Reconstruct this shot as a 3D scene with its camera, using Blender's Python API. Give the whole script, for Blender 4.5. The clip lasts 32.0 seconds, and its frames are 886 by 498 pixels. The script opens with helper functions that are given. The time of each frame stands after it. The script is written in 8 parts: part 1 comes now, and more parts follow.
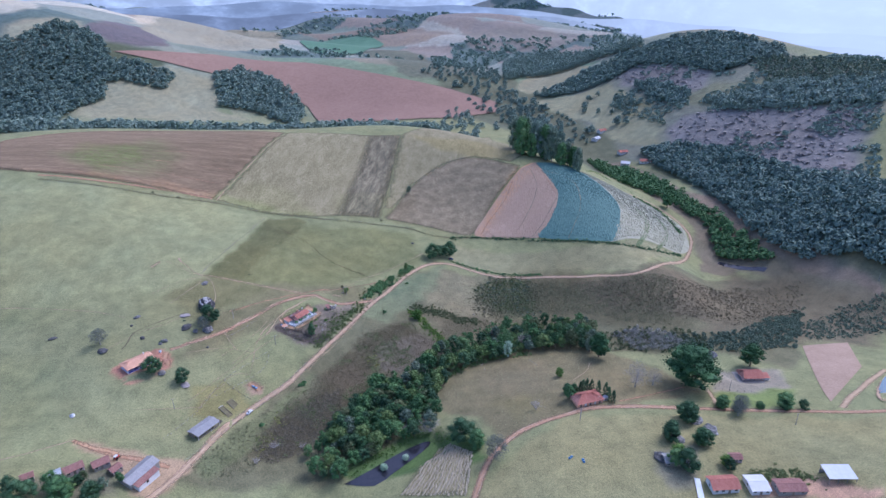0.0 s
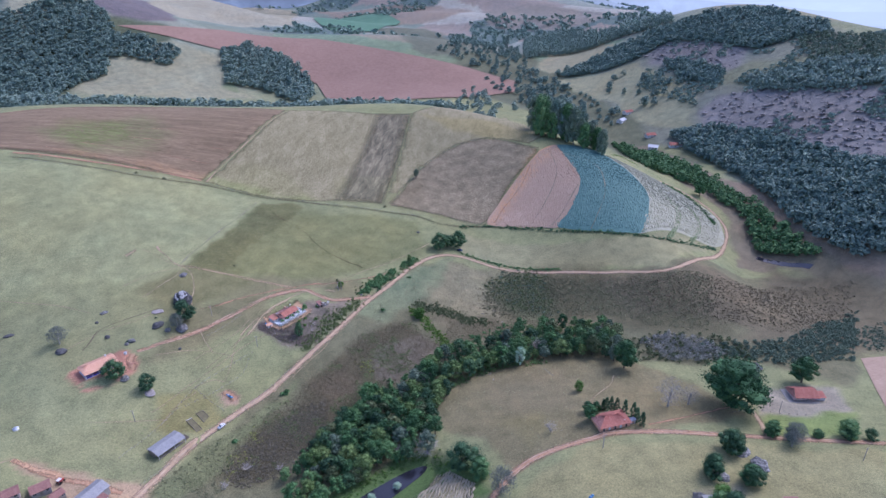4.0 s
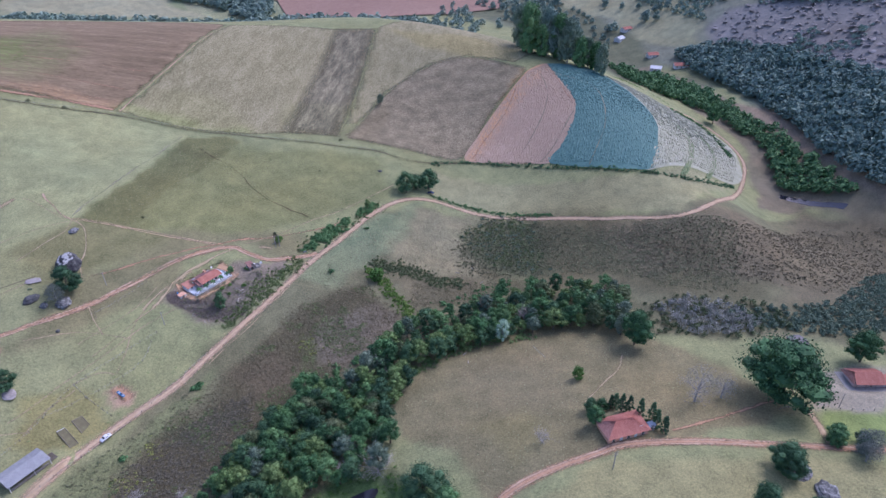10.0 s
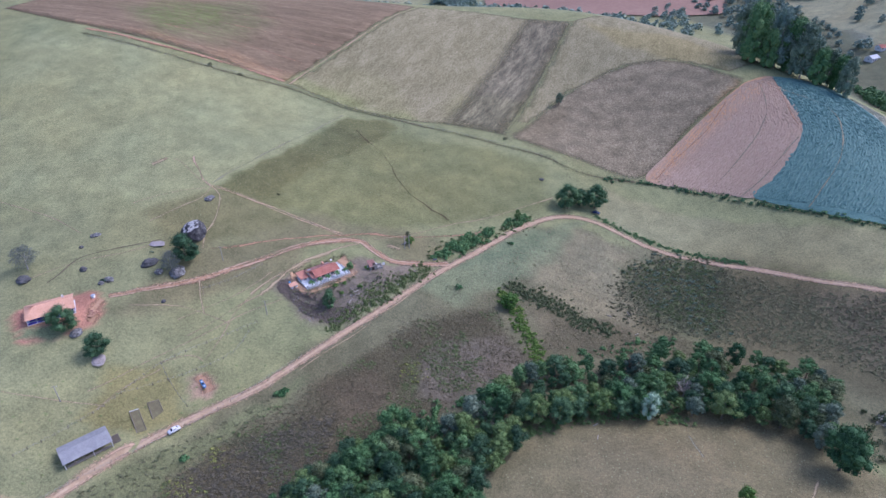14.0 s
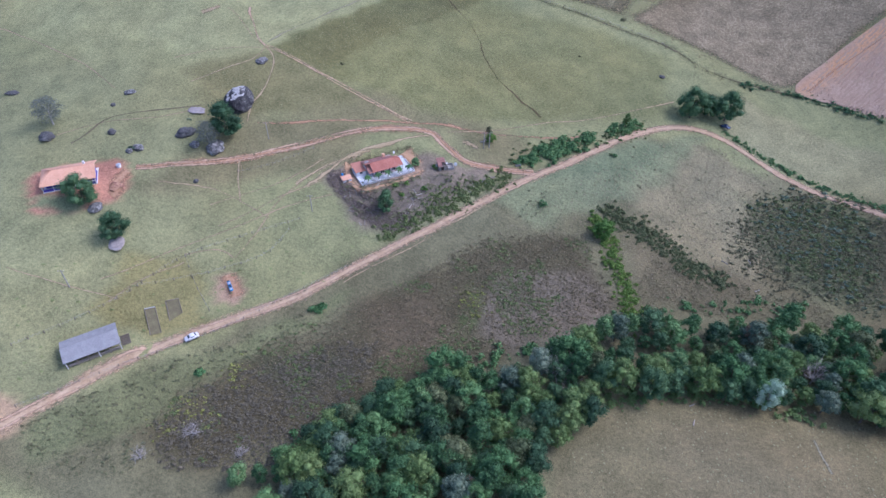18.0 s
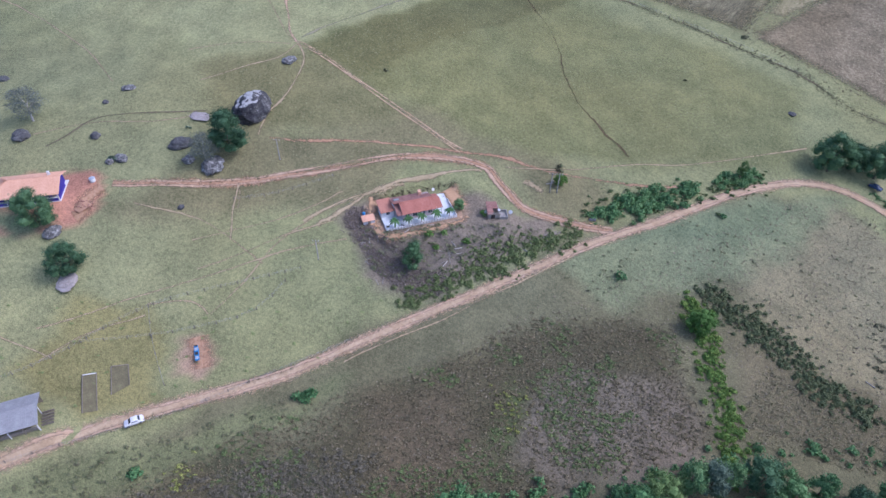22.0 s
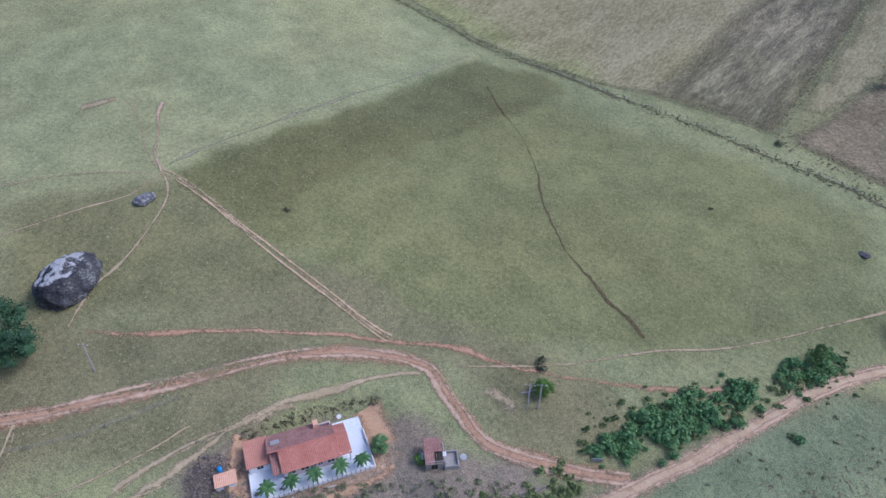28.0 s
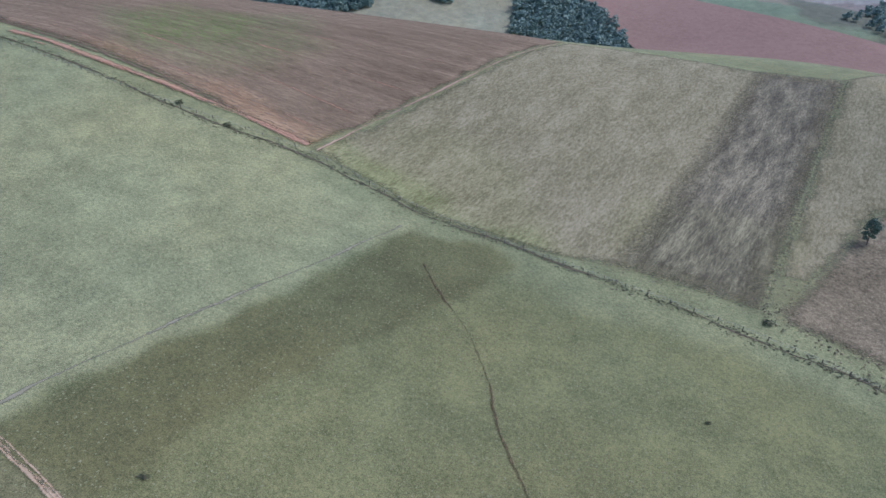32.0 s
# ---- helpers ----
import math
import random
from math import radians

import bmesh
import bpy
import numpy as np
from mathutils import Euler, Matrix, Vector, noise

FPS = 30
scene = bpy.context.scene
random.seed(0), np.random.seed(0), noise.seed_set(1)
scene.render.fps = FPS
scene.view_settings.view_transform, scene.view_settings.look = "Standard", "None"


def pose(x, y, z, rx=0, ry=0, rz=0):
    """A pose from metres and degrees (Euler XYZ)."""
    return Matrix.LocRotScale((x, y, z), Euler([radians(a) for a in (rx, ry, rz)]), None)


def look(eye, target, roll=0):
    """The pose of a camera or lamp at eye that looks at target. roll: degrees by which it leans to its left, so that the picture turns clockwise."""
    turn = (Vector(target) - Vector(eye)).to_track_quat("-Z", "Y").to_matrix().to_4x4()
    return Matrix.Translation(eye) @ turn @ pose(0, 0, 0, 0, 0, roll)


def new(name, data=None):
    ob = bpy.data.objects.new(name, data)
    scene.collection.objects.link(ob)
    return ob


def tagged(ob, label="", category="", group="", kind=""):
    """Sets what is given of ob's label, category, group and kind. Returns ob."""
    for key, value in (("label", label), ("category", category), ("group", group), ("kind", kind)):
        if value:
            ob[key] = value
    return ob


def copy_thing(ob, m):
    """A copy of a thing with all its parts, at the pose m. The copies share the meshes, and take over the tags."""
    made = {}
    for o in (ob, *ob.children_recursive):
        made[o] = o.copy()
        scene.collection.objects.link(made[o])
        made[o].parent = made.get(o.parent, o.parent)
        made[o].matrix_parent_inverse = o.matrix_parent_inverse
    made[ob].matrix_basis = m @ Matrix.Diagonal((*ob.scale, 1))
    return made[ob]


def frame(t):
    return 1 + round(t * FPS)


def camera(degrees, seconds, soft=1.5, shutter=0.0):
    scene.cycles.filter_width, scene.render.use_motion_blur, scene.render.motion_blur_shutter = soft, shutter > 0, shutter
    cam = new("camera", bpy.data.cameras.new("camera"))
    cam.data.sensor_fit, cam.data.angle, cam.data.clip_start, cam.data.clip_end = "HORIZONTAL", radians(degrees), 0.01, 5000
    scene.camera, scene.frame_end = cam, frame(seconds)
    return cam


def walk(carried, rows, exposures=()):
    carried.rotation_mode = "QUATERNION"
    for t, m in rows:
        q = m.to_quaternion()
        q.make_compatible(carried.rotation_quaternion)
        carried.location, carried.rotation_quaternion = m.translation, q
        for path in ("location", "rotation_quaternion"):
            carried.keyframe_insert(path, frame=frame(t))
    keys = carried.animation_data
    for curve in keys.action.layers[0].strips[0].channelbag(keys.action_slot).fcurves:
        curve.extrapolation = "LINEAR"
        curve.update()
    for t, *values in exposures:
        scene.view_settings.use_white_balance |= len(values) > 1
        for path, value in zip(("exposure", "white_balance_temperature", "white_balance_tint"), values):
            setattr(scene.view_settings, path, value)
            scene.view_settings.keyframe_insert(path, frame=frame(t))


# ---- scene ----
cam = camera(70.64, 32.0)
EXPOSURES = [(0, 0.22, 5160, 25), (6, 0.22, 5280, 29), (14, 0.22, 5300, 28), (19, 0.27, 5260, 25), (24, 0.16, 5350, 23), (28, 0.02, 5280, 20), (32, -0.07, 5230, 20)]
PATH = [
    (0, (58.96, -373.87, 212.46), (68.19, -283.21, 171.28), -0.69),
    (0.5, (61.15, -368.07, 212.14), (69.63, -277.33, 170.98), -0.73),
    (1, (63.15, -361.92, 211.12), (71.03, -271.13, 169.95), -0.72),
    (1.5, (64.75, -356.69, 208.90), (72.06, -265.86, 167.71), -0.69),
    (2, (66.40, -351.11, 206.44), (73.24, -260.25, 165.24), -0.67),
    (2.5, (67.76, -345.54, 203.91), (74.37, -254.66, 162.71), -0.68),
    (3, (69.32, -339.37, 201.35), (75.73, -248.48, 160.13), -0.68),
    (3.5, (70.22, -333.64, 198.80), (76.54, -243.15, 156.71), -0.67),
    (5.5, (75.78, -308.67, 188.68), (81.48, -221.09, 140.76), -0.77),
    (6, (77.11, -302.33, 186.21), (82.75, -215.50, 136.93), -0.78),
    (6.5, (78.50, -296.02, 183.54), (84.05, -209.93, 132.97), -0.75),
    (7, (79.95, -289.69, 180.81), (85.40, -204.25, 129.15), -0.79),
    (7.5, (81.35, -283.46, 178.42), (86.74, -198.57, 125.84), -0.78),
    (8, (83.07, -277.21, 175.85), (88.35, -192.50, 122.97), -0.82),
    (8.5, (84.48, -271.04, 173.27), (89.75, -186.32, 120.39), -0.83),
    (9, (85.88, -264.90, 170.67), (91.16, -180.17, 117.84), -0.82),
    (9.5, (87.42, -258.98, 168.01), (93.00, -174.23, 115.23), -0.80),
    (10, (88.46, -252.86, 165.39), (96.23, -168.28, 112.60), -0.75),
    (10.5, (90.11, -247.02, 162.76), (98.30, -162.44, 110.04), -0.76),
    (11, (91.97, -241.17, 160.37), (100.11, -156.59, 107.65), -0.81),
    (11.5, (93.62, -235.46, 157.80), (100.85, -150.73, 105.17), -0.75),
    (12, (95.42, -229.52, 155.67), (100.28, -144.62, 103.05), -0.78),
    (12.5, (96.81, -223.90, 153.33), (97.16, -138.80, 100.82), -0.74),
    (13, (98.21, -217.73, 151.12), (92.10, -132.80, 98.68), -0.78),
    (13.5, (99.72, -211.72, 148.67), (86.55, -127.49, 96.39), -0.78),
    (14, (100.47, -205.55, 146.26), (81.10, -122.48, 94.07), -0.74),
    (14.5, (100.36, -199.62, 144.11), (77.23, -117.51, 91.93), -0.54),
    (15, (100.31, -193.65, 141.75), (75.71, -112.29, 89.06), -0.57),
    (15.5, (99.84, -188.49, 138.36), (75.26, -109.69, 81.92), -0.56),
    (17.5, (88.59, -169.42, 131.31), (65.55, -99.46, 63.68), 1.24),
    (18, (87.35, -163.39, 128.50), (60.56, -94.72, 60.92), 1.35),
    (18.5, (86.32, -157.59, 126.62), (57.49, -89.90, 58.90), 1.35),
    (19, (84.80, -150.88, 124.15), (54.84, -83.80, 56.31), 1.35),
    (19.5, (83.21, -145.09, 121.97), (52.76, -78.31, 54.05), 1.38),
    (20, (81.36, -138.68, 119.56), (49.86, -72.48, 51.55), 1.43),
    (20.5, (79.59, -132.86, 116.82), (46.99, -67.13, 48.87), 1.42),
    (21, (77.32, -126.58, 113.95), (43.52, -61.40, 46.05), 1.47),
    (21.5, (75.36, -120.84, 111.48), (40.38, -56.28, 43.61), 1.47),
    (22, (73.17, -114.24, 108.64), (37.04, -50.26, 40.81), 1.50),
    (22.5, (71.35, -108.29, 106.28), (34.27, -44.86, 38.44), 1.42),
    (23, (69.12, -101.59, 103.59), (31.35, -38.56, 35.76), 1.30),
    (23.5, (67.05, -95.80, 100.91), (28.89, -32.91, 33.17), 1.27),
    (24, (64.59, -89.12, 98.17), (26.31, -26.30, 30.43), 1.33),
    (24.5, (62.48, -83.02, 95.96), (26.00, -19.27, 28.10), 1.33),
    (26.5, (54.70, -61.02, 91.33), (18.59, 5.55, 26.03), 0.99),
    (27, (53.32, -55.74, 90.62), (16.33, 12.32, 27.39), 0.93),
    (27.5, (51.66, -50.98, 90.34), (14.11, 18.31, 28.79), 0.95),
    (28, (49.69, -45.62, 90.25), (11.59, 24.97, 30.54), 0.96),
    (28.5, (47.88, -40.80, 90.44), (9.36, 30.77, 32.19), 1.00),
    (29, (45.88, -35.36, 90.58), (6.74, 37.40, 34.25), 1.10),
    (29.5, (43.98, -30.66, 90.35), (4.25, 43.27, 35.99), 1.20),
    (30, (41.70, -25.42, 89.87), (1.36, 49.94, 37.96), 1.29),
    (30.5, (39.81, -20.62, 89.66), (-1.03, 55.83, 39.79), 1.30),
    (31, (37.74, -15.57, 89.84), (-3.58, 61.96, 42.08), 1.33),
    (31.5, (36.19, -11.23, 90.04), (-4.68, 67.66, 44.15), 1.30),
    (32, (35.16, -6.66, 90.19), (-0.74, 75.85, 46.56), 1.09),
]
walk(cam, [(t, look(eye, target, roll)) for t, eye, target, roll in PATH], EXPOSURES)
SKY, SUN = 0.17, 1.2
# ---------------------------------------------------------------- world, sun
world = bpy.data.worlds.new("sky")
scene.world = world
world.use_nodes = True
_nt = world.node_tree
_sky = _nt.nodes.new("ShaderNodeTexSky")
_sky.sky_type, _sky.sun_disc = "NISHITA", False
_sky.sun_elevation, _sky.sun_rotation = radians(50), radians(60)
_sky.dust_density, _sky.air_density = 3.0, 1.0
_bg = _nt.nodes["Background"]
_bg.inputs["Strength"].default_value = SKY
_nt.links.new(_sky.outputs[0], _bg.inputs["Color"])
_sun = bpy.data.lights.new("sun", "SUN")
_sun.energy, _sun.angle, _sun.color = SUN, radians(22), (1.0, 0.95, 0.88)
sun = new("sun", _sun)
sun.matrix_world = look((0, 0, 0), (-math.sin(radians(60)) * math.cos(radians(50)), -math.cos(radians(60)) * math.cos(radians(50)), -math.sin(radians(50))))

# ---------------------------------------------------------------- lie of the land: broad hills, mid hills and near slopes
HILLS_FAR = [
    9, 20, -81, 0, 31, 31, 4,
    8, 43, 95, -10, -64, 65, 4,
    7, -71, -35, 4, 17, 100, 5,
    60, 96, 10, -32, -5, 48, 5,
    19, 31, 30, 30, -19, -0, 1,
    -2, -22, -42, -14, 16, 15, 2,
]
HILLS_MID = [
    17, -7.2, 36.4, -45.1, 74.9, -73.1, 54.2, 0.4, -19.3,
    -27.8, 1.4, -16.3, 22.5, -9.2, -12, 16.5, -38.9, -0.8,
    -11.5, 3, -10.4, -47.2, 11.5, -35.2, 41.9, -5.4, -1.2,
    47, 15.1, 14.1, 36, 39.2, -30.1, 32.4, 9.3, -0.7,
    -6, -37.1, -22.9, -9, -6.3, -5.4, -5.3, -11.8, -1.7,
]
HILLS_NEAR = [
    8.4, 21, -19.7, 27.9, -1.8, 17.4, 14.8, -12.5,
    -4.4, 7.6, -8.2, -12.9, 18.7, -21.1, 0.3, -13.1,
    -13.4, 4.5, 2.6, -3.2, -13.9, 8.1, 5.7, -23,
    4.4, 7.9, -12.3, 11, -32.8, 40.9, -71.3, 47.6,
    2.9, -14.1, -2.9, 0.5, -17.8, 31.5, -18.4, -1.8,
    -2.9, 14.5, 6.8, -25.4, 28.6, -7, 8.7, 1,
    3.5, -0.5, 7.7, 22.9, -7.7, -11.2, 4.2, -8.2,
    -9.7, 4.7, -2.2, -8.1, -12.4, 10.6, -20.4, 16,
]

def swell(x, y, x0, y0, step, nx, ny, radius, heights):
    gx, gy = np.meshgrid(x0 + step * np.arange(nx), y0 + step * np.arange(ny))
    out = np.zeros(np.shape(x))
    for cx, cy, hh in zip(gx.ravel(), gy.ravel(), heights):
        out = out + hh * np.exp(-((x - cx) ** 2 + (y - cy) ** 2) / (2 * radius * radius))
    return out


def land(x, y):
    x, y = np.asarray(x, float), np.asarray(y, float)
    z = swell(x, y, -1000, -200, 400, 7, 6, 330, HILLS_FAR)
    z = z + swell(x, y, -600, 350, 200, 9, 5, 160, HILLS_MID)
    z = z + swell(x, y, -180, -180, 90, 8, 8, 72, HILLS_NEAR)
    z = z + far_hills(x, y)
    for x0, y0, x1, y1, r, soft, level in PADS:
        dx, dy = x1 - x0, y1 - y0
        u = np.clip(((x - x0) * dx + (y - y0) * dy) / (dx * dx + dy * dy + 1e-9), 0, 1)
        w = np.clip((r + soft - np.hypot(x - x0 - u * dx, y - y0 - u * dy)) / soft, 0, 1)
        w = w * w * (3 - 2 * w)
        z = z * (1 - w) + level * w
    return z


def far_hills(x, y):
    d = np.hypot(x - 100, y + 100)
    w = np.clip((d - 1100) / 900, 0, 1)
    rise = 26 * np.sin(x / 310 + 1.3) * np.sin(y / 270 + 0.4) + 22 * np.sin((x + 0.6 * y) / 190) + 14 * np.sin((y - 0.5 * x) / 140 + 2) + 9 * np.sin((x + 1.7 * y) / 75)
    az, r = np.arctan2(x - 60, y + 370), np.hypot(x - 60, y + 370)
    fall = np.clip((az - 0.36) / 0.1, 0, 1) * np.clip((r - 1160 - (0.6 - az) * 900) / 260, 0, 1)
    low = np.clip((np.arctan2(x - 60, y + 370) - 0.3) / 0.25, 0, 1) * np.clip((d - 1100) / 500, 0, 1)
    return w * ((rise + 10) * (1 - 0.8 * low) - 10 * low) + np.clip((d - 2600) / 2400, 0, 1) * 60 * (1 - low) - 110 * fall * fall * (3 - 2 * fall)

# level ground: x, y to x, y, reach, slope's width, level
PADS = [
    (-1.5, -3.5, 4.5, 5.0, 8.5, 4.0, -3.3),
    (-90.0, -57.0, -83.0, -51.0, 6.0, 5.0, 4.3),
    (-45.0, -102.0, -38.0, -92.0, 5.0, 4.0, -11.2),
    (160.0, -108.0, 166.0, -107.0, 6.0, 5.0, -2.6),
    (268.0, -84.0, 278.0, -84.0, 7.0, 5.0, -13.8),
    (38.0, -131.0, 74.0, -116.0, 7.0, 8.0, -21.6),
    (18.0, 9.5, 21.0, 11.0, 3.5, 3.0, -3.4),
]



# ---------------------------------------------------------------- materials
def mat(name, colors, scale=0.2, rough=0.9, bump=0.3, fine=4.0, metal=0.0, cover=False, spread=None, spec=0.2, shares=(0.36, 0.36, 0.28), fade=False, streak=None):
    """A surface whose colour wanders between the given ones at two scales, with a little relief."""
    m = bpy.data.materials.new(name)
    m.use_nodes = True
    nt, n = m.node_tree, m.node_tree.nodes
    b = n["Principled BSDF"]
    b.inputs["Roughness"].default_value, b.inputs["Metallic"].default_value = rough, metal
    b.inputs["Specular IOR Level"].default_value = spec
    co = n.new("ShaderNodeTexCoord")
    t1, t2 = n.new("ShaderNodeTexNoise"), n.new("ShaderNodeTexNoise")
    t1.inputs["Scale"].default_value, t1.inputs["Detail"].default_value, t1.inputs["Roughness"].default_value = scale, 6, 0.65
    t2.inputs["Scale"].default_value, t2.inputs["Detail"].default_value, t2.inputs["Roughness"].default_value = scale * fine, 5, 0.7
    for t in (t1, t2):
        nt.links.new(co.outputs["Object"], t.inputs["Vector"])
    if streak:
        # drawn out along the rows
        turn, squash = n.new("ShaderNodeMapping"), n.new("ShaderNodeMapping")
        turn.inputs["Rotation"].default_value[2] = -radians(streak[0])
        squash.inputs["Scale"].default_value = (streak[1], 1, 1)
        nt.links.new(co.outputs["Object"], turn.inputs["Vector"])
        nt.links.new(turn.outputs[0], squash.inputs["Vector"])
        nt.links.new(squash.outputs[0], t1.inputs["Vector"])
        nt.links.new(squash.outputs[0], t2.inputs["Vector"])
    t3 = n.new("ShaderNodeTexNoise")
    t3.inputs["Scale"].default_value, t3.inputs["Detail"].default_value = scale * fine * 4.3, 3
    nt.links.new(co.outputs["Object"], t3.inputs["Vector"])
    total = None
    for t, share in zip((t1, t2, t3), shares):
        mix = n.new("ShaderNodeMath")
        mix.operation = "MULTIPLY_ADD"
        mix.inputs[1].default_value, mix.inputs[2].default_value = share, 0.0
        nt.links.new(t.outputs["Fac"], mix.inputs[0])
        if total:
            nt.links.new(total.outputs[0], mix.inputs[2])
        total = mix
    ramp = n.new("ShaderNodeValToRGB")
    lo, hi = spread or (0.38, 0.62)
    el = ramp.color_ramp.elements
    for k, c in enumerate(colors):
        p = lo + (hi - lo) * k / max(1, len(colors) - 1)
        e = el[k] if k < 2 else el.new(p)
        e.position, e.color = p, (*c, 1)
    nt.links.new(mix.outputs[0], ramp.inputs["Fac"])
    out = ramp.outputs["Color"]
    if cover:
        at = n.new("ShaderNodeAttribute")
        at.attribute_name = "cover"
        mul = n.new("ShaderNodeMix")
        mul.data_type, mul.blend_type = "RGBA", "MULTIPLY"
        mul.inputs["Factor"].default_value = 1.0
        nt.links.new(at.outputs["Color"], mul.inputs[6])
        nt.links.new(out, mul.inputs[7])
        out = mul.outputs[2]
    nt.links.new(out, b.inputs["Base Color"])
    if fade:
        # bare soil that thins out into the grass at its ragged edges
        at, nz, m1, m2 = n.new("ShaderNodeAttribute"), n.new("ShaderNodeTexNoise"), n.new("ShaderNodeMath"), n.new("ShaderNodeMath")
        at.attribute_name = "wear"
        nz.inputs["Scale"].default_value, nz.inputs["Detail"].default_value, nz.inputs["Roughness"].default_value = 1.1, 6, 0.7
        nt.links.new(co.outputs["Object"], nz.inputs["Vector"])
        m1.operation, m2.operation = "MULTIPLY_ADD", "MULTIPLY_ADD"
        m1.inputs[1].default_value = 2.4
        nt.links.new(nz.outputs["Fac"], m1.inputs[0])
        nt.links.new(at.outputs["Fac"], m1.inputs[2])
        m2.use_clamp = True
        m2.inputs[1].default_value, m2.inputs[2].default_value = 1.0, -1.35
        nt.links.new(m1.outputs[0], m2.inputs[0])
        nt.links.new(m2.outputs[0], b.inputs["Alpha"])
    if bump:
        bp = n.new("ShaderNodeBump")
        bp.inputs["Strength"].default_value, bp.inputs["Distance"].default_value = bump, 0.25 / max(scale * fine, 0.5)
        nt.links.new(t2.outputs["Fac"], bp.inputs["Height"])
        nt.links.new(bp.outputs[0], b.inputs["Normal"])
    return m


G = lambda *v: [tuple(q) for q in v]
M_ground = mat("grassland", G((0.52, 0.55, 0.5), (1.0, 1.0, 1.0), (1.52, 1.47, 1.37)), 0.11, 0.95, 0.9, 10, cover=True, spread=(0.4, 0.6), shares=(0.22, 0.3, 0.48))
M_road = mat("dirt_road", G((0.37, 0.255, 0.15), (0.48, 0.35, 0.22), (0.57, 0.445, 0.305)), 0.3, 0.95, 0.4, 6, fade=True)
M_path = mat("trodden_path", G((0.3, 0.25, 0.14), (0.41, 0.325, 0.195), (0.5, 0.4, 0.26)), 0.4, 0.95, 0.4, 6, fade=True)
M_rut = mat("pale_ruts", G((0.4, 0.27, 0.17), (0.5, 0.35, 0.235), (0.58, 0.44, 0.315)), 0.4, 0.95, 0.4, 6, fade=True)
M_redroad = mat("red_dirt", G((0.33, 0.195, 0.11), (0.44, 0.265, 0.16), (0.52, 0.355, 0.235)), 0.3, 0.95, 0.4, 6, fade=True)


# ---------------------------------------------------------------- ground
def axis(a, b, step, end, grow=1.04, grow_low=1.04):
    mid = list(np.arange(a, b + 0.1, step))
    lo, hi, s = [], [], step
    while (hi[-1] if hi else mid[-1]) < end:
        s *= grow
        hi.append((hi[-1] if hi else mid[-1]) + s)
    s = step
    while (lo[-1] if lo else mid[0]) > -end:
        s *= grow_low
        lo.append((lo[-1] if lo else mid[0]) - s)
    return np.array(lo[::-1] + mid + hi)


def smooth_line(pts, step=3.0):
    """A smooth curve through the given bends, as evenly spaced places."""
    p = np.array([pts[0], *pts, pts[-1]], float)
    out = []
    for i in range(1, len(p) - 2):
        n = max(2, int(np.linalg.norm(p[i + 1] - p[i]) / step))
        for u in np.linspace(0, 1, n, endpoint=False):
            a, b, c, d = p[i - 1], p[i], p[i + 1], p[i + 2]
            out.append(0.5 * (2 * b + (c - a) * u + (2 * a - 5 * b + 4 * c - d) * u * u + (3 * b - a - 3 * c + d) * u ** 3))
    out.append(p[-1])
    return np.array(out)


def inside(x, y, poly):
    p = np.array(poly)
    r = np.zeros(np.shape(x), bool)
    for (x0, y0), (x1, y1) in zip(p, np.roll(p, -1, 0)):
        if y0 != y1:
            r ^= ((y0 > y) != (y1 > y)) & (x < (x1 - x0) * (y - y0) / (y1 - y0) + x0)
    return r


def edge_distance(x, y, line, closed=False):
    p = np.array(line)
    d = np.full(np.shape(x), 1e9)
    q = np.roll(p, -1, 0) if closed else p[1:]
    for (x0, y0), (x1, y1) in zip(p, q):
        dx, dy = x1 - x0, y1 - y0
        u = np.clip(((x - x0) * dx + (y - y0) * dy) / (dx * dx + dy * dy + 1e-9), 0, 1)
        d = np.minimum(d, np.hypot(x - x0 - u * dx, y - y0 - u * dy))
    return d


def mesh_from(name, verts, faces, material, smooth=True):
    me = bpy.data.meshes.new(name)
    me.from_pydata([tuple(map(float, v)) for v in verts], [], faces)
    me.materials.append(material)
    me.polygons.foreach_set("use_smooth", [smooth] * len(me.polygons))
    me.update()
    return me


def grid_faces(nx, ny):
    i, j = np.meshgrid(np.arange(nx - 1), np.arange(ny - 1))
    a = (j * nx + i).ravel()
    return np.stack([a, a + 1, a + nx + 1, a + nx], 1).tolist()


from mathutils.geometry import delaunay_2d_cdt


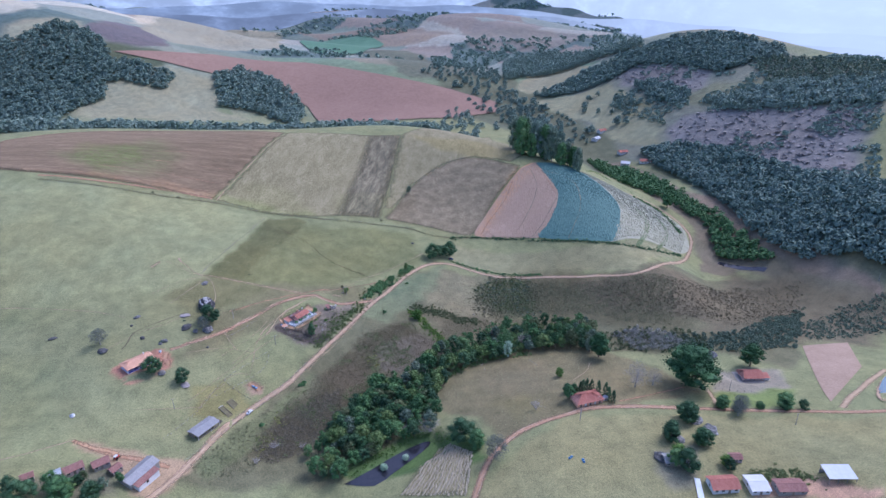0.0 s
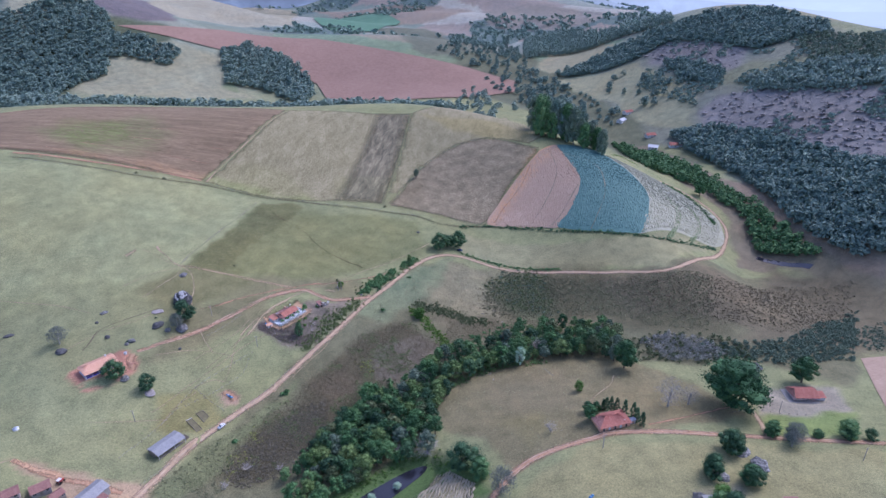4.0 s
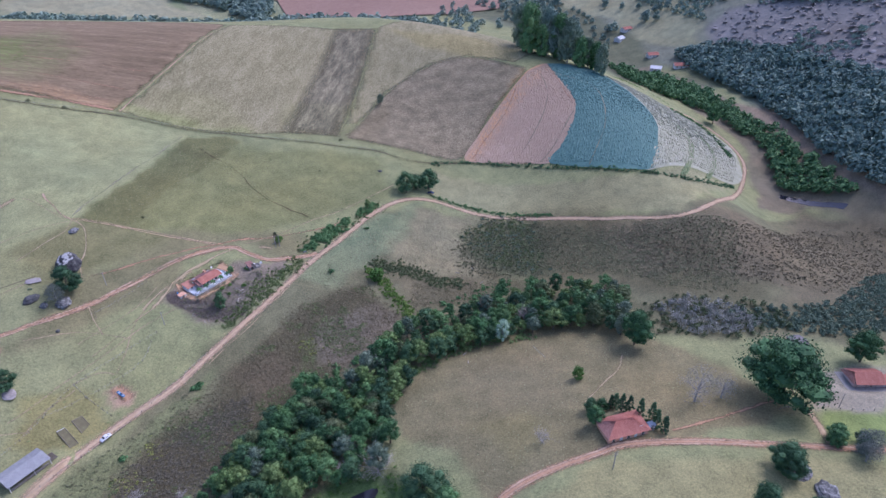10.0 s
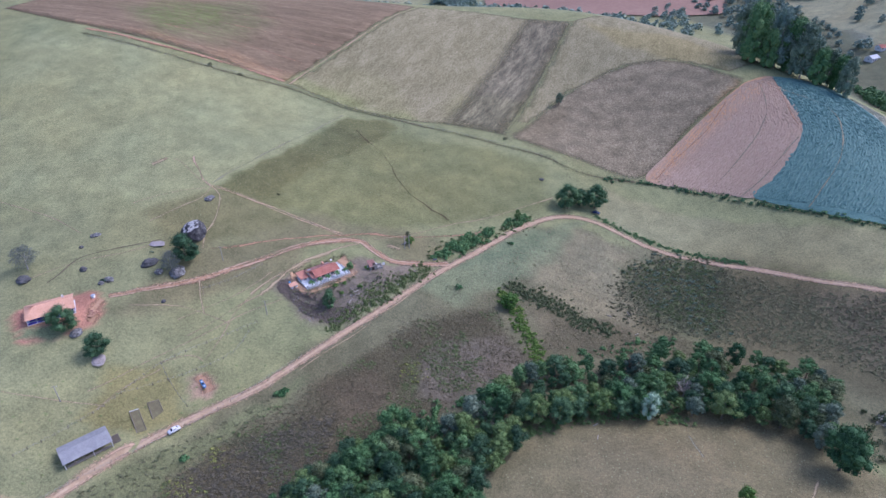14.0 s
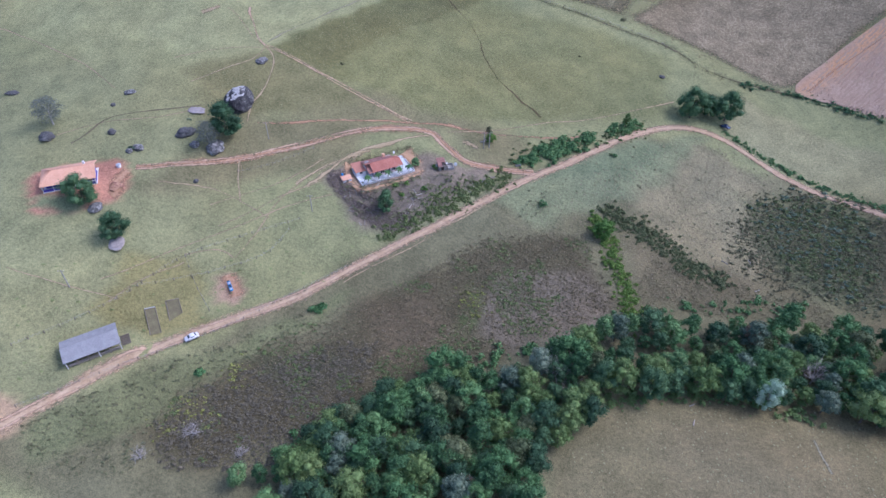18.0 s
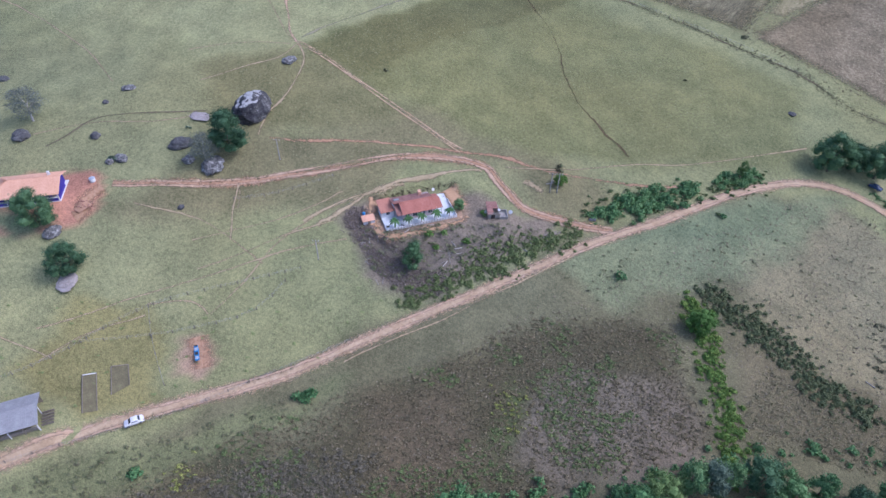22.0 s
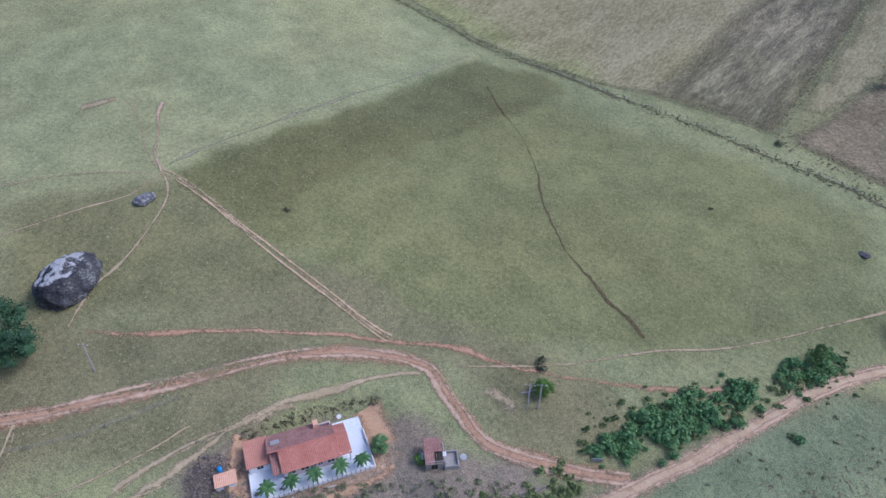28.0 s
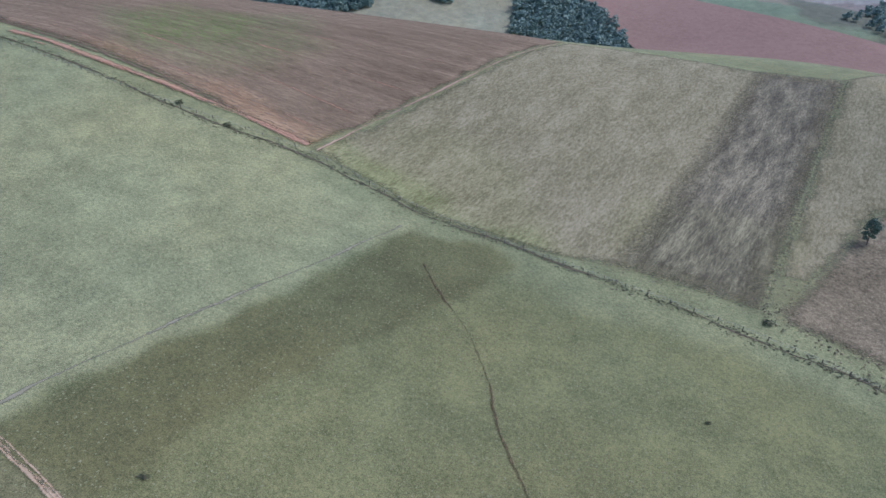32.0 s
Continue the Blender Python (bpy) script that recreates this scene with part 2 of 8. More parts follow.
def drape(name, poly, material, lift=0.25, step=5.0, smooth=True, feather=2.5):
    """A field laid on the land: a sheet that follows it, within the given outline."""
    p = smooth_line([*poly, poly[0]], step)[:-1] if smooth else np.concatenate(
        [np.linspace(a, b, max(1, int(np.hypot(*(np.subtract(b, a))) / step)), endpoint=False) for a, b in zip(np.array(poly, float), np.roll(np.array(poly, float), -1, 0))])
    lo, hi = p.min(0), p.max(0)
    gx, gy = np.meshgrid(np.arange(lo[0], hi[0], step), np.arange(lo[1], hi[1], step))
    keep = inside(gx, gy, p) & (edge_distance(gx, gy, p, True) > step * 0.5)
    pts = [Vector(v) for v in p] + [Vector(v) for v in np.stack([gx[keep], gy[keep]], 1)]
    n = len(p)
    v, _, f, *_ = delaunay_2d_cdt(pts, [(i, (i + 1) % n) for i in range(n)], [], 1, 1e-4)
    v = np.array([tuple(q) for q in v])
    z = land(v[:, 0], v[:, 1]) + lift
    ob = new(name, mesh_from(name, np.c_[v, z], [tuple(q) for q in f], material))
    tint = np.ones((len(v), 3))
    for poly_, tone, soft in FIELD_TINTS:
        xx, yy = v[:, 0] + soft * 0.8 * wander(v[:, 0], v[:, 1], 2.5 * soft), v[:, 1] + soft * 0.8 * wander(v[:, 1], v[:, 0], 2.5 * soft, 1.0)
        sd = edge_distance(xx, yy, poly_, True) * np.where(inside(xx, yy, poly_), 1, -1)
        w = np.clip(0.5 + sd / soft, 0, 1)[:, None]
        tint *= 1 - w + w * np.array(tone)
    at = ob.data.color_attributes.new("cover", "FLOAT_COLOR", "POINT")
    at.data.foreach_set("color", np.c_[tint, np.ones(len(v))].ravel())
    at = ob.data.attributes.new("wear", "FLOAT", "POINT")
    at.data.foreach_set("value", np.clip(0.22 + edge_distance(v[:, 0], v[:, 1], p, True) / feather, 0, 1.45))
    return ob


def beside(pts, d):
    """A line that keeps d metres to one side of another."""
    c = smooth_line(pts, 4.0)
    t = np.gradient(c, axis=0)
    t /= np.linalg.norm(t, axis=1)[:, None] + 1e-9
    return c + np.stack([-t[:, 1], t[:, 0]], 1) * d


def ribbon(name, pts, width, material, lift=0.16, rough=0.4, seed=1, steps=5, worn=0.0):
    """A track laid on the land, with uneven edges. worn: how much of it the grass has taken back."""
    if width < 0.9:
        width *= 1.5  # trails are trodden out beyond their bare line
    c = smooth_line(pts, 1.2 if width < 3 else 2.0)
    d = np.gradient(c, axis=0)
    d /= np.linalg.norm(d, axis=1)[:, None] + 1e-9
    nrm = np.stack([-d[:, 1], d[:, 0]], 1)
    rng = np.random.RandomState(seed)
    soft = np.ones(9) / 5
    c = c + nrm * (rough * 0.8 * np.convolve(rng.randn(len(c) + 8), soft, "valid"))[:, None]
    wl, wr = (width / 2 * (1 + 0.9 * rough / width * np.convolve(rng.randn(len(c) + 8), soft, "valid")) + 0.12 * rough * rng.randn(len(c)) for _ in range(2))
    vs, wear = [], []
    steps = max(steps, 7)
    for k in np.linspace(-1.25, 1.25, steps):
        wear.append(np.clip(1.5 - 1.25 * abs(k), 0, 1.35) - 0.75 * worn)
        w = np.maximum(0.08, np.where(k < 0, wl, wr))
        q = c + nrm * (k * w)[:, None]
        vs.append(np.c_[q, land(q[:, 0], q[:, 1]) + lift])
    v = np.stack(vs, 1).reshape(-1, 3)
    f = np.array(grid_faces(steps, len(c)))
    ob = new(name, mesh_from(name, v, f.tolist(), material))
    at = ob.data.attributes.new("wear", "FLOAT", "POINT")
    drift = 0.35 * np.convolve(rng.randn(len(c) + 8), soft, "valid") * (1 if worn else 0)
    at.data.foreach_set("value", (np.array(wear)[None, :] + drift[:, None]).ravel())
    return ob



def wander(x, y, s, k=0.0):
    """Smooth irregular values in about -1 to 1, of features about s metres across."""
    return (np.sin(x / s * 2.1 + 1.7 * np.sin(y / s * 1.3 + k) + k) + np.sin(y / s * 2.4 + 1.4 * np.sin(x / s * 1.7 - k)) + 0.7 * np.sin((x + y) / s * 3.7 + 2 * np.sin((x - y) / s * 1.1)) * np.cos((x - y) / s * 2.9 + k)) / 2.7


# growth and soil that colour parts of the fields
FIELD_TINTS = [
    ([(-88.7, 159), (-85.8, 177.1), (-56.7, 172.6), (-34.7, 160.3), (-5.4, 160.9), (2.9, 149.3), (-12.4, 149.9), (-48.9, 149.7), (-72.1, 155)], (0.92, 1.02, 0.84), 6),
    ([(-74, 157.9), (-61.1, 199.9), (-27.2, 192.4), (4.4, 150.1), (-12.4, 149.9), (-37.9, 150.5)], (0.98, 1.0, 0.93), 14),
    ([(-226.1, 210.5), (-224.8, 254.5), (-181, 248.9), (-161.7, 220.9), (-169.8, 195.8), (-188, 184.2)], (0.88, 1.03, 0.8), 9),
    ([(-239.8, 216.3), (-160, 275.3), (-121.3, 234.7), (-137.6, 197.6), (-171.8, 174)], (0.85, 1.06, 0.85), 18),
    ([(-240.5, 167.4), (-184.6, 172.7), (-132.4, 174.5), (-94.4, 175.9), (-87.4, 160.3), (-116.2, 154.8), (-162.6, 152.1), (-217, 150.6)], (1.35, 1.22, 1.12), 9),
    ([(55.7, 153.1), (14.4, 157.3), (20.2, 203.9), (62.7, 202.2)], (1.0, 1.02, 0.95), 10),
    ([(55.7, 153.1), (71.3, 193.9), (88.7, 203.5), (87.1, 143.3)], (0.9, 0.88, 0.84), 10),
    ([(92.5, 327.6), (161.5, 297.6), (203, 252.8), (190.2, 234.3), (156.8, 260.2), (130, 279.2)], (1.06, 1.02, 0.86), 8),
    ([(195.3, 222.6), (210.7, 233.6), (216.1, 220.6), (192.4, 197.1), (163.4, 160.5), (146.7, 136.7), (140.3, 136.8), (158.2, 167.8)], (1.22, 1.0, 0.75), 3),
]


# ---------------------------------------------------------------- what grows where: outline, colour, softness of the edge
PASTURE, PALE, OLIVE = (0.25, 0.26, 0.126), (0.296, 0.302, 0.15), (0.152, 0.152, 0.065)
BROWN, DARKSCRUB, STRAW, LUSH = (0.108, 0.098, 0.054), (0.135, 0.122, 0.066), (0.235, 0.215, 0.125), (0.1, 0.16, 0.055)
VERGE, MEADOW, YARD, REDSOIL, ROCKFACE = (0.17, 0.185, 0.09), (0.208, 0.182, 0.096), (0.2, 0.165, 0.12), (0.43, 0.22, 0.15), (0.24, 0.225, 0.205)
COVER = [
    ([(-50, -132.2), (-7.2, -65.8), (39.9, 18.4), (86.9, 74.7), (136, 79.2), (227.3, 45.2), (309, 82.5), (376.2, 106.8), (409.7, 57.9), (304.9, -80), (272.4, -57.7), (201.8, -46.9), (89.8, -76.6), (68, -110.5), (36.5, -131.7)], (0.168, 0.162, 0.09), 5),
    ([(373.5, 316.2), (379.1, 194.6), (352.5, 144), (380.7, 115.5), (422.9, -8.6), (447, 25.9), (428.6, 113.2), (428.9, 210.3)], (0.19, 0.17, 0.11), 8),
    ([(362.4, 495.9), (396.9, 774), (547.3, 817.8), (650.2, 686), (688.4, 552.5), (706.7, 389.7), (447, 25.9), (428.6, 113.2), (422.2, 329.8)], (0.21, 0.22, 0.16), 25),
    # far straw strip, with sunlight through the clouds put into its colour
    ([(-479.4, 1170), (-887.4, 2792), (-576.5, 2877), (-289.2, 2436), (-381.9, 2421), (-440.1, 1321)], (0.52, 0.46, 0.33), 15),
    ([(-458.5, 1176), (-523.1, 2331), (-303.8, 2247), (-170.5, 1303), (-265.3, 1222), (-403.8, 1185)], (0.3, 0.28, 0.19), 14),
    ([(-610.2, 901.5), (-541.4, 946.6), (-489.6, 962.1), (-473.7, 883.1), (-532.5, 836.9), (-579.1, 815.1)], (0.3, 0.29, 0.2), 14),
    ([(-479.3, 931.3), (-489.6, 1102), (-411.1, 1170), (-341.6, 961.8), (-418.4, 884.3)], (0.16, 0.14, 0.14), 12),
    ([(-303.1, 2334), (134.5, 1859), (303.6, 1671), (188.7, 1553), (39, 1558), (-148.9, 2058)], (0.27, 0.225, 0.17), 12),
    ([(338.2, 1663), (536.8, 1670), (715.8, 1494), (567.2, 1330), (421, 1363), (327.5, 1465)], (0.24, 0.22, 0.18), 14),
    ([(25, 1391), (151.1, 1480), (303.2, 899.9), (371.1, 717), (296.8, 752.3), (206.2, 861), (98.7, 908.1)], (0.15, 0.16, 0.11), 14),
    ([(150.3, 851.6), (330.6, 1046), (371.1, 717), (396.1, 496.4), (413, 309.8), (368.5, 288.3), (309.1, 430.1), (260.6, 575.6)], (0.14, 0.15, 0.09), 20),
    ([(-526.2, 669.5), (-567.6, 781.6), (-442.3, 902.7), (-331.5, 921.2), (-310.7, 828.3), (-396.5, 801.7), (-414.6, 659.8)], (0.1, 0.12, 0.07), 20),
    ([(-417.1, 655.3), (-407.9, 745.9), (-403.9, 795.6), (-317.3, 858.7), (-233.5, 853.1), (-208.1, 729.4), (-150.9, 717.2), (-270.9, 656.2)], (0.31, 0.3, 0.19), 12),
    ([(347, 780.7), (428.1, 743.1), (470.2, 723.8), (481.8, 561), (475.3, 505.5), (440, 420), (405, 470), (394.6, 574.2)], (0.29, 0.285, 0.17), 9),
    ([(481.1, 728.1), (526.2, 735.9), (557, 663.8), (576.2, 572.9), (541.1, 515), (497.1, 579)], ROCKFACE, 10),
    ([(513, 160), (540, 60), (575, -60), (520, -160), (450, -140), (447, 26), (430, 90)], (0.17, 0.165, 0.095), 14),
    ([(490.7, 470.1), (535.2, 440.4), (580, 370.7), (640, 300), (518.5, 166.4), (512.5, 261.9), (488.3, 354.8), (464.2, 390.4), (455, 445.6)], ROCKFACE, 12),
    ([(500, 520), (560, 520), (640, 420), (690, 350), (640, 300), (580, 370.7), (535.2, 440.4)], (0.2, 0.21, 0.13), 14),
    ([(336.7, 855.4), (389.2, 962.5), (489.8, 910.5), (477.4, 871.1), (392.5, 837.4)], (0.4, 0.36, 0.23), 7),
    ([(-445.3, 1122.4), (-500, 1500), (-240, 1480), (-168.2, 1295.2), (-276.6, 1193), (-348.2, 1018.4)], (0.33, 0.31, 0.22), 9),
    # far pale fields, lightened in colour to stand in for a sunlit patch
    ([(-638, 917), (-574, 976), (-700, 1250), (-950, 1350), (-850, 950)], (0.5, 0.47, 0.36), 12),
    ([(-594.7, 880.7), (-521.6, 939.2), (-468.6, 894.1), (-473.9, 851.5), (-526.1, 843.5), (-563.8, 821.4)], (0.34, 0.33, 0.22), 8),
    ([(345.8, 907.9), (446, 1093), (503, 1020), (480.8, 874.7), (424.1, 833.1), (344.9, 826.4)], (0.3, 0.28, 0.17), 10),
    ([(383.5, 291.1), (436.8, 237.2), (428.6, 113.2), (445.4, 23.5), (437.1, 11), (415.9, 74.4), (416.2, 164.2), (388, 227.6)], (0.25, 0.2, 0.14), 6),
    ([(-206.3, -10.4), (-184.1, -1.1), (-83.3, 11.7), (-48.7, -5.7), (-26.8, -50), (-22.3, -82.3), (-49, -117.2), (-60.9, -121.7)], (0.258, 0.262, 0.13), 14),
    ([(-196, 146.3), (-135.5, 145.6), (-86.2, 147.9), (-45.8, 139.5), (-59.4, 79.7), (-69.8, 41.3), (-112.7, 5.5)], PALE, 9),
    ([(-249.2, 147.3), (-164.4, 149.6), (-90.9, 156.9), (-50, 139.2), (-74.7, 34.5), (-128.7, 10.5), (-190.9, 8)], PALE, 10),
    ([(-68, 36.1), (-55.8, 76), (-39.6, 142), (30.6, 134.6), (86, 128.6), (87.6, 88), (40, 48.8), (-6.7, 27.5)], (0.2, 0.206, 0.09), 7),
    ([(-169.9, 64.7), (-88.3, 145.3), (-41.8, 146.4), (-56.3, 76.6), (-70.3, 37.5), (-80.3, 1.6)], PALE, 2),
    ([(-68, 36.1), (-55.8, 76), (-39.6, 142), (-14.8, 149.9), (-6.2, 143.1), (-28.5, 90.2), (-38, 61.6), (-41.3, 44.1), (-45, 33.2)], OLIVE, 2.5),
    ([(-88, 10), (-70.1, 35.4), (-45, 33.2), (-21.6, 30.7), (-39.5, 7.8), (-65.3, -9.1)], (0.192, 0.188, 0.09), 5),
    ([(113.2, 123.9), (246.5, 84.8), (328.1, 121.4), (254, 47.5), (183.7, 72.5), (142.9, 85.9), (114.7, 95.3)], (0.285, 0.272, 0.145), 3),
    ([(348.6, 411.9), (349.7, 256.7), (374.6, 207), (374, 162.5), (342.9, 111.1), (401.5, 114.9), (412.6, 188.8), (402, 298.1), (385.1, 424.3)], (0.2, 0.172, 0.115), 4),
    ([(126.9, 61.3), (172.1, 70.3), (220.9, 47.8), (289, 45.3), (253.4, -24.6), (222, -19.5), (196.1, 2.1), (150.2, 15.6), (119.6, 27.2)], DARKSCRUB, 14),
    ([(208.8, 43.7), (300.2, 58.3), (409.7, 57.9), (341.5, -32.9), (262.1, -16.7), (219.9, 2.2)], (0.155, 0.132, 0.08), 10),
    ([(376.4, 117.5), (413.9, 55.8), (434.0, 1.7), (394.5, -47.4), (335.7, -42.6), (270.0, -36.5)], (0.16, 0.14, 0.085), 12),
    ([(73.1, 47.3), (104.5, 76.6), (143.3, 76.3), (158.9, 65.5), (155.3, 49.4), (129.3, 20.9), (104.1, 15.9), (87.7, 30.1)], STRAW, 5),
    ([(37.7, 8), (63.3, 44), (91, 76.2), (107.5, 86.6), (96.8, 57.5), (76, 28.2), (59.1, 4.5)], (0.205, 0.23, 0.125), 5),
    ([(-12.3, -100), (9.5, -65), (32, -35), (46, -11), (73, 8), (92.7, -17.5), (68.5, -44.3), (46.5, -64.1), (23.9, -90.3), (-0.2, -110.3), (-19, -109.9)], BROWN, 6),
    ([(50.5, -20.3), (79.2, -6.3), (91.7, -26.4), (67.1, -45.3), (52, -43.1)], (0.19, 0.16, 0.112), 5),
    ([(22, -52), (36, -38), (44, -44), (40, -62), (28, -70)], (0.155, 0.125, 0.075), 6),
    ([(43, -28), (49, -30), (52, -46), (46, -48)], (0.105, 0.125, 0.05), 3),
    ([(0, -82), (12, -66), (20, -66), (14, -86)], (0.09, 0.1, 0.055), 6),
    ([(52.9, 24.7), (64.2, 40.5), (89.2, 72.2), (90.1, 49.4)], (0.175, 0.21, 0.115), 5),
    ([(123.8, 59.6), (142.8, 75.7), (159.6, 79.4), (175.8, 69.1), (172.3, 18.2), (158.1, 18.3), (143.9, 26.4), (129.8, 37.1)], (0.135, 0.145, 0.075), 8),
    ([(87, 15.9), (106.2, 14.6), (138.1, 18.2), (131.8, 4.4), (96.9, -13)], (0.165, 0.148, 0.085), 4),
    ([(-33.7, -132.2), (-44, -122.1), (-28.5, -98.9), (-12.5, -78.3), (3.8, -58.2), (12.5, -47.2), (11.9, -52.7), (-6.2, -82), (-14.4, -99.1), (-20.3, -112.3)], VERGE, 3),
    ([(85.3, -71), (103.4, -41), (146.2, -26.9), (180.6, -33), (204.6, -54.6), (222.7, -75.6), (231.8, -104.6), (178.9, -114.2), (153.3, -117.1), (127.9, -123.5), (114.7, -132.7), (104.7, -103.5), (87, -90.3)], MEADOW, 3),
    ([(114.6, -57.6), (157.6, -47.2), (151.6, -87.2), (121.6, -91.2)], (0.21, 0.18, 0.098), 9),
    ([(112.6, -92.3), (135.7, -87.4), (142.7, -103.8), (123.1, -118)], (0.21, 0.185, 0.09), 6),
    ([(92.3, -171.2), (107, -146.6), (146.9, -123.4), (206.9, -125.4), (306, -146), (311.9, -180.6), (258.2, -203.5)], (0.285, 0.268, 0.13), 4),
    ([(258, -76.9), (294, -79.1), (286.4, -103.7), (238, -105.1)], (0.3, 0.27, 0.2), 3),
    ([(238, -105.1), (286.4, -103.7), (269.3, -125.1), (233.6, -120.1)], (0.2, 0.25, 0.085), 3),
    ([(22.2, -127.7), (48.7, -111.5), (78, -103.2), (102.6, -124.7), (104.7, -141.5), (89.7, -142.6), (68.1, -138.4)], LUSH, 4),
    ([(-75, -45), (-45, 5), (-20, 32), (20, 42), (45, 30), (30, 15), (10, 28), (-10, 15), (-22, -14), (-45, -35)], (0.205, 0.192, 0.1), 8),
    ([(-17.7, -11.7), (-12.8, -1.4), (6.9, 15.3), (19.3, 15), (35.4, 19.6), (25.2, -4.6), (13.7, -22.3), (0.1, -23.9)], (0.225, 0.185, 0.135), 2.5),
    ([(2.1, -12.3), (14.2, 3), (20.1, 1.5), (11.4, -21.3)], (0.18, 0.15, 0.115), 3),
    ([(-2.5, 12.9), (5.9, 12.1), (12.4, 6.4), (1.5, -10.6), (-4.2, -13.4), (-9.1, -9.2), (-10.9, -3.9), (-2, -11.2), (9.7, 3.5), (0.7, 12.3)], (0.44, 0.29, 0.19), 1.0),
    ([(-95, -66), (-101.4, -56.1), (-81.6, -39.1), (-71, -43.2), (-68.7, -53.4), (-76.9, -64.4), (-87.8, -70.9)], REDSOIL, 1.5),
    ([(-90.6, -66), (-81.7, -58.8), (-73.4, -58.9), (-76.9, -64.4), (-86.9, -69.6)], (0.22, 0.25, 0.13), 2),
    ([(-22.1, -70.4), (-25.9, -64), (-26, -59.8), (-21.1, -59.8), (-15.4, -63.1), (-16.8, -67.5)], (0.36, 0.26, 0.18), 1.0),
    ([(-53, -71.3), (-38.7, -60.9), (-19.2, -76.6), (-31.6, -88.6), (-49, -87.8)], (0.235, 0.218, 0.092), 3),
    ([(-102.2, -111.7), (-78.4, -117.3), (-53.6, -119.2), (-41.9, -119.1), (-50.5, -141.5), (-64.1, -143.9), (-75.7, -129.5)], (0.4, 0.29, 0.18), 2),
    ([(214.9, -179.3), (239.5, -181.6), (264.7, -195.2), (261.8, -199), (209.8, -188.1)], (0.46, 0.3, 0.2), 2),
    ([(-106.1, -148.5), (-104.7, -135.6), (-75.2, -131.1), (-68.6, -144.6)], (0.2, 0.19, 0.12), 3),
    ([(178.4, -155.1), (201.5, -153.7), (193.3, -175.4), (178.2, -180)], (0.22, 0.21, 0.14), 3),
]

gx_, gy_ = axis(-330, 450, 2.2, 5200, 1.028, 1.03), axis(-230, 480, 2.2, 5200, 1.012, 1.06)
GX, GY = np.meshgrid(gx_, gy_)
GZ = land(GX, GY)
ground = new("ground", mesh_from("ground", np.stack([GX, GY, GZ], -1).reshape(-1, 3), grid_faces(len(gx_), len(gy_)), M_ground))
tagged(ground, "rolling pasture and dry scrub land between wooded hills", "ground", kind="structure")


# Far fields and woods: own tones greyed for haze, the palest as if sunlit.
FAR_HAZED_TONES = [(0.13, 0.18, 0.16), (0.27, 0.3, 0.25), (0.36, 0.35, 0.29), (0.27, 0.235, 0.195), (0.2, 0.24, 0.19), (0.52, 0.5, 0.4), (0.17, 0.26, 0.18)]
_rf = np.random.RandomState(12)
FAR_SEEDS = np.stack([_rf.uniform(-3200, 3800, 900), _rf.uniform(300, 5200, 900)], 1)
FAR_KIND = _rf.choice(7, 900, p=[0.34, 0.2, 0.14, 0.1, 0.12, 0.06, 0.04])


def far_plot(x, y):
    """Which of the far fields and woods a place lies in."""
    x, y = np.asarray(x, float), np.asarray(y, float)
    best, out = np.full(x.shape, 1e18), np.zeros(x.shape, int)
    x2, y2 = x + 35 * wander(x, y, 120), y + 35 * wander(y, x, 120, 2.0)
    for (a, b), k in zip(FAR_SEEDS, FAR_KIND):
        d = (x2 - a) ** 2 + 1.6 * (y2 - b) ** 2
        m = d < best
        best = np.where(m, d, best)
        out = np.where(m, k, out)
    return out


def paint_ground():
    x, y = GX.ravel(), GY.ravel()
    c = np.empty((x.size, 3))
    c[:] = PASTURE
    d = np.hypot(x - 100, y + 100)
    # Beyond 750 m the haze-tinted plot colours take over.
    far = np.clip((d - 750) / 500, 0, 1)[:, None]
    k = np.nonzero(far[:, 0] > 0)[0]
    c[k] = c[k] * (1 - far[k]) + far[k] * np.array(FAR_HAZED_TONES)[far_plot(x[k], y[k])]
    for poly, tone, soft in COVER:
        p = np.array(poly)
        lo, hi = p.min(0) - 4 * soft, p.max(0) + 4 * soft
        k = np.nonzero((x > lo[0]) & (x < hi[0]) & (y > lo[1]) & (y < hi[1]))[0]
        xx, yy = x[k] + soft * 0.9 * wander(x[k], y[k], 3.2 * soft), y[k] + soft * 0.9 * wander(y[k], x[k], 3.2 * soft, 1.0)
        sd = edge_distance(xx, yy, p, True) * np.where(inside(xx, yy, p), 1, -1)
        w = np.clip(0.5 + sd / soft, 0, 1)[:, None]
        c[k] = c[k] * (1 - w) + w * np.array(tone)
    mott = (1 + 0.06 * wander(x, y, 46) + 0.05 * wander(x, y, 17, 3.0) + 0.05 * wander(x, y, 7, 5.0))[:, None]
    warm = (0.04 * wander(x, y, 60, 8.0) + 0.03 * wander(x, y, 21, 4.0))[:, None] * np.array([1, 0.2, -0.6])
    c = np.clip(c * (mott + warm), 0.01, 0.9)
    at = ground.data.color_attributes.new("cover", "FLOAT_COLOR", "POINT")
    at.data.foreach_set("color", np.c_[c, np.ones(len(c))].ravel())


paint_ground()


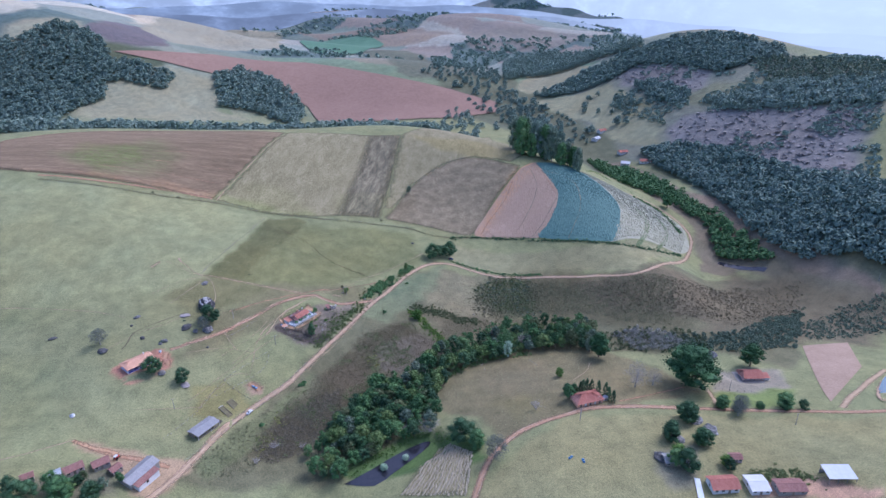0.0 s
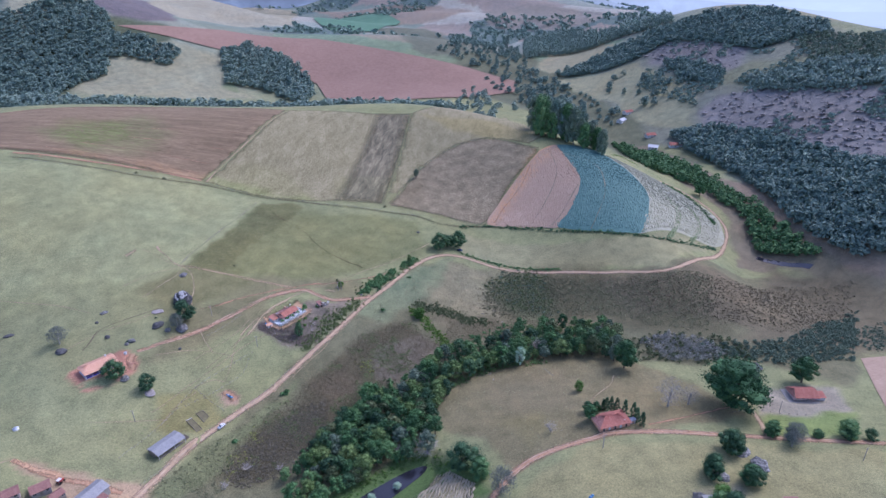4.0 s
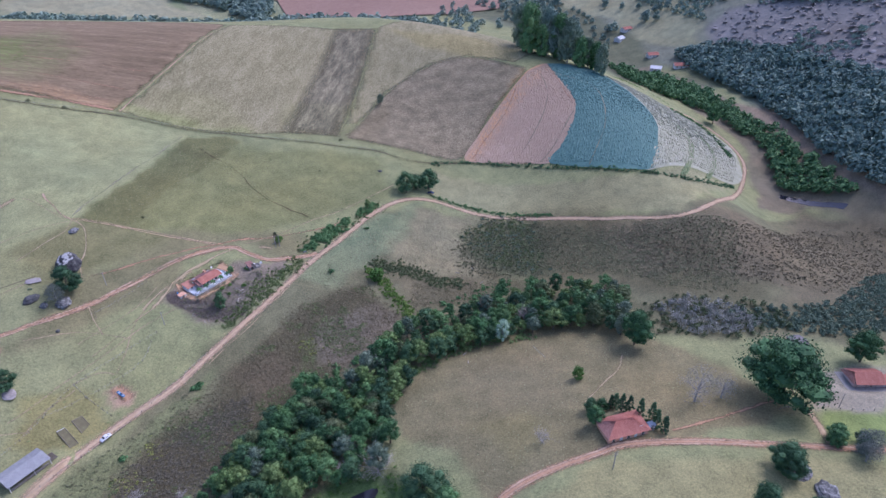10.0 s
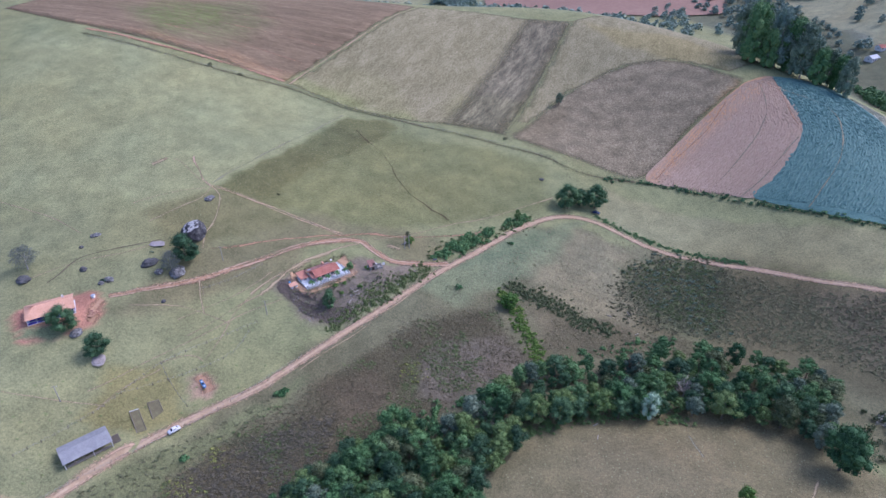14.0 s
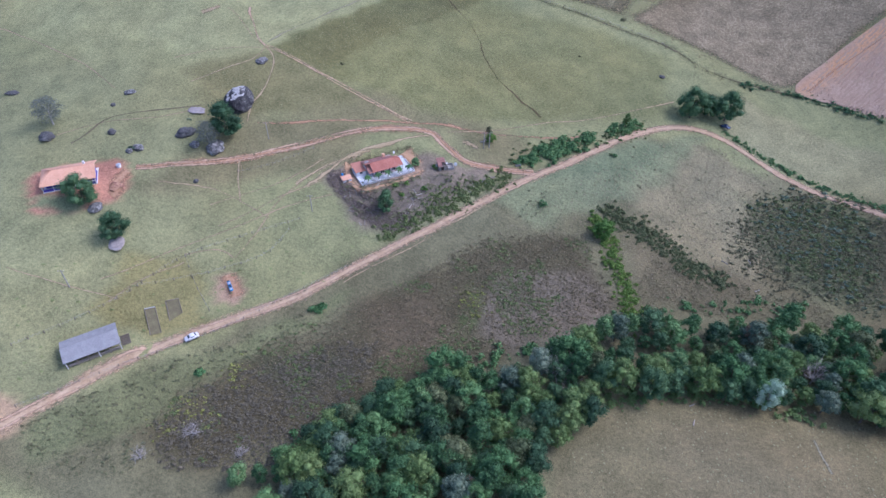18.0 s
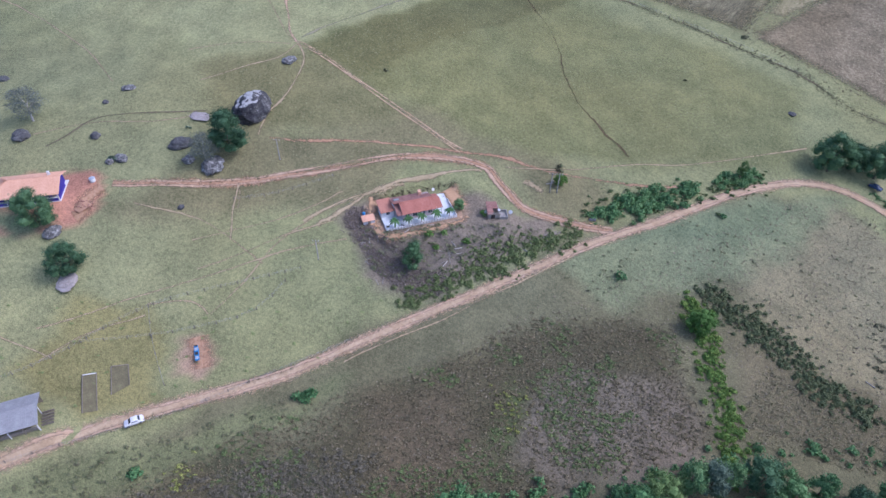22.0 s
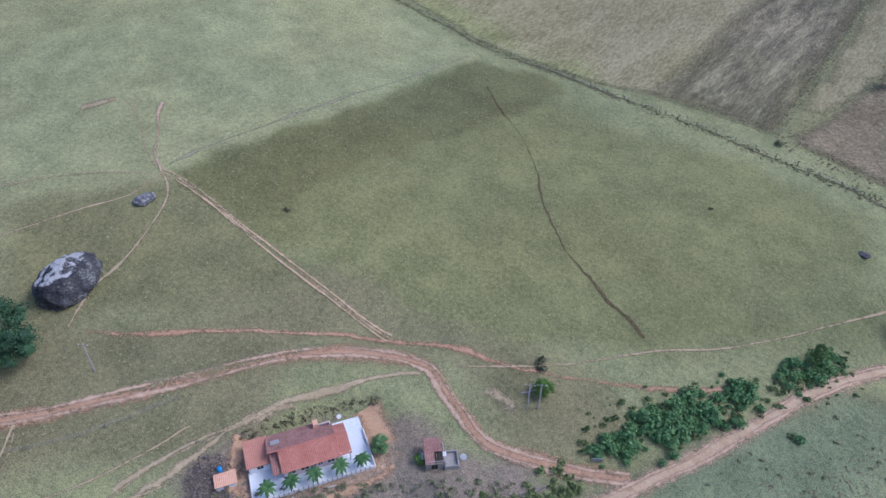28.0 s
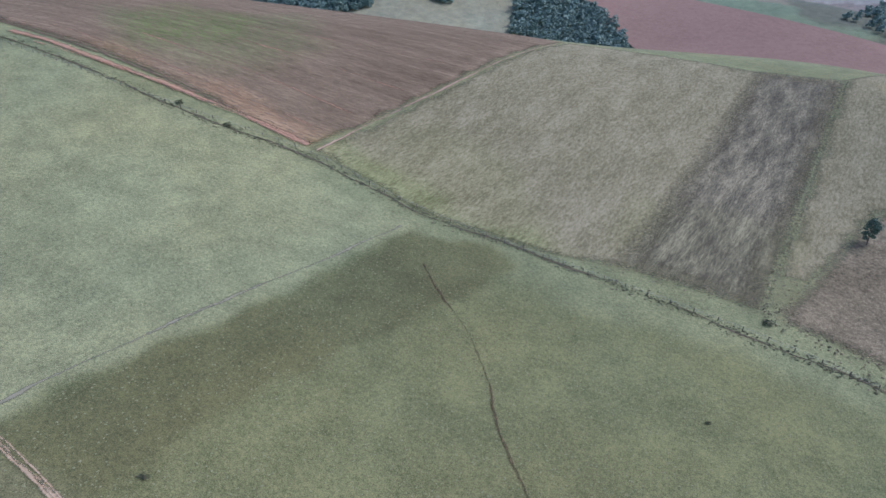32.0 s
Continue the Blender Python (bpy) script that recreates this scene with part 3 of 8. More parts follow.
def distance(name, radius, crest, tone, seed):
    """A plain glowing backdrop with haze put into its emission colour, so far off that it stands still. crest: bearing
    in degrees and height.
    """
    m = bpy.data.materials.new(name)
    m.use_nodes = True
    nt, n = m.node_tree, m.node_tree.nodes
    b = n["Principled BSDF"]
    b.inputs["Base Color"].default_value, b.inputs["Roughness"].default_value, b.inputs["Specular IOR Level"].default_value = (0, 0, 0, 1), 1.0, 0.0
    co, nz, mp, rp = n.new("ShaderNodeTexCoord"), n.new("ShaderNodeTexNoise"), n.new("ShaderNodeMapping"), n.new("ShaderNodeValToRGB")
    mp.inputs["Scale"].default_value = (0.007, 0.007, 0.02)
    mp.inputs["Location"].default_value = (seed, 0, 0)
    nz.inputs["Scale"].default_value, nz.inputs["Detail"].default_value, nz.inputs["Roughness"].default_value = 1.0, 7, 0.62
    nt.links.new(co.outputs["Object"], mp.inputs["Vector"])
    nt.links.new(mp.outputs[0], nz.inputs["Vector"])
    nt.links.new(nz.outputs["Fac"], rp.inputs["Fac"])
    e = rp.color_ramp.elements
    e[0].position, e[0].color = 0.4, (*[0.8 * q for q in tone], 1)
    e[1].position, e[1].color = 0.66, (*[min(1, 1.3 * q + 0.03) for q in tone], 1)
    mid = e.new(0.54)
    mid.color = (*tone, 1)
    # the emission colour pales eastward, painting in thicker haze
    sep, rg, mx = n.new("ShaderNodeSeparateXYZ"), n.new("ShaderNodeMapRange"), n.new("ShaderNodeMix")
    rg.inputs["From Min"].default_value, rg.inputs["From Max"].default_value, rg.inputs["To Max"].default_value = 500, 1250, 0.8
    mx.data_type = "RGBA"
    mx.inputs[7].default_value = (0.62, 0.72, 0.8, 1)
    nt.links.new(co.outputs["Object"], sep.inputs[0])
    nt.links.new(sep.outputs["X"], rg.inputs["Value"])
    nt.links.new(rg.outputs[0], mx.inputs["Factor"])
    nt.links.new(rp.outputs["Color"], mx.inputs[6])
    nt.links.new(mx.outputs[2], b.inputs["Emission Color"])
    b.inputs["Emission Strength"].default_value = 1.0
    deg = np.arange(-64, 76, 0.3)
    a = np.radians(deg)
    near = radius * (1 - 0.32 * np.clip((deg - 12) / 16, 0, 1))
    top = np.interp(deg, *zip(*crest)) + 11 * np.sin(a * 9 + seed) + 7 * np.sin(a * 21 + 2 * seed) + 3 * np.sin(a * 47 + seed)
    v = []
    for k in (0, 0.5, 1):
        r = near * (1 + 0.06 * k)
        v.append(np.stack([60 + r * np.sin(a), -370 + r * np.cos(a), -320 * (1 - k) + top * k], 1))
    v = np.stack(v, 1).reshape(-1, 3)
    return tagged(new(name, mesh_from(name, v, grid_faces(3, len(a)), m)), "glowing haze-tinted backdrop on the horizon", "backdrop", kind="structure")


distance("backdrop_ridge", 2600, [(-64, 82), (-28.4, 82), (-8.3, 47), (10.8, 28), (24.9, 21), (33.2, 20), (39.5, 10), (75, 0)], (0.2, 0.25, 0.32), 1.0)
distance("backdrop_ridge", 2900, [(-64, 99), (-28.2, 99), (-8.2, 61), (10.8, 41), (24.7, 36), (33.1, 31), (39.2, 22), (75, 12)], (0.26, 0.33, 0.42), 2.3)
# Plain glowing haze wall, added to hide the brown sky below the horizon.
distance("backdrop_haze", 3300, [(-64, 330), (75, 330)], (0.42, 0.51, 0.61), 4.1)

# ---------------------------------------------------------------- roads and paths
M_path_dark = mat("dark_path", G((0.13, 0.11, 0.068), (0.22, 0.18, 0.115)), 0.4, 0.95, 0.4, 6, fade=True)
M_tan = mat("tan_ruts", G((0.4, 0.285, 0.165), (0.5, 0.37, 0.225), (0.58, 0.45, 0.3)), 0.4, 0.95, 0.4, 6, fade=True)
M_straw_path = mat("straw_line", G((0.26, 0.25, 0.15), (0.36, 0.33, 0.23)), 0.4, 0.95, 0.4, 6, fade=True)
M_orange = mat("orange_earth", G((0.42, 0.25, 0.135), (0.52, 0.33, 0.19), (0.58, 0.41, 0.26)), 0.4, 0.95, 0.4, 6, fade=True)
ROAD = [(-55, -142.6), (-45.1, -122.5)] + [(-30.4, -93), (-7.6, -63.2)] + [(-3.5, -58.6), (14.7, -29.7), (29.5, -6.6), (45.7, 19.7)] + [(59.3, 38.2), (78.4, 68), (96.1, 85.1), (114.2, 89.6), (142.1, 79.9), (183.1, 69.8), (222, 50.9), (256.5, 45.2), (302.1, 83.6), (357.4, 156.4), (365, 186), (355.8, 210.9), (330.1, 224.9), (296.2, 207.9)]
ROAD = [(-74, -172), (-64, -155)] + ROAD


def ease(pts):
    """The same line with its kinks worn round."""
    c = smooth_line(pts, 3.0)
    p = np.concatenate([np.repeat(c[:1], 3, 0), c, np.repeat(c[-1:], 3, 0)])
    return sum(p[k:k + len(c)] for k in range(7)) / 7


ROAD = ease(ROAD)
RED_ROAD = [(84, -185)] + [(93.3, -164.8), (105.2, -141.4), (122.6, -126.1), (148.5, -118.1), (167.8, -115.2), (209.7, -119.7), (267, -129.7), (311, -140.3)] + [(420, -150)]


def road(name, pts, width, material, label, kindname="road", **kw):
    return tagged(ribbon(name, pts, width, material, **kw), label, kindname, kind="structure")


def ruts(name, pts, gauge, width, material, label, seed, worn=0.1, rough=0.25, lift=0.2, **kw):
    for k, d in enumerate((-gauge / 2, gauge / 2)):
        road(name, beside(pts, d), width, material, label, "track", seed=seed + 100 * k, worn=worn, rough=rough, lift=lift, **kw)


DRIVE = [(48.7, 26.6), (40.1, 22.7), (31.5, 20), (24.2, 19), (18.5, 21.1), (12.7, 24), (8.4, 26.2), (1.6, 24.8), (-8, 19.7), (-16.2, 13), (-23, 5.1), (-30.5, -3.9), (-38.4, -12.8), (-47.5, -22.2)] + [(-72.7, -40.5)]
TRACK = [(60.4, 54.6), (46.5, 46.4), (31.5, 39.2), (21.1, 35.2), (12, 33.5), (3.5, 30.2), (-5.3, 25.3), (-15.9, 19.5), (-28.4, 11.2), (-39.3, 3.4), (-49.2, -3.5)]
RUTS = [(-1.6, 27.8), (-7.1, 28), (-24.4, 30.6), (-43.5, 33.3), (-63.2, 36.6), (-70.7, 36.4)]
road("road", ROAD, 3.9, M_road, "pale orange dirt road winding past the farm", seed=3, steps=9)
ruts("road_rut", ROAD, 1.8, 0.9, M_rut, "pale wheel rut in the dirt road", 31, 0.4, 0.2, 0.22)
road("road_red", RED_ROAD, 4.4, M_redroad, "red earth road on the low hillside", seed=4, steps=9)
ruts("road_rut", RED_ROAD, 1.9, 0.8, M_rut, "pale wheel rut in the red road", 32, 0.35, 0.3, 0.22)
road("track_drive", DRIVE, 4.0, M_redroad, "rutted red earth farm drive", seed=5, rough=0.9, steps=9, worn=0.42)
ruts("track_rut", DRIVE, 1.7, 0.85, M_rut, "pale wheel rut in the farm drive", 33, 0.5, 0.3)
road("track_upper", TRACK, 1.7, M_redroad, "faint red cart track across pasture", seed=6, worn=0.5, rough=0.6, steps=7)
ruts("track_rut", RUTS, 1.3, 0.5, M_tan, "worn pinkish cart rut up the pasture", 34, 0.22, 0.25)
road("path_ruts", RUTS, 1.5, M_tan, "worn red cart track up the pasture", seed=7, rough=0.5, worn=0.75, steps=7)
road("path_north", [(-70.7, 36.4), (-77.1, 40.7), (-82.9, 47), (-87.3, 51.2), (-90.6, 55.9)], 0.8, M_rut, "worn earth cattle path", seed=8, rough=0.3, worn=0.08)
road("path_north_b", [(-70.7, 36.4), (-77.5, 38.6), (-92.7, 48.8), (-98.3, 51)], 0.35, M_path, "thin cattle path through grass", seed=28, rough=0.2, worn=0.16)
road("path_boulder", [(-70.1, 36.4), (-63.8, 31.3), (-59.4, 21.5), (-56.7, 11.9), (-56.1, 3.7), (-52.9, -4.2)], 0.55, M_path, "narrow cattle path by the boulder", seed=9, rough=0.2, worn=0.06)
road("path_west", [(-70.1, 35.6), (-70.4, 26.7), (-76.3, 16.4), (-83.4, 3.8)], 0.4, M_path, "thin cattle path through grass", seed=10, rough=0.15, worn=0.12)
road("path_west_b", [(-71.7, 34.5), (-81.4, 28.4), (-89.2, 22.2), (-97.7, 13.7)], 0.35, M_path, "thin cattle path through grass", seed=29, rough=0.2, worn=0.14)
road("path_bound", [(-70.9, 39), (-68.3, 51.2), (-62.6, 70.3), (-55.5, 97), (-48.3, 124.6), (-43.1, 142.6)], 0.6, M_straw_path, "pale line between two pastures", seed=27, rough=0.4, worn=0.14)
road("path_yard", [(7.5, 24.4), (2, 20.1), (-4.5, 12.9), (-10.6, 5.9), (-13.3, -0), (-19, -9), (-23.5, -20.4)], 0.75, M_path, "pale earth path round the house", seed=11, rough=0.3, worn=0.06)
road("path_yard_low", [(-11.7, 2.5), (-15.2, -3.6), (-17, -11.1), (-19.8, -19.3)], 1.6, M_path, "trodden pinkish earth beside the yard", seed=30, rough=0.7, worn=0.14, steps=7)
road("path_yard_b", [(-14.8, -3.5), (-21.1, -14.3), (-24.5, -29.8), (-24.6, -43.5), (-25.5, -54.3)], 0.45, M_path, "pale trodden path through pasture", seed=12, rough=0.3, worn=0.10)
road("path_fence", [(-54, -79.9), (-46.5, -67.6), (-38.2, -54.5), (-28, -39.8), (-22.1, -30.5), (-11.1, -18)], 0.4, M_path, "thin cattle path along the fence", seed=36, rough=0.25, worn=0.14)
road("path_spur", [(-45.1, -21.6), (-40.7, -29), (-35.4, -36)], 0.4, M_path, "thin cattle path below the drive", seed=37, rough=0.25, worn=0.12)
road("path_upper", [(12.4, 29.8), (22.4, 36.1), (31.6, 42.6), (45.7, 55.5), (56, 62.6), (69.6, 75.9), (90.3, 99.5)], 0.5, M_path, "thin pale cattle path", seed=14, rough=0.15, worn=0.08)
road("track_meadow", [(180.7, -109.7), (195.9, -106.4), (220.9, -97.9), (234.2, -95.7)], 2.0, M_redroad, "faint earth track to the tall tree", seed=15, worn=0.40)
road("track_house", [(234.2, -95.7), (236.7, -102.8), (231.6, -121.3)], 3.2, M_road, "pale farm entrance track", seed=16)
road("path_meadow", [(146.9, -45.0), (148.4, -50.2), (149.8, -55.2)], 0.7, M_straw_path, "short pale track in the dry meadow", seed=213, rough=0.4, worn=0.2)
road("path_meadow", [(156.7, -89.2), (168.7, -77.4), (177.5, -68.6), (182, -59.3)], 1.0, M_path, "thin path across dry meadow", seed=18, rough=0.3, worn=0.10)
road("track_barn", [(-52.3, -124.6), (-65.5, -122.5), (-76.9, -121.9), (-88.1, -118.5), (-98.8, -113.6)], 3.5, M_redroad, "bare orange earth track to the barn", seed=19, worn=0.15)
road("bare_earth", [(-98.8, -113.6), (-90.0, -116.9), (-81.7, -118.9), (-76.4, -121.1)], 3.4, M_orange, "freshly cut orange earth above the barn", "bare earth", seed=97, rough=0.8, worn=0.1, steps=9)
road("path_pasture_west", [(-98.8, -113.6), (-113.4, -121.4), (-126.1, -126.2)], 0.9, M_path, "thin earth path through pasture", seed=20, rough=0.2, worn=0.12)
road("track_fields", [(293.9, -131.7), (319.5, -112.4), (359.9, -85.9)], 4.0, M_road, "pale earth lane between plots", seed=21)
road("track_plough", [(-226.2, 161.9), (-177.1, 160.6), (-140, 162.9), (-111.9, 164.2), (-89.5, 163.4)], 3.4, M_redroad, "bare orange headland of the ploughed field", seed=22, worn=0.30, lift=0.42, rough=0.9, steps=9)
road("track_ridge", [(-85.5, 162.3), (-81.6, 185.7), (-73.2, 215.1), (-63.4, 243.9), (-44.5, 313.4)], 1.2, M_rut, "pale track between two fields", seed=23, rough=0.4, worn=0.25, lift=0.42)

road("path_trench", [(-100.2, -40.4), (-99, -34.4), (-98.2, -25.8), (-93.1, -20.2), (-80.1, -11.2), (-71.8, -5.2)], 0.45, M_path_dark, "thin dark cattle path along the slope", seed=55, rough=0.15, worn=0.05)
road("earth_patch", [(-73.9, -43), (-73.7, -48.1), (-71.4, -51.7), (-71.6, -53.9)], 5.0, M_redroad, "loose red earth below the house", seed=56, rough=0.9, worn=0.3, steps=11, lift=0.3)
road("earth_patch", [(19.7, 28.5), (23.2, 28.3), (26.1, 28.3)], 3.2, M_path, "bare trodden patch in the grass", seed=51, rough=0.9, worn=0.35, steps=9)
road("earth_patch", [(-105.8, 43), (-103.4, 46.3), (-101.1, 49.8)], 3.6, M_path, "bare reddish patch in the pasture", seed=52, rough=0.9, worn=0.55, steps=9)
road("earth_patch", [(-14.1, -0.6), (-11.9, 2.8), (-9, 7)], 2.0, M_path, "bare trodden patch beside the yard", seed=53, rough=0.9, worn=0.4, steps=9)
road("path_roadside", [(7.9, -45.7), (11.7, -39), (15.6, -33.1), (22.2, -23.7), (27.4, -13.7), (33, -5.1), (37.2, 2.5), (42.3, 11.9)], 0.4, M_path, "thin pale path below the dirt road", seed=54, rough=0.25, worn=0.12)

for seed_, pts_ in enumerate(([(-63.3, -41.6), (-44.4, -35.8), (-24.2, -36.2)], [(-26, -54.7), (-31.3, -54.5), (-39, -61.1)], [(-40.4, -27.6), (-42.4, -24.1), (-45.6, -21)], [(-77.7, -89.8), (-58.4, -85.8), (-46, -82.7)], [(-192.6, 6.8), (-172.6, 6.5), (-133.8, -0.5), (-107.6, -9.8)], [(-108.2, -38.7), (-97.1, -26.5), (-80.9, -16.5), (-70, -5.7)], [(-43.1, -41.6), (-36.9, -34), (-29.9, -25.1), (-24.8, -16), (-21, -6.2)], [(-36.3, -47.2), (-30.8, -38.2), (-24.8, -26.1), (-16.7, -14.4)], [(-47.5, -84.9), (-44.6, -75), (-37.6, -63.3)])):
    road("path_cattle", pts_, 0.38, M_path, "thin cattle trail through the grass", "path", seed=70 + seed_, rough=0.3, worn=0.15)
road("bare_earth", [(-24.6, -61), (-21.6, -63.4), (-18.6, -66)], 7.0, M_redroad, "bare trampled earth round the feed trough", "bare earth", seed=95, rough=1.0, worn=0.2, steps=11)
for seed_, (pts_, w_) in enumerate((([(-2, -12.8), (3.9, -6.9), (10.9, 1.5), (12.7, 6.5)], 3.0), ([(1.9, 14.1), (6.4, 11.2), (8.9, 9.4)], 4.5), ([(-12.3, -2.5), (-8.9, -9), (-2.7, -12.8)], 3.0))):
    road("bare_earth", pts_, w_, M_orange, "orange bare earth round the farmhouse", "bare earth", seed=90 + seed_, rough=0.8, worn=0.15, steps=9)

# a dry erosion gully: strip with broken red edges, its shadow painted in dark tones
M_gully = mat("gully_earth_shade", G((0.05, 0.036, 0.02), (0.12, 0.085, 0.045), (0.26, 0.19, 0.11)), 0.9, 0.95, 0.6, 4, fade=True)
road("gully", [(-29.1, 129.3), (-21.8, 120.3), (-11, 111.1), (0.7, 97.3), (8.5, 83.8), (18.4, 73.1), (26.4, 66.5), (32.6, 61.9), (37.6, 60.2), (42.5, 57.2)], 0.7, M_gully, "narrow red erosion gully in the pasture", "gully", seed=24, lift=0.12, rough=0.6, worn=0.55)

# ---------------------------------------------------------------- fields
M_plough = mat("ploughed_earth", G((0.14, 0.1, 0.058), (0.25, 0.185, 0.108), (0.38, 0.285, 0.175)), 0.16, 0.95, 0.8, 6, cover=True, shares=(0.34, 0.33, 0.33), streak=(1.5, 0.06), spread=(0.4, 0.6), fade=True)
M_stubble = mat("stubble", G((0.142, 0.127, 0.06), (0.268, 0.24, 0.128), (0.445, 0.388, 0.238)), 0.12, 0.95, 0.9, 9, cover=True, shares=(0.2, 0.36, 0.44), streak=(79, 0.35), spread=(0.41, 0.59), fade=True)
M_strip = mat("dark_stubble", G((0.065, 0.06, 0.042), (0.17, 0.15, 0.092), (0.4, 0.355, 0.22)), 0.26, 0.95, 0.9, 7, cover=True, shares=(0.34, 0.3, 0.36), streak=(79.5, 0.14), spread=(0.41, 0.59), fade=True)
M_dome = mat("brown_stubble", G((0.11, 0.093, 0.056), (0.225, 0.188, 0.114), (0.4, 0.34, 0.215)), 0.1, 0.95, 0.9, 9, cover=True, shares=(0.26, 0.36, 0.38), spread=(0.41, 0.59), fade=True)
M_redcrop = mat("young_crop_soil", G((0.29, 0.205, 0.14), (0.4, 0.29, 0.205), (0.5, 0.375, 0.275)), 0.06, 0.95, 0.7, 14, cover=True, shares=(0.22, 0.39, 0.39))
M_bluecrop = mat("cabbage_field", G((0.065, 0.14, 0.125), (0.1, 0.2, 0.175), (0.15, 0.26, 0.22)), 0.12, 0.8, 0.6, 8)
M_palecrop = mat("flowering_crop", G((0.26, 0.28, 0.17), (0.38, 0.38, 0.27), (0.5, 0.48, 0.38)), 0.15, 0.9, 0.6, 8)
M_redfield = mat("red_earth", G((0.26, 0.165, 0.12), (0.32, 0.205, 0.15), (0.37, 0.245, 0.18)), 0.012, 0.95, 0.3, 14)
M_greenrow = mat("green_rows", G((0.13, 0.18, 0.08), (0.21, 0.26, 0.13)), 0.4, 0.9, 0.4, 4)


def field(name, poly, material, label, lift=0.25, step=5.0, smooth=False, feather=2.5):
    return tagged(drape(name, poly, material, lift, step, smooth, feather), label, "field", kind="structure")


field("field_plough", [(-310, 185)] + [(-243.8, 169.7), (-150.9, 166.4), (-88.7, 162.2), (-82, 186.3), (-73.6, 215.8), (-63.8, 244.8)] + [(-45, 313), (-41, 328), (-75, 331), (-150, 318), (-250, 300), (-300, 260)], M_plough, "ploughed brown field with bare furrows", 0.3)
field("field_stubble", [(-88.7, 162.2), (-65.4, 157.6), (-38.5, 151.9), (-13.3, 152.7), (-3.1, 152.9), (26, 156), (55, 155)] + [(85, 327.9), (47.3, 327.9), (0.1, 333.5)] + [(-40.8, 328), (-44.5, 313)] + [(-63, 243), (-72.8, 214.3), (-81.3, 185)], M_stubble, "pale dry stubble field on the hill", 0.22)
field("field_stubble_b", [(55.6, 154.9), (63.3, 164.8), (89.3, 224.2), (123.1, 253.5), (156.4, 256.5), (192.7, 235.6), (215.9, 256.7), (213.3, 483.8), (84.8, 327.9)], M_stubble, "pale stubble field behind the dark plots", 0.22)
field("field_strip", [(47.3, 327.9), (86.3, 327.8), (56.5, 153.3), (14.4, 157.3)], M_strip, "dark strip of cut stalks up the slope", 0.34, 3.0, feather=11.0)
field("field_dome", [(55.7, 153.1), (63.3, 165.7), (89.3, 225), (123.2, 254.3), (156.5, 257.4), (190.2, 234.3), (199.2, 221.6), (166.3, 180.8), (138.8, 137.4), (96.9, 144)], M_dome, "brown stubble field on a rounded slope", 0.3, 4.0, smooth=True, feather=5.0)
field("field_redcrop", [(199.2, 221.6), (217.2, 231.4), (221.8, 208.4), (224.4, 186.5), (223.3, 168.2), (216.5, 149.6), (204.5, 131), (194.8, 119.5), (168.9, 131.4), (140.3, 136.8), (152.3, 161), (166.3, 180.8), (182.3, 200.8)], M_redcrop, "reddish plot of young crop rows", 0.36, smooth=True)
field("field_bluecrop", [(217.2, 231.4), (241.3, 233.9), (260.7, 226.3), (274.5, 190.3), (279.2, 159.2), (269.5, 127.6), (248.9, 89.9), (194.7, 119), (204.5, 131), (216.5, 149.6), (223.3, 168.2), (224.4, 186.5), (221.8, 208.4)], M_bluecrop, "blue-green leafy crop in curved rows", 0.4, smooth=True)
field("field_palecrop", [(260.7, 226.3), (282.3, 217.6), (326.8, 217.5), (356, 199.8), (361.2, 175.8), (338.1, 135.7), (248.7, 89.3), (269.5, 127.6), (279.2, 159.2), (274.5, 190.3)], M_palecrop, "pale flowering crop in curved rows", 0.34, smooth=True)
field("field_red", [(-414.2, 868.7), (-261.6, 978.5), (-83.2, 972.4), (97.4, 881.4), (202.7, 831.8), (280.9, 779.7), (267.3, 717.1), (183.6, 674.1), (88.3, 680.8), (-42, 714.5), (-66.2, 785.4), (-116.2, 843), (-241.1, 868.8), (-330.7, 875.8)], M_redfield, "bare red earth field on the far slope", 1.5, 22.0)
field("field_plot", [(330.5, -49.8), (371.0, -40.8), (347.4, -81.5), (293.5, -124.1), (300.6, -108.5)], M_redcrop, "bare pink earth plot", 0.3)
field("field_pond_plot", [(58.9, -150.3), (81.4, -114.1), (97.6, -133.3), (90.3, -163.6)], M_stubble, "pale dry harvested plot beside the pond", 0.25)
field("field_green_far", [(-147.9, 1491), (-63.1, 1982), (89.4, 1582), (25.1, 1363), (-86, 1285)], mat("green_far", G((0.1, 0.2, 0.12), (0.14, 0.26, 0.16)), 0.01), "green field on a far hill", 2.5, 40.0)


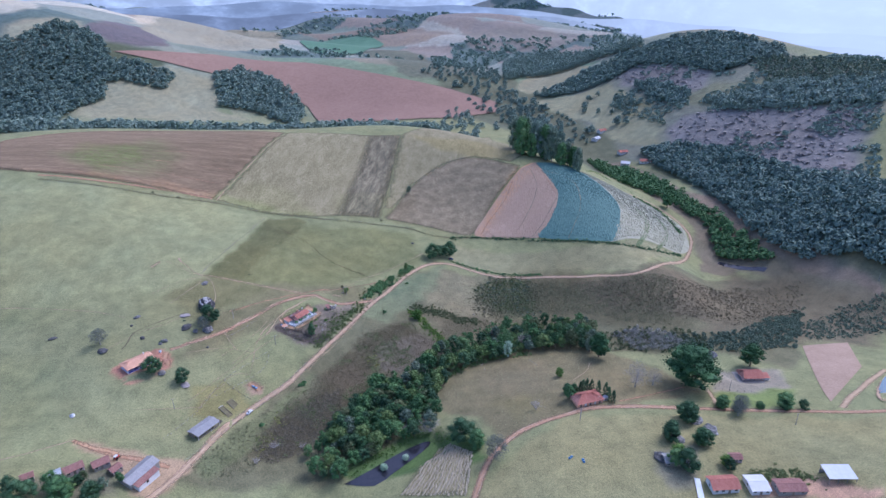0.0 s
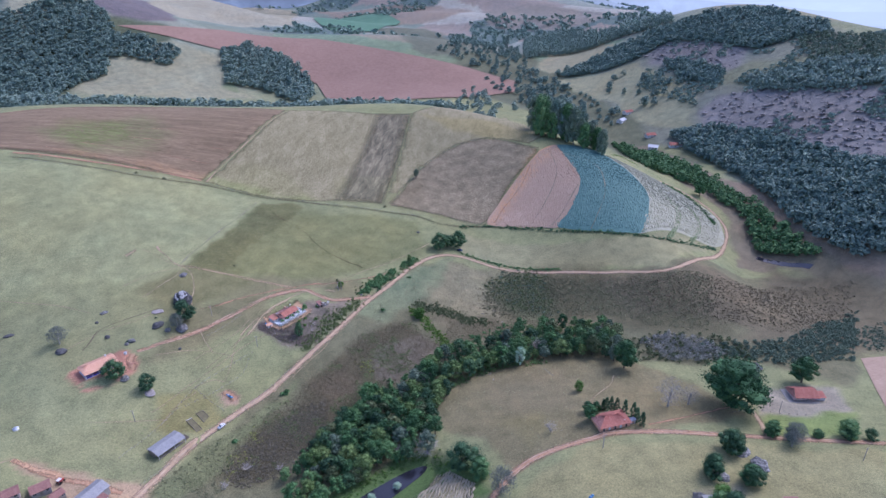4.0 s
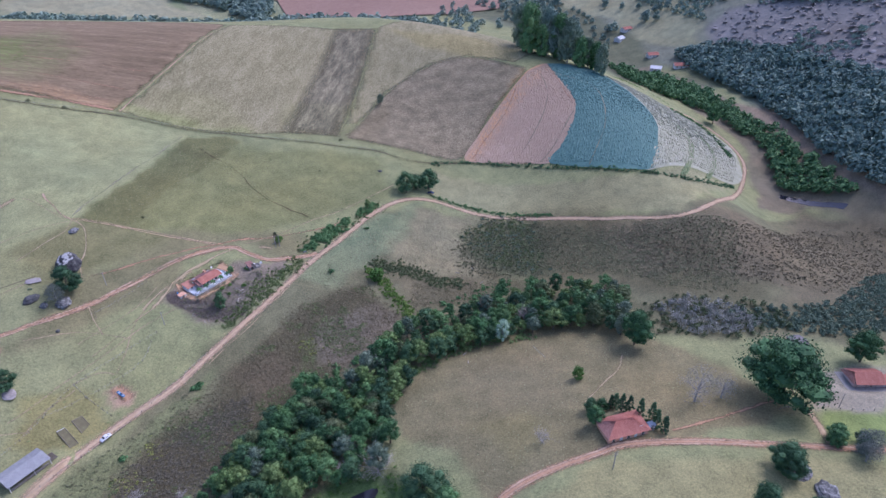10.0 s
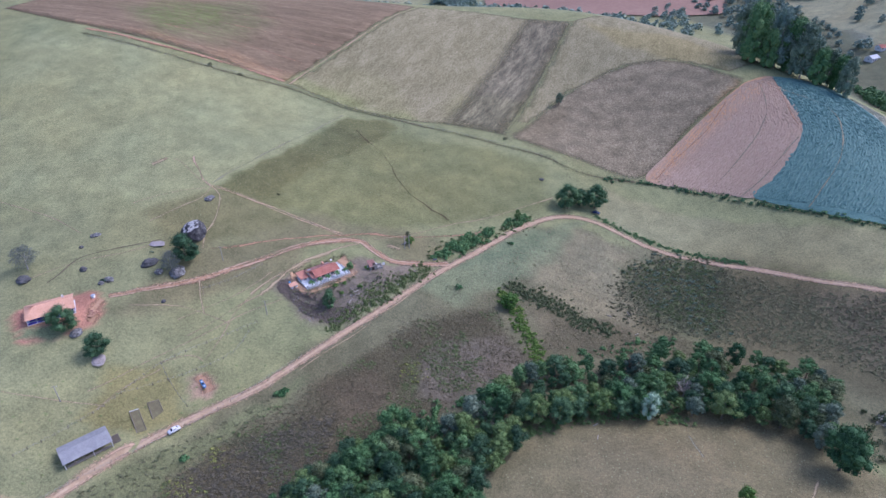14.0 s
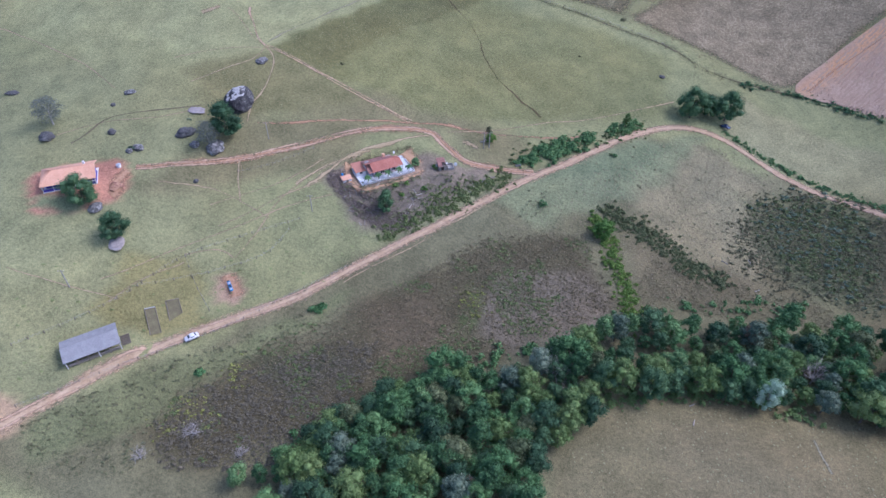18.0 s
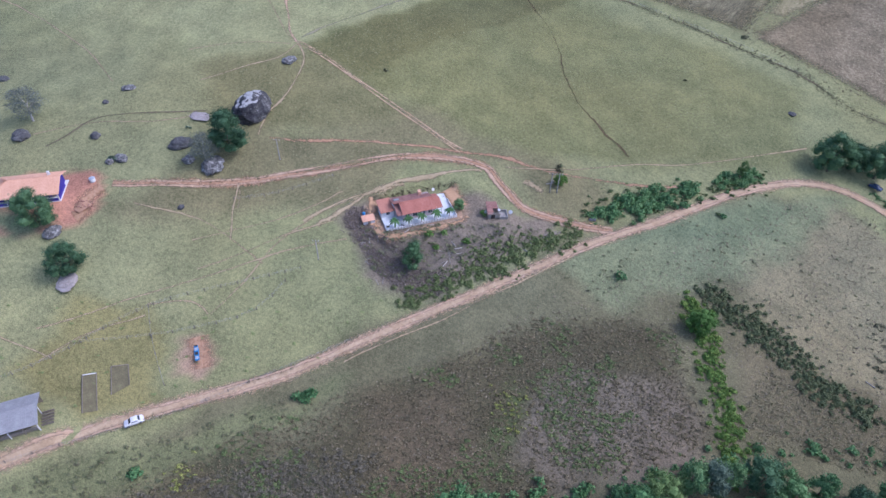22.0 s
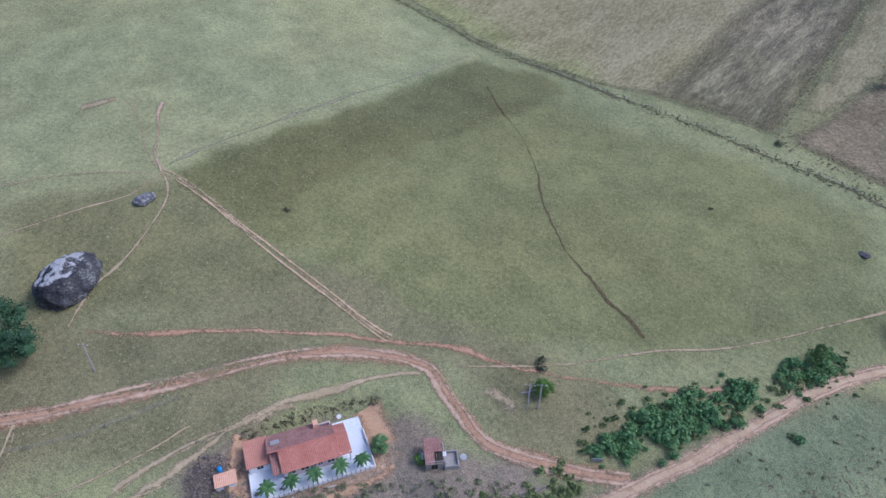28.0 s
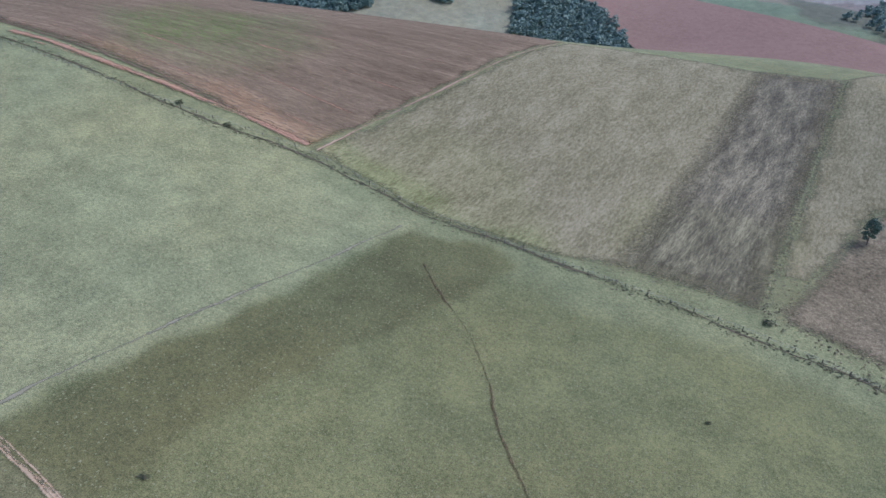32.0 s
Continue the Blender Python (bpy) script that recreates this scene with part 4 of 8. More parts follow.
def rows_of(name, left, right, n, height, width, material, label, seed=1, gap=0.0):
    """Crop rows: low uneven ridges that run between two edges of a field."""
    a, b = smooth_line(left, 1.6), smooth_line(right, 1.6)
    m = max(len(a), len(b))
    ua, ub = np.linspace(0, len(a) - 1, m), np.linspace(0, len(b) - 1, m)
    a = np.stack([np.interp(ua, range(len(a)), a[:, i]) for i in (0, 1)], 1)
    b = np.stack([np.interp(ub, range(len(b)), b[:, i]) for i in (0, 1)], 1)
    rng = np.random.RandomState(seed)
    vs, fs = [], []
    for k in range(n):
        u = (k + 0.5) / n
        c = a * (1 - u) + b * u
        c = c + 0.22 * width * rng.randn(m, 2)
        d = np.gradient(c, axis=0)
        d /= np.linalg.norm(d, axis=1)[:, None] + 1e-9
        nr = np.stack([-d[:, 1], d[:, 0]], 1)
        w = width * (0.6 + 0.8 * rng.rand(m))[:, None] / 2
        hh = height * (0.5 + rng.rand(m))
        keep = rng.rand(m) > gap
        base = land(c[:, 0], c[:, 1]) + 0.3
        l, r = c - nr * w, c + nr * w
        v = np.stack([np.c_[l, base], np.c_[c, base + np.where(keep, hh, -0.2)], np.c_[r, base]], 1).reshape(-1, 3)
        o = sum(len(q) for q in vs)
        vs.append(v)
        fs += (np.array(grid_faces(3, m)) + o).tolist()
    ob = new(name, mesh_from(name, np.concatenate(vs), fs, material, False))
    return tagged(ob, label, "crop rows", kind="stuff")


M_leafrow = mat("leafy_rows", G((0.06, 0.14, 0.125), (0.1, 0.2, 0.175), (0.16, 0.27, 0.23)), 0.3, 0.7, 0.5, 6)
M_paleplant = mat("pale_rows", G((0.2, 0.23, 0.13), (0.36, 0.36, 0.25), (0.55, 0.52, 0.42)), 0.3, 0.9, 0.5, 6)
M_youngrow = mat("young_rows", G((0.28, 0.195, 0.135), (0.4, 0.285, 0.2), (0.33, 0.28, 0.175)), 0.3, 0.9, 0.5, 6)
M_furrow = mat("furrow_earth", G((0.18, 0.13, 0.08), (0.25, 0.185, 0.115), (0.34, 0.25, 0.16)), 0.2, 0.95, 0.5, 6)
M_straw = mat("straw_rows", G((0.26, 0.225, 0.15), (0.36, 0.32, 0.225), (0.44, 0.4, 0.29)), 0.3, 0.95, 0.5, 6)
rows_of("crop_rows", [(216.7, 229.1), (223.5, 182.9), (223.3, 164.7), (212.3, 143.4), (196.1, 120)], [(257.6, 221.4), (273.4, 187.2), (278.6, 156.4), (268.4, 127.1), (248.8, 91.7)], 46, 0.45, 1.5, M_leafrow, "curved rows of blue-green cabbage plants", 1, 0.06)
rows_of("crop_rows", [(260.4, 222.6), (275.4, 190.1), (280, 157.5), (270.6, 128.2), (249.9, 90.4)], [(281.1, 214.5), (324.8, 215.4), (354.7, 199.2), (358.9, 175.1), (337.3, 137.1)], 44, 0.5, 1.4, M_paleplant, "curved rows of pale flowering plants", 2, 0.1)
rows_of("crop_rows", [(199.9, 220.6), (179.5, 197.1), (166.2, 179.6), (142.1, 138.1)], [(215.7, 229.1), (222.7, 183.1), (222.5, 165), (194.4, 120.9)], 34, 0.3, 1.2, M_youngrow, "rows of young plants on red soil", 3, 0.2)
rows_of("crop_rows", [(300, 174.4), (306.5, 160.2), (291.8, 124.5), (269.4, 87.7)], [(305.6, 178.9), (315.1, 167.9), (298.6, 129.8), (273.7, 88.4)], 3, 0.4, 1.4, M_greenrow, "green rows between the pale ones", 4)
rows_of("crop_rows", [(327.3, 189), (333.6, 173.9), (322.2, 145.6), (293, 98.8)], [(331.8, 190.7), (338.3, 176.2), (328, 149), (298.9, 103.3)], 3, 0.4, 1.4, M_greenrow, "green rows between the pale ones", 5)
rows_of("furrows", [(-310, 185)] + [(-240.5, 167.4), (-148.9, 164.3), (-90.6, 164.3)], [(-300, 262), (-250, 301), (-150, 319), (-50, 326)], 80, 0.12, 1.0, M_furrow, "ploughed furrows along the slope", 6, 0.55)
rows_of("dry_rows", [(59.5, -149.8), (69.3, -137.7), (81.9, -115.2)], [(90.4, -162.9), (93.5, -149.4), (97.4, -134.2)], 16, 0.4, 1.0, M_straw, "dry harvested rows beside the pond", 10, 0.2)
for seed_, pts_ in enumerate(([(186.9, 202.6), (174.4, 178.1), (156.6, 156), (145.2, 137.4)], [(207.8, 219.8), (207.7, 188), (196, 160.4), (174.7, 130.8)], [(220.6, 162.3), (200.6, 134.2), (188.6, 122.4)], [(217.7, 213.6), (242.3, 189), (238.7, 146.6), (216.4, 105.4)], [(216.7, 229.1), (219, 200.1), (221.8, 172.3)])):
    road("field_track", pts_, 0.9, M_redroad if seed_ in (0, 4) else M_straw_path, "pale bare line through the crop", "field track", seed=40 + seed_, lift=0.75, rough=0.25, worn=0.35)

# streaks left by the harvest and the plough
for k, (pts_, w_) in enumerate((([(-222.3, 176.2), (-149.9, 173.9), (-91.5, 175)], 1.2), ([(-208.2, 157.7), (-146, 161.2), (-95.5, 164)], 1.6), ([(-190.6, 192.6), (-134.4, 193.5), (-87.8, 192.1)], 0.8), ([(-161, 216.4), (-122.5, 218.9), (-79.7, 218.2)], 0.8), ([(-198.4, 226.6), (-126.5, 243.2), (-65.7, 249.5)], 0.7))):
    road("plough_streak", pts_, w_, M_redroad, "pale line across the ploughed field", "streak", seed=130 + k, lift=0.5, rough=0.5, worn=0.6, steps=7)


# ---------------------------------------------------------------- plants
def leaf_mat(name, colors, rough=0.75):
    """Foliage: each leaf spray takes a tone of its own, and each plant another."""
    m = bpy.data.materials.new(name)
    m.use_nodes = True
    nt, n = m.node_tree, m.node_tree.nodes
    b = n["Principled BSDF"]
    b.inputs["Roughness"].default_value, b.inputs["Specular IOR Level"].default_value = rough, 0.25
    geo, inf = n.new("ShaderNodeNewGeometry"), n.new("ShaderNodeObjectInfo")
    mx = n.new("ShaderNodeMath")
    mx.operation = "MULTIPLY_ADD"
    mx.inputs[1].default_value = 0.5
    half = n.new("ShaderNodeMath")
    half.operation = "MULTIPLY"
    half.inputs[1].default_value = 0.5
    nt.links.new(inf.outputs["Random"], half.inputs[0])
    nt.links.new(geo.outputs["Random Per Island"], mx.inputs[0])
    nt.links.new(half.outputs[0], mx.inputs[2])
    r = n.new("ShaderNodeValToRGB")
    for k, c in enumerate(colors):
        p = 0.1 + 0.8 * k / max(1, len(colors) - 1)
        e = r.color_ramp.elements[k] if k < 2 else r.color_ramp.elements.new(p)
        e.position, e.color = p, (*c, 1)
    nt.links.new(mx.outputs[0], r.inputs["Fac"])
    nt.links.new(r.outputs["Color"], b.inputs["Base Color"])
    return m


M_leaf = leaf_mat("forest_leaves", G((0.03, 0.075, 0.034), (0.078, 0.175, 0.07), (0.125, 0.245, 0.092), (0.215, 0.33, 0.13)))
M_leaf_dark = leaf_mat("dark_leaves", G((0.026, 0.06, 0.033), (0.066, 0.14, 0.066), (0.12, 0.215, 0.092)))
M_leaf_olive = leaf_mat("olive_leaves", G((0.06, 0.085, 0.036), (0.13, 0.17, 0.076), (0.22, 0.25, 0.12)))
M_leaf_fresh = leaf_mat("fresh_leaves", G((0.045, 0.115, 0.042), (0.11, 0.235, 0.085), (0.19, 0.315, 0.12)))
M_leaf_grey_green = leaf_mat("grey_green_leaves", G((0.085, 0.13, 0.088), (0.17, 0.235, 0.155), (0.265, 0.325, 0.225)))
M_leaf_bright = leaf_mat("bright_leaves", G((0.07, 0.15, 0.03), (0.12, 0.23, 0.05), (0.2, 0.28, 0.06)))
M_leaf_silver = leaf_mat("silver_leaves", G((0.3, 0.44, 0.29), (0.42, 0.56, 0.39), (0.55, 0.67, 0.5)))
M_leaf_haze = leaf_mat("grey_tree_leaves", G((0.13, 0.155, 0.125), (0.19, 0.215, 0.18), (0.26, 0.28, 0.24)))
M_leaf_lime = leaf_mat("light_leaves", G((0.1, 0.175, 0.055), (0.16, 0.25, 0.08), (0.22, 0.3, 0.11)))
M_leaf_rust = leaf_mat("rusty_leaves", G((0.17, 0.12, 0.075), (0.27, 0.19, 0.12), (0.35, 0.27, 0.18)))
M_leaf_grey = leaf_mat("grey_twigs", G((0.26, 0.27, 0.22), (0.36, 0.36, 0.31), (0.46, 0.45, 0.4)))
# Leaf green with distance haze painted in: paler and bluer.
M_leaf_hazed = leaf_mat("hazed_leaves", G((0.14, 0.21, 0.175), (0.21, 0.295, 0.235), (0.3, 0.38, 0.3)))
M_scrub = leaf_mat("scrub", G((0.08, 0.088, 0.048), (0.165, 0.15, 0.085), (0.13, 0.165, 0.075), (0.29, 0.255, 0.16)))
M_scrub_brown = leaf_mat("dry_scrub", G((0.05, 0.05, 0.028), (0.12, 0.104, 0.056), (0.19, 0.162, 0.092), (0.29, 0.25, 0.15), (0.1, 0.125, 0.05)))
M_scrub_green = leaf_mat("green_scrub", G((0.075, 0.115, 0.042), (0.15, 0.2, 0.072), (0.235, 0.285, 0.108)))
M_grass = leaf_mat("grass_tufts", G((0.24, 0.25, 0.12), (0.31, 0.31, 0.16), (0.38, 0.36, 0.22)))
M_bark = mat("bark", G((0.1, 0.08, 0.06), (0.2, 0.17, 0.13)), 1.5, 0.9, 0.5, 5)
M_bark_pale = mat("pale_bark", G((0.3, 0.28, 0.25), (0.5, 0.47, 0.43)), 1.5, 0.9, 0.4, 5)


def tube(v, f, a, b, ra, rb, sides=5):
    a, b = np.array(a, float), np.array(b, float)
    d = (b - a) / (np.linalg.norm(b - a) + 1e-9)
    s = np.cross(d, (0.3, 0.8, 0.52) if abs(d[2]) > 0.8 else (0, 0, 1))
    s /= np.linalg.norm(s)
    u = np.cross(d, s)
    o = len(v)
    for p, r in ((a, ra), (b, rb)):
        for k in range(sides):
            t = 2 * math.pi * k / sides
            v.append(tuple(p + r * (math.cos(t) * s + math.sin(t) * u)))
    f += [(o + k, o + (k + 1) % sides, o + sides + (k + 1) % sides, o + sides + k) for k in range(sides)]
    f.append(tuple(o + sides + k for k in range(sides)))


def sprays(rng, c, rad, n, size, flat=0.75, lean=0.0):
    """Leaf sprays over a clump: small bent quads, most of them turned outward."""
    d = rng.randn(n, 3)
    d[:, 2] = np.abs(d[:, 2]) * 0.8 + d[:, 2] * 0.35
    d /= np.linalg.norm(d, axis=1)[:, None]
    p = c + d * rad * (flat if np.ndim(flat) else np.array([1, 1, flat])) * (0.6 + 0.55 * rng.rand(n, 1))
    nn = d + 0.6 * rng.randn(n, 3) + np.array([0, 0, lean])
    nn /= np.linalg.norm(nn, axis=1)[:, None]
    a = np.cross(nn, rng.randn(n, 3))
    a /= np.linalg.norm(a, axis=1)[:, None]
    b = np.cross(nn, a)
    s = size * (0.55 + 0.9 * rng.rand(n, 1))
    v = np.stack([p - a * s * 0.5, p + b * s * 0.33 + nn * s * 0.08, p + a * s * 0.5 - nn * s * 0.1, p - b * s * 0.33], 1)
    return v.reshape(-1, 3)


def quads_mesh(name, v, material):
    """A mesh of loose quads, four corners each."""
    n = len(v) // 4
    me = bpy.data.meshes.new(name)
    me.vertices.add(4 * n)
    me.vertices.foreach_set("co", v.ravel())
    me.loops.add(4 * n)
    me.loops.foreach_set("vertex_index", np.arange(4 * n))
    me.polygons.add(n)
    me.polygons.foreach_set("loop_start", np.arange(0, 4 * n, 4))
    me.update(calc_edges=True)
    me.materials.append(material)
    return me


def crown_mesh(name, seed, height, radius, material, clumps=24, leaves=34, size=0.75, low=0.35, shape=1.0, flat=0.75, narrow=0.0, core=True):
    """A crown: clumps set unevenly round a lopsided dome, each with its sprays and a darker heart."""
    rng = np.random.RandomState(seed)
    cs = []
    for k in range(clumps):
        z = low + (1 - low) * (k + rng.rand()) / clumps
        t = (z - low) / (1 - low)
        w = (math.sin(math.pi * min(0.97, 0.16 + 0.84 * t ** shape)) ** 0.6) if not narrow else (1 - 0.88 * t) * (0.75 + 0.5 * min(1, 4 * t))
        ang = k * 2.4 + rng.randn() * 0.5
        r = radius * w * (0.45 + 0.42 * rng.rand()) * (1 + 0.2 * math.sin(ang * 2 + seed))
        cs.append((r * math.cos(ang), r * math.sin(ang), height * z * (0.9 + 0.1 * rng.rand()), radius * (0.2 + 0.27 * rng.rand()) * (0.5 if narrow else 1)))
    v = np.concatenate([sprays(rng, np.array(c[:3]), c[3], leaves, size, flat) for c in cs])
    q = np.arange(len(v)).reshape(-1, 4).tolist()
    v = v.tolist()
    if core:
        for c in cs:
            o = len(v)
            rr = c[3] * 0.6
            ring = [(math.cos(t) * math.cos(e), math.sin(t) * math.cos(e), math.sin(e)) for e in (-0.6, 0.5) for t in np.linspace(0, 6.28, 5, endpoint=False)]
            v += [(c[0] + rr * x * (0.8 + 0.4 * rng.rand()), c[1] + rr * y, c[2] + rr * flat * z) for x, y, z in [(0, 0, -1), *ring, (0, 0, 1)]]
            q += [(o, o + 1 + (k + 1) % 5, o + 1 + k) for k in range(5)] + [(o + 1 + k, o + 1 + (k + 1) % 5, o + 6 + (k + 1) % 5, o + 6 + k) for k in range(5)] + [(o + 6 + k, o + 6 + (k + 1) % 5, o + 11) for k in range(5)]
    return mesh_from(name, v, q, material, False), cs


def trunk_mesh(name, seed, height, radius, cs, material, low=0.35, limbs=7, thick=0.028):
    rng = np.random.RandomState(seed)
    v, f = [], []
    top = height * (low + 0.3)
    r0 = height * thick
    lean = rng.randn(2) * 0.03 * height
    pts = [np.array([lean[0] * t * t, lean[1] * t * t, top * t - (0.6 if t == 0 else 0)]) for t in (0, 0.3, 0.65, 1)]
    for k in range(3):
        tube(v, f, pts[k], pts[k + 1], r0 * (1.25 - 0.3 * k), r0 * (0.95 - 0.3 * k), 6)
    for k in range(limbs):
        c = cs[int(k * len(cs) / limbs)]
        st = pts[1] + (pts[3] - pts[1]) * (0.2 + 0.8 * k / limbs)
        mid = (st + np.array(c[:3])) / 2 + (0, 0, 0.05 * height)
        tube(v, f, st, mid, r0 * 0.42, r0 * 0.28, 4)
        tube(v, f, mid, c[:3], r0 * 0.28, r0 * 0.1, 4)
    return mesh_from(name, v, f, material)


def part(name, mesh, parent, label="", at=None):
    ob = new(name, mesh)
    ob.parent = parent
    if at is not None:
        ob.matrix_basis = at
    if label:
        tagged(ob, label)
    return ob


def tree_model(name, seed, height, radius, leaf, bark=None, **kw):
    root = new(name)
    tk = {k: kw.pop(k) for k in ("limbs", "thick") if k in kw}
    crown, cs = crown_mesh("crown", seed, height, radius, leaf, **kw)
    part("trunk", trunk_mesh("trunk", seed, height, radius, cs, bark or M_bark, kw.get("low", 0.35), **tk), root)
    part("crown", crown, root)
    return root


def dead_model(name, seed, height, radius, bark):
    """A bare tree: trunk, limbs and a haze of fine twigs."""
    rng = np.random.RandomState(seed)
    root = new(name)
    v, f = [], []
    r0 = height * 0.025
    tube(v, f, (0, 0, -0.5), (0.1, 0, height * 0.35), r0 * 1.3, r0 * 0.8, 6)
    part("trunk", mesh_from("trunk", v, f, bark), root)
    v, f = [], []
    for k in range(11):
        a = k * 2.4 + rng.rand()
        e = np.array([radius * 0.6 * math.cos(a) * (0.6 + 0.5 * rng.rand()), radius * 0.6 * math.sin(a) * (0.6 + 0.5 * rng.rand()), height * (0.55 + 0.35 * rng.rand())])
        s = np.array([0.1, 0, height * (0.2 + 0.15 * rng.rand())])
        tube(v, f, s, e, r0 * 0.5, r0 * 0.25, 4)
        for j in range(9):
            g = e + np.array([rng.randn() * radius * 0.28, rng.randn() * radius * 0.28, abs(rng.randn()) * height * 0.14])
            st = s + (e - s) * (0.4 + 0.6 * rng.rand())
            tube(v, f, st, g, r0 * 0.2, r0 * 0.07, 3)
            for i in range(3):
                tube(v, f, st + (g - st) * rng.rand(), g + rng.randn(3) * radius * 0.14, r0 * 0.1, r0 * 0.05, 3)
    part("branch_crown", mesh_from("branch_crown", v, f, bark), root)
    return root


M_frond = leaf_mat("palm_leaves", G((0.035, 0.085, 0.03), (0.06, 0.14, 0.045), (0.1, 0.19, 0.06)))


def palm_model(name, seed, height):
    rng = np.random.RandomState(seed)
    root = new(name)
    v, f = [], []
    tube(v, f, (0, 0, -0.2), (0.05, 0, height * 0.65), 0.14, 0.1, 7)
    part("trunk", mesh_from("trunk", v, f, M_bark_pale), root)
    for k in range(11):
        a, up = k * 2 * math.pi / 11 + rng.rand() * 0.3, 0.5 + 0.6 * rng.rand()
        v, f = [], []
        L = height * 0.5
        pr = None
        for i in range(7):
            t = i / 6
            x, z = L * t * math.cos(0.3), height * 0.65 + L * (up * t - 1.0 * t * t)
            w = 0.04 + 0.26 * math.sin(math.pi * min(1, t * 0.9 + 0.1))
            c = np.array([x * math.cos(a), x * math.sin(a), z])
            sd = np.array([-math.sin(a), math.cos(a), 0]) * w
            o = len(v)
            v += [tuple(c - sd - (0, 0, 0.14 * w)), tuple(c + (0, 0, 0.04)), tuple(c + sd - (0, 0, 0.14 * w))]
            if pr is not None:
                f += [(pr, pr + 1, o + 1, o), (pr + 1, pr + 2, o + 2, o + 1)]
            pr = o
        part("frond", mesh_from("frond", v, f, M_frond), root)
    return root


def ground_at(x, y, dz=0.0):
    return float(land(np.array(x), np.array(y))) + dz


def stand(model, x, y, s, turn=0.0, label="", category="", group="", dz=0.0, sz=None):
    """A copy of a model on the land. s: its size against the model's."""
    root = copy_thing(model, Matrix.Translation((x, y, ground_at(x, y, dz))) @ Matrix.Rotation(turn, 4, "Z"))
    root.scale = (s, s, sz or s)
    return tagged(root, label, category, group)


# models, 10 m high unless told otherwise; each is set aside once copied
MODELS = []


def model(root):
    MODELS.append(root)
    return root


FOREST = [model(tree_model("tree", 10 + k, 10.0, 3.3 + 0.45 * (k % 4), (M_leaf, M_leaf_dark, M_leaf_olive, M_leaf_fresh, M_leaf, M_leaf_grey_green, M_leaf_dark, M_leaf_lime)[k % 8], clumps=22 + 3 * (k % 3), leaves=120, size=0.4, low=0.3, limbs=5)) for k in range(8)]
ROUND = [model(tree_model("tree", 30 + k, 10.0, 5.6, (M_leaf_dark, M_leaf_dark, M_leaf)[k], clumps=44, leaves=170, size=0.3, low=0.16, shape=0.85)) for k in range(3)]
BRIGHT = model(tree_model("tree", 41, 10.0, 5.8, M_leaf_bright, clumps=36, leaves=100, size=0.4, low=0.15))
SILVER = model(tree_model("tree", 42, 10.0, 5.0, M_leaf_silver, M_bark_pale, clumps=30, leaves=90, size=0.42, low=0.2))
GREYTREE = model(tree_model("tree", 43, 10.0, 5.2, M_leaf_haze, M_bark_pale, clumps=44, leaves=110, size=0.3, low=0.25, core=False))
TWIGS = model(tree_model("tree", 47, 10.0, 5.4, M_leaf_grey, M_bark_pale, clumps=36, leaves=46, size=0.24, low=0.2, core=False, limbs=18))
RUST = model(tree_model("tree", 46, 10.0, 4.6, M_leaf_rust, clumps=24, leaves=50, size=0.5, low=0.3))
DEAD = [model(dead_model("bare_tree", 50 + k, 10.0, 6.0, M_bark_pale)) for k in range(2)]
CYPRESS = model(tree_model("cypress", 44, 10.0, 2.4, M_leaf_dark, clumps=50, leaves=40, size=0.4, low=0.05, narrow=1.0, flat=1.3, limbs=3))
# One grove crown in three takes the haze-tinted leaves.
EUCALYPT = [model(tree_model("eucalyptus", 60 + k, 10.0, 3.5, (M_leaf_hazed, M_leaf_grey_green, M_leaf)[k], M_bark_pale, clumps=46, leaves=80, size=0.38, low=0.08, shape=0.8, flat=1.1, thick=0.018)) for k in range(3)]
ARAUCARIA = model(tree_model("monkey_puzzle_tree", 45, 10.0, 5.4, M_leaf, clumps=80, leaves=100, size=0.32, low=0.25, shape=0.7, flat=0.55, limbs=16, thick=0.035))
PALM = model(palm_model("palm", 5, 3.5))

# ---------------------------------------------------------------- single trees: x, y, crown's width
rng_ = random.Random(4)


def plant(models, spots, height_to_width, label, category="tree", group="", width=None):
    for x, y, w in spots:
        m = models[rng_.randrange(len(models))] if isinstance(models, list) else models
        h = w * height_to_width * rng_.uniform(0.92, 1.08)
        rad = width or 12.8
        stand(m, x, y, w / rad, rng_.uniform(0, 6.28), label, category, group, sz=h / 10.0)


plant(ROUND, [(-76.7, -60.1, 12.5), (-59.7, -65.2, 10.8), (-55.5, -13, 14.4)], 0.85, "dark green leafy tree beside a pasture boulder")
plant(GREYTREE, [(-57.2, -20.7, 10.7), (-114.4, -34.2, 13)], 0.8, "grey half-bare tree beside boulders", "tree")
plant(ROUND, [(98.2, 93.6, 14.6), (112.4, 101.6, 14.2), (104.5, 99.5, 11.5)], 0.85, "dense dark tree at the bend of the road")
plant(FOREST[5], [(84.8, 205.3, 9.5)], 0.9, "lone grey-green tree standing in the stubble field")
plant(ROUND, [(8.1, -15, 7.2)], 1.25, "round green tree below the farmhouse")
plant(ROUND, [(9, 8, 4.2)], 0.8, "round clipped shrub beside the terrace", "shrub")
plant(BRIGHT, [(79.3, 10.3, 9.3)], 0.75, "bright lime green tree in the scrub")
plant(SILVER, [(134.5, -38.9, 8.5)], 1.35, "silvery grey leafy tree at the forest edge")
plant(BRIGHT, [(158.3, -73.7, 6.2)], 0.9, "round green bush alone in the dry meadow", "bush")
plant(ROUND, [(207.4, -134, 11.5), (192.2, -147.8, 11.3), (206, -153.4, 10.3)], 0.85, "dark tree beside flat pasture rocks")
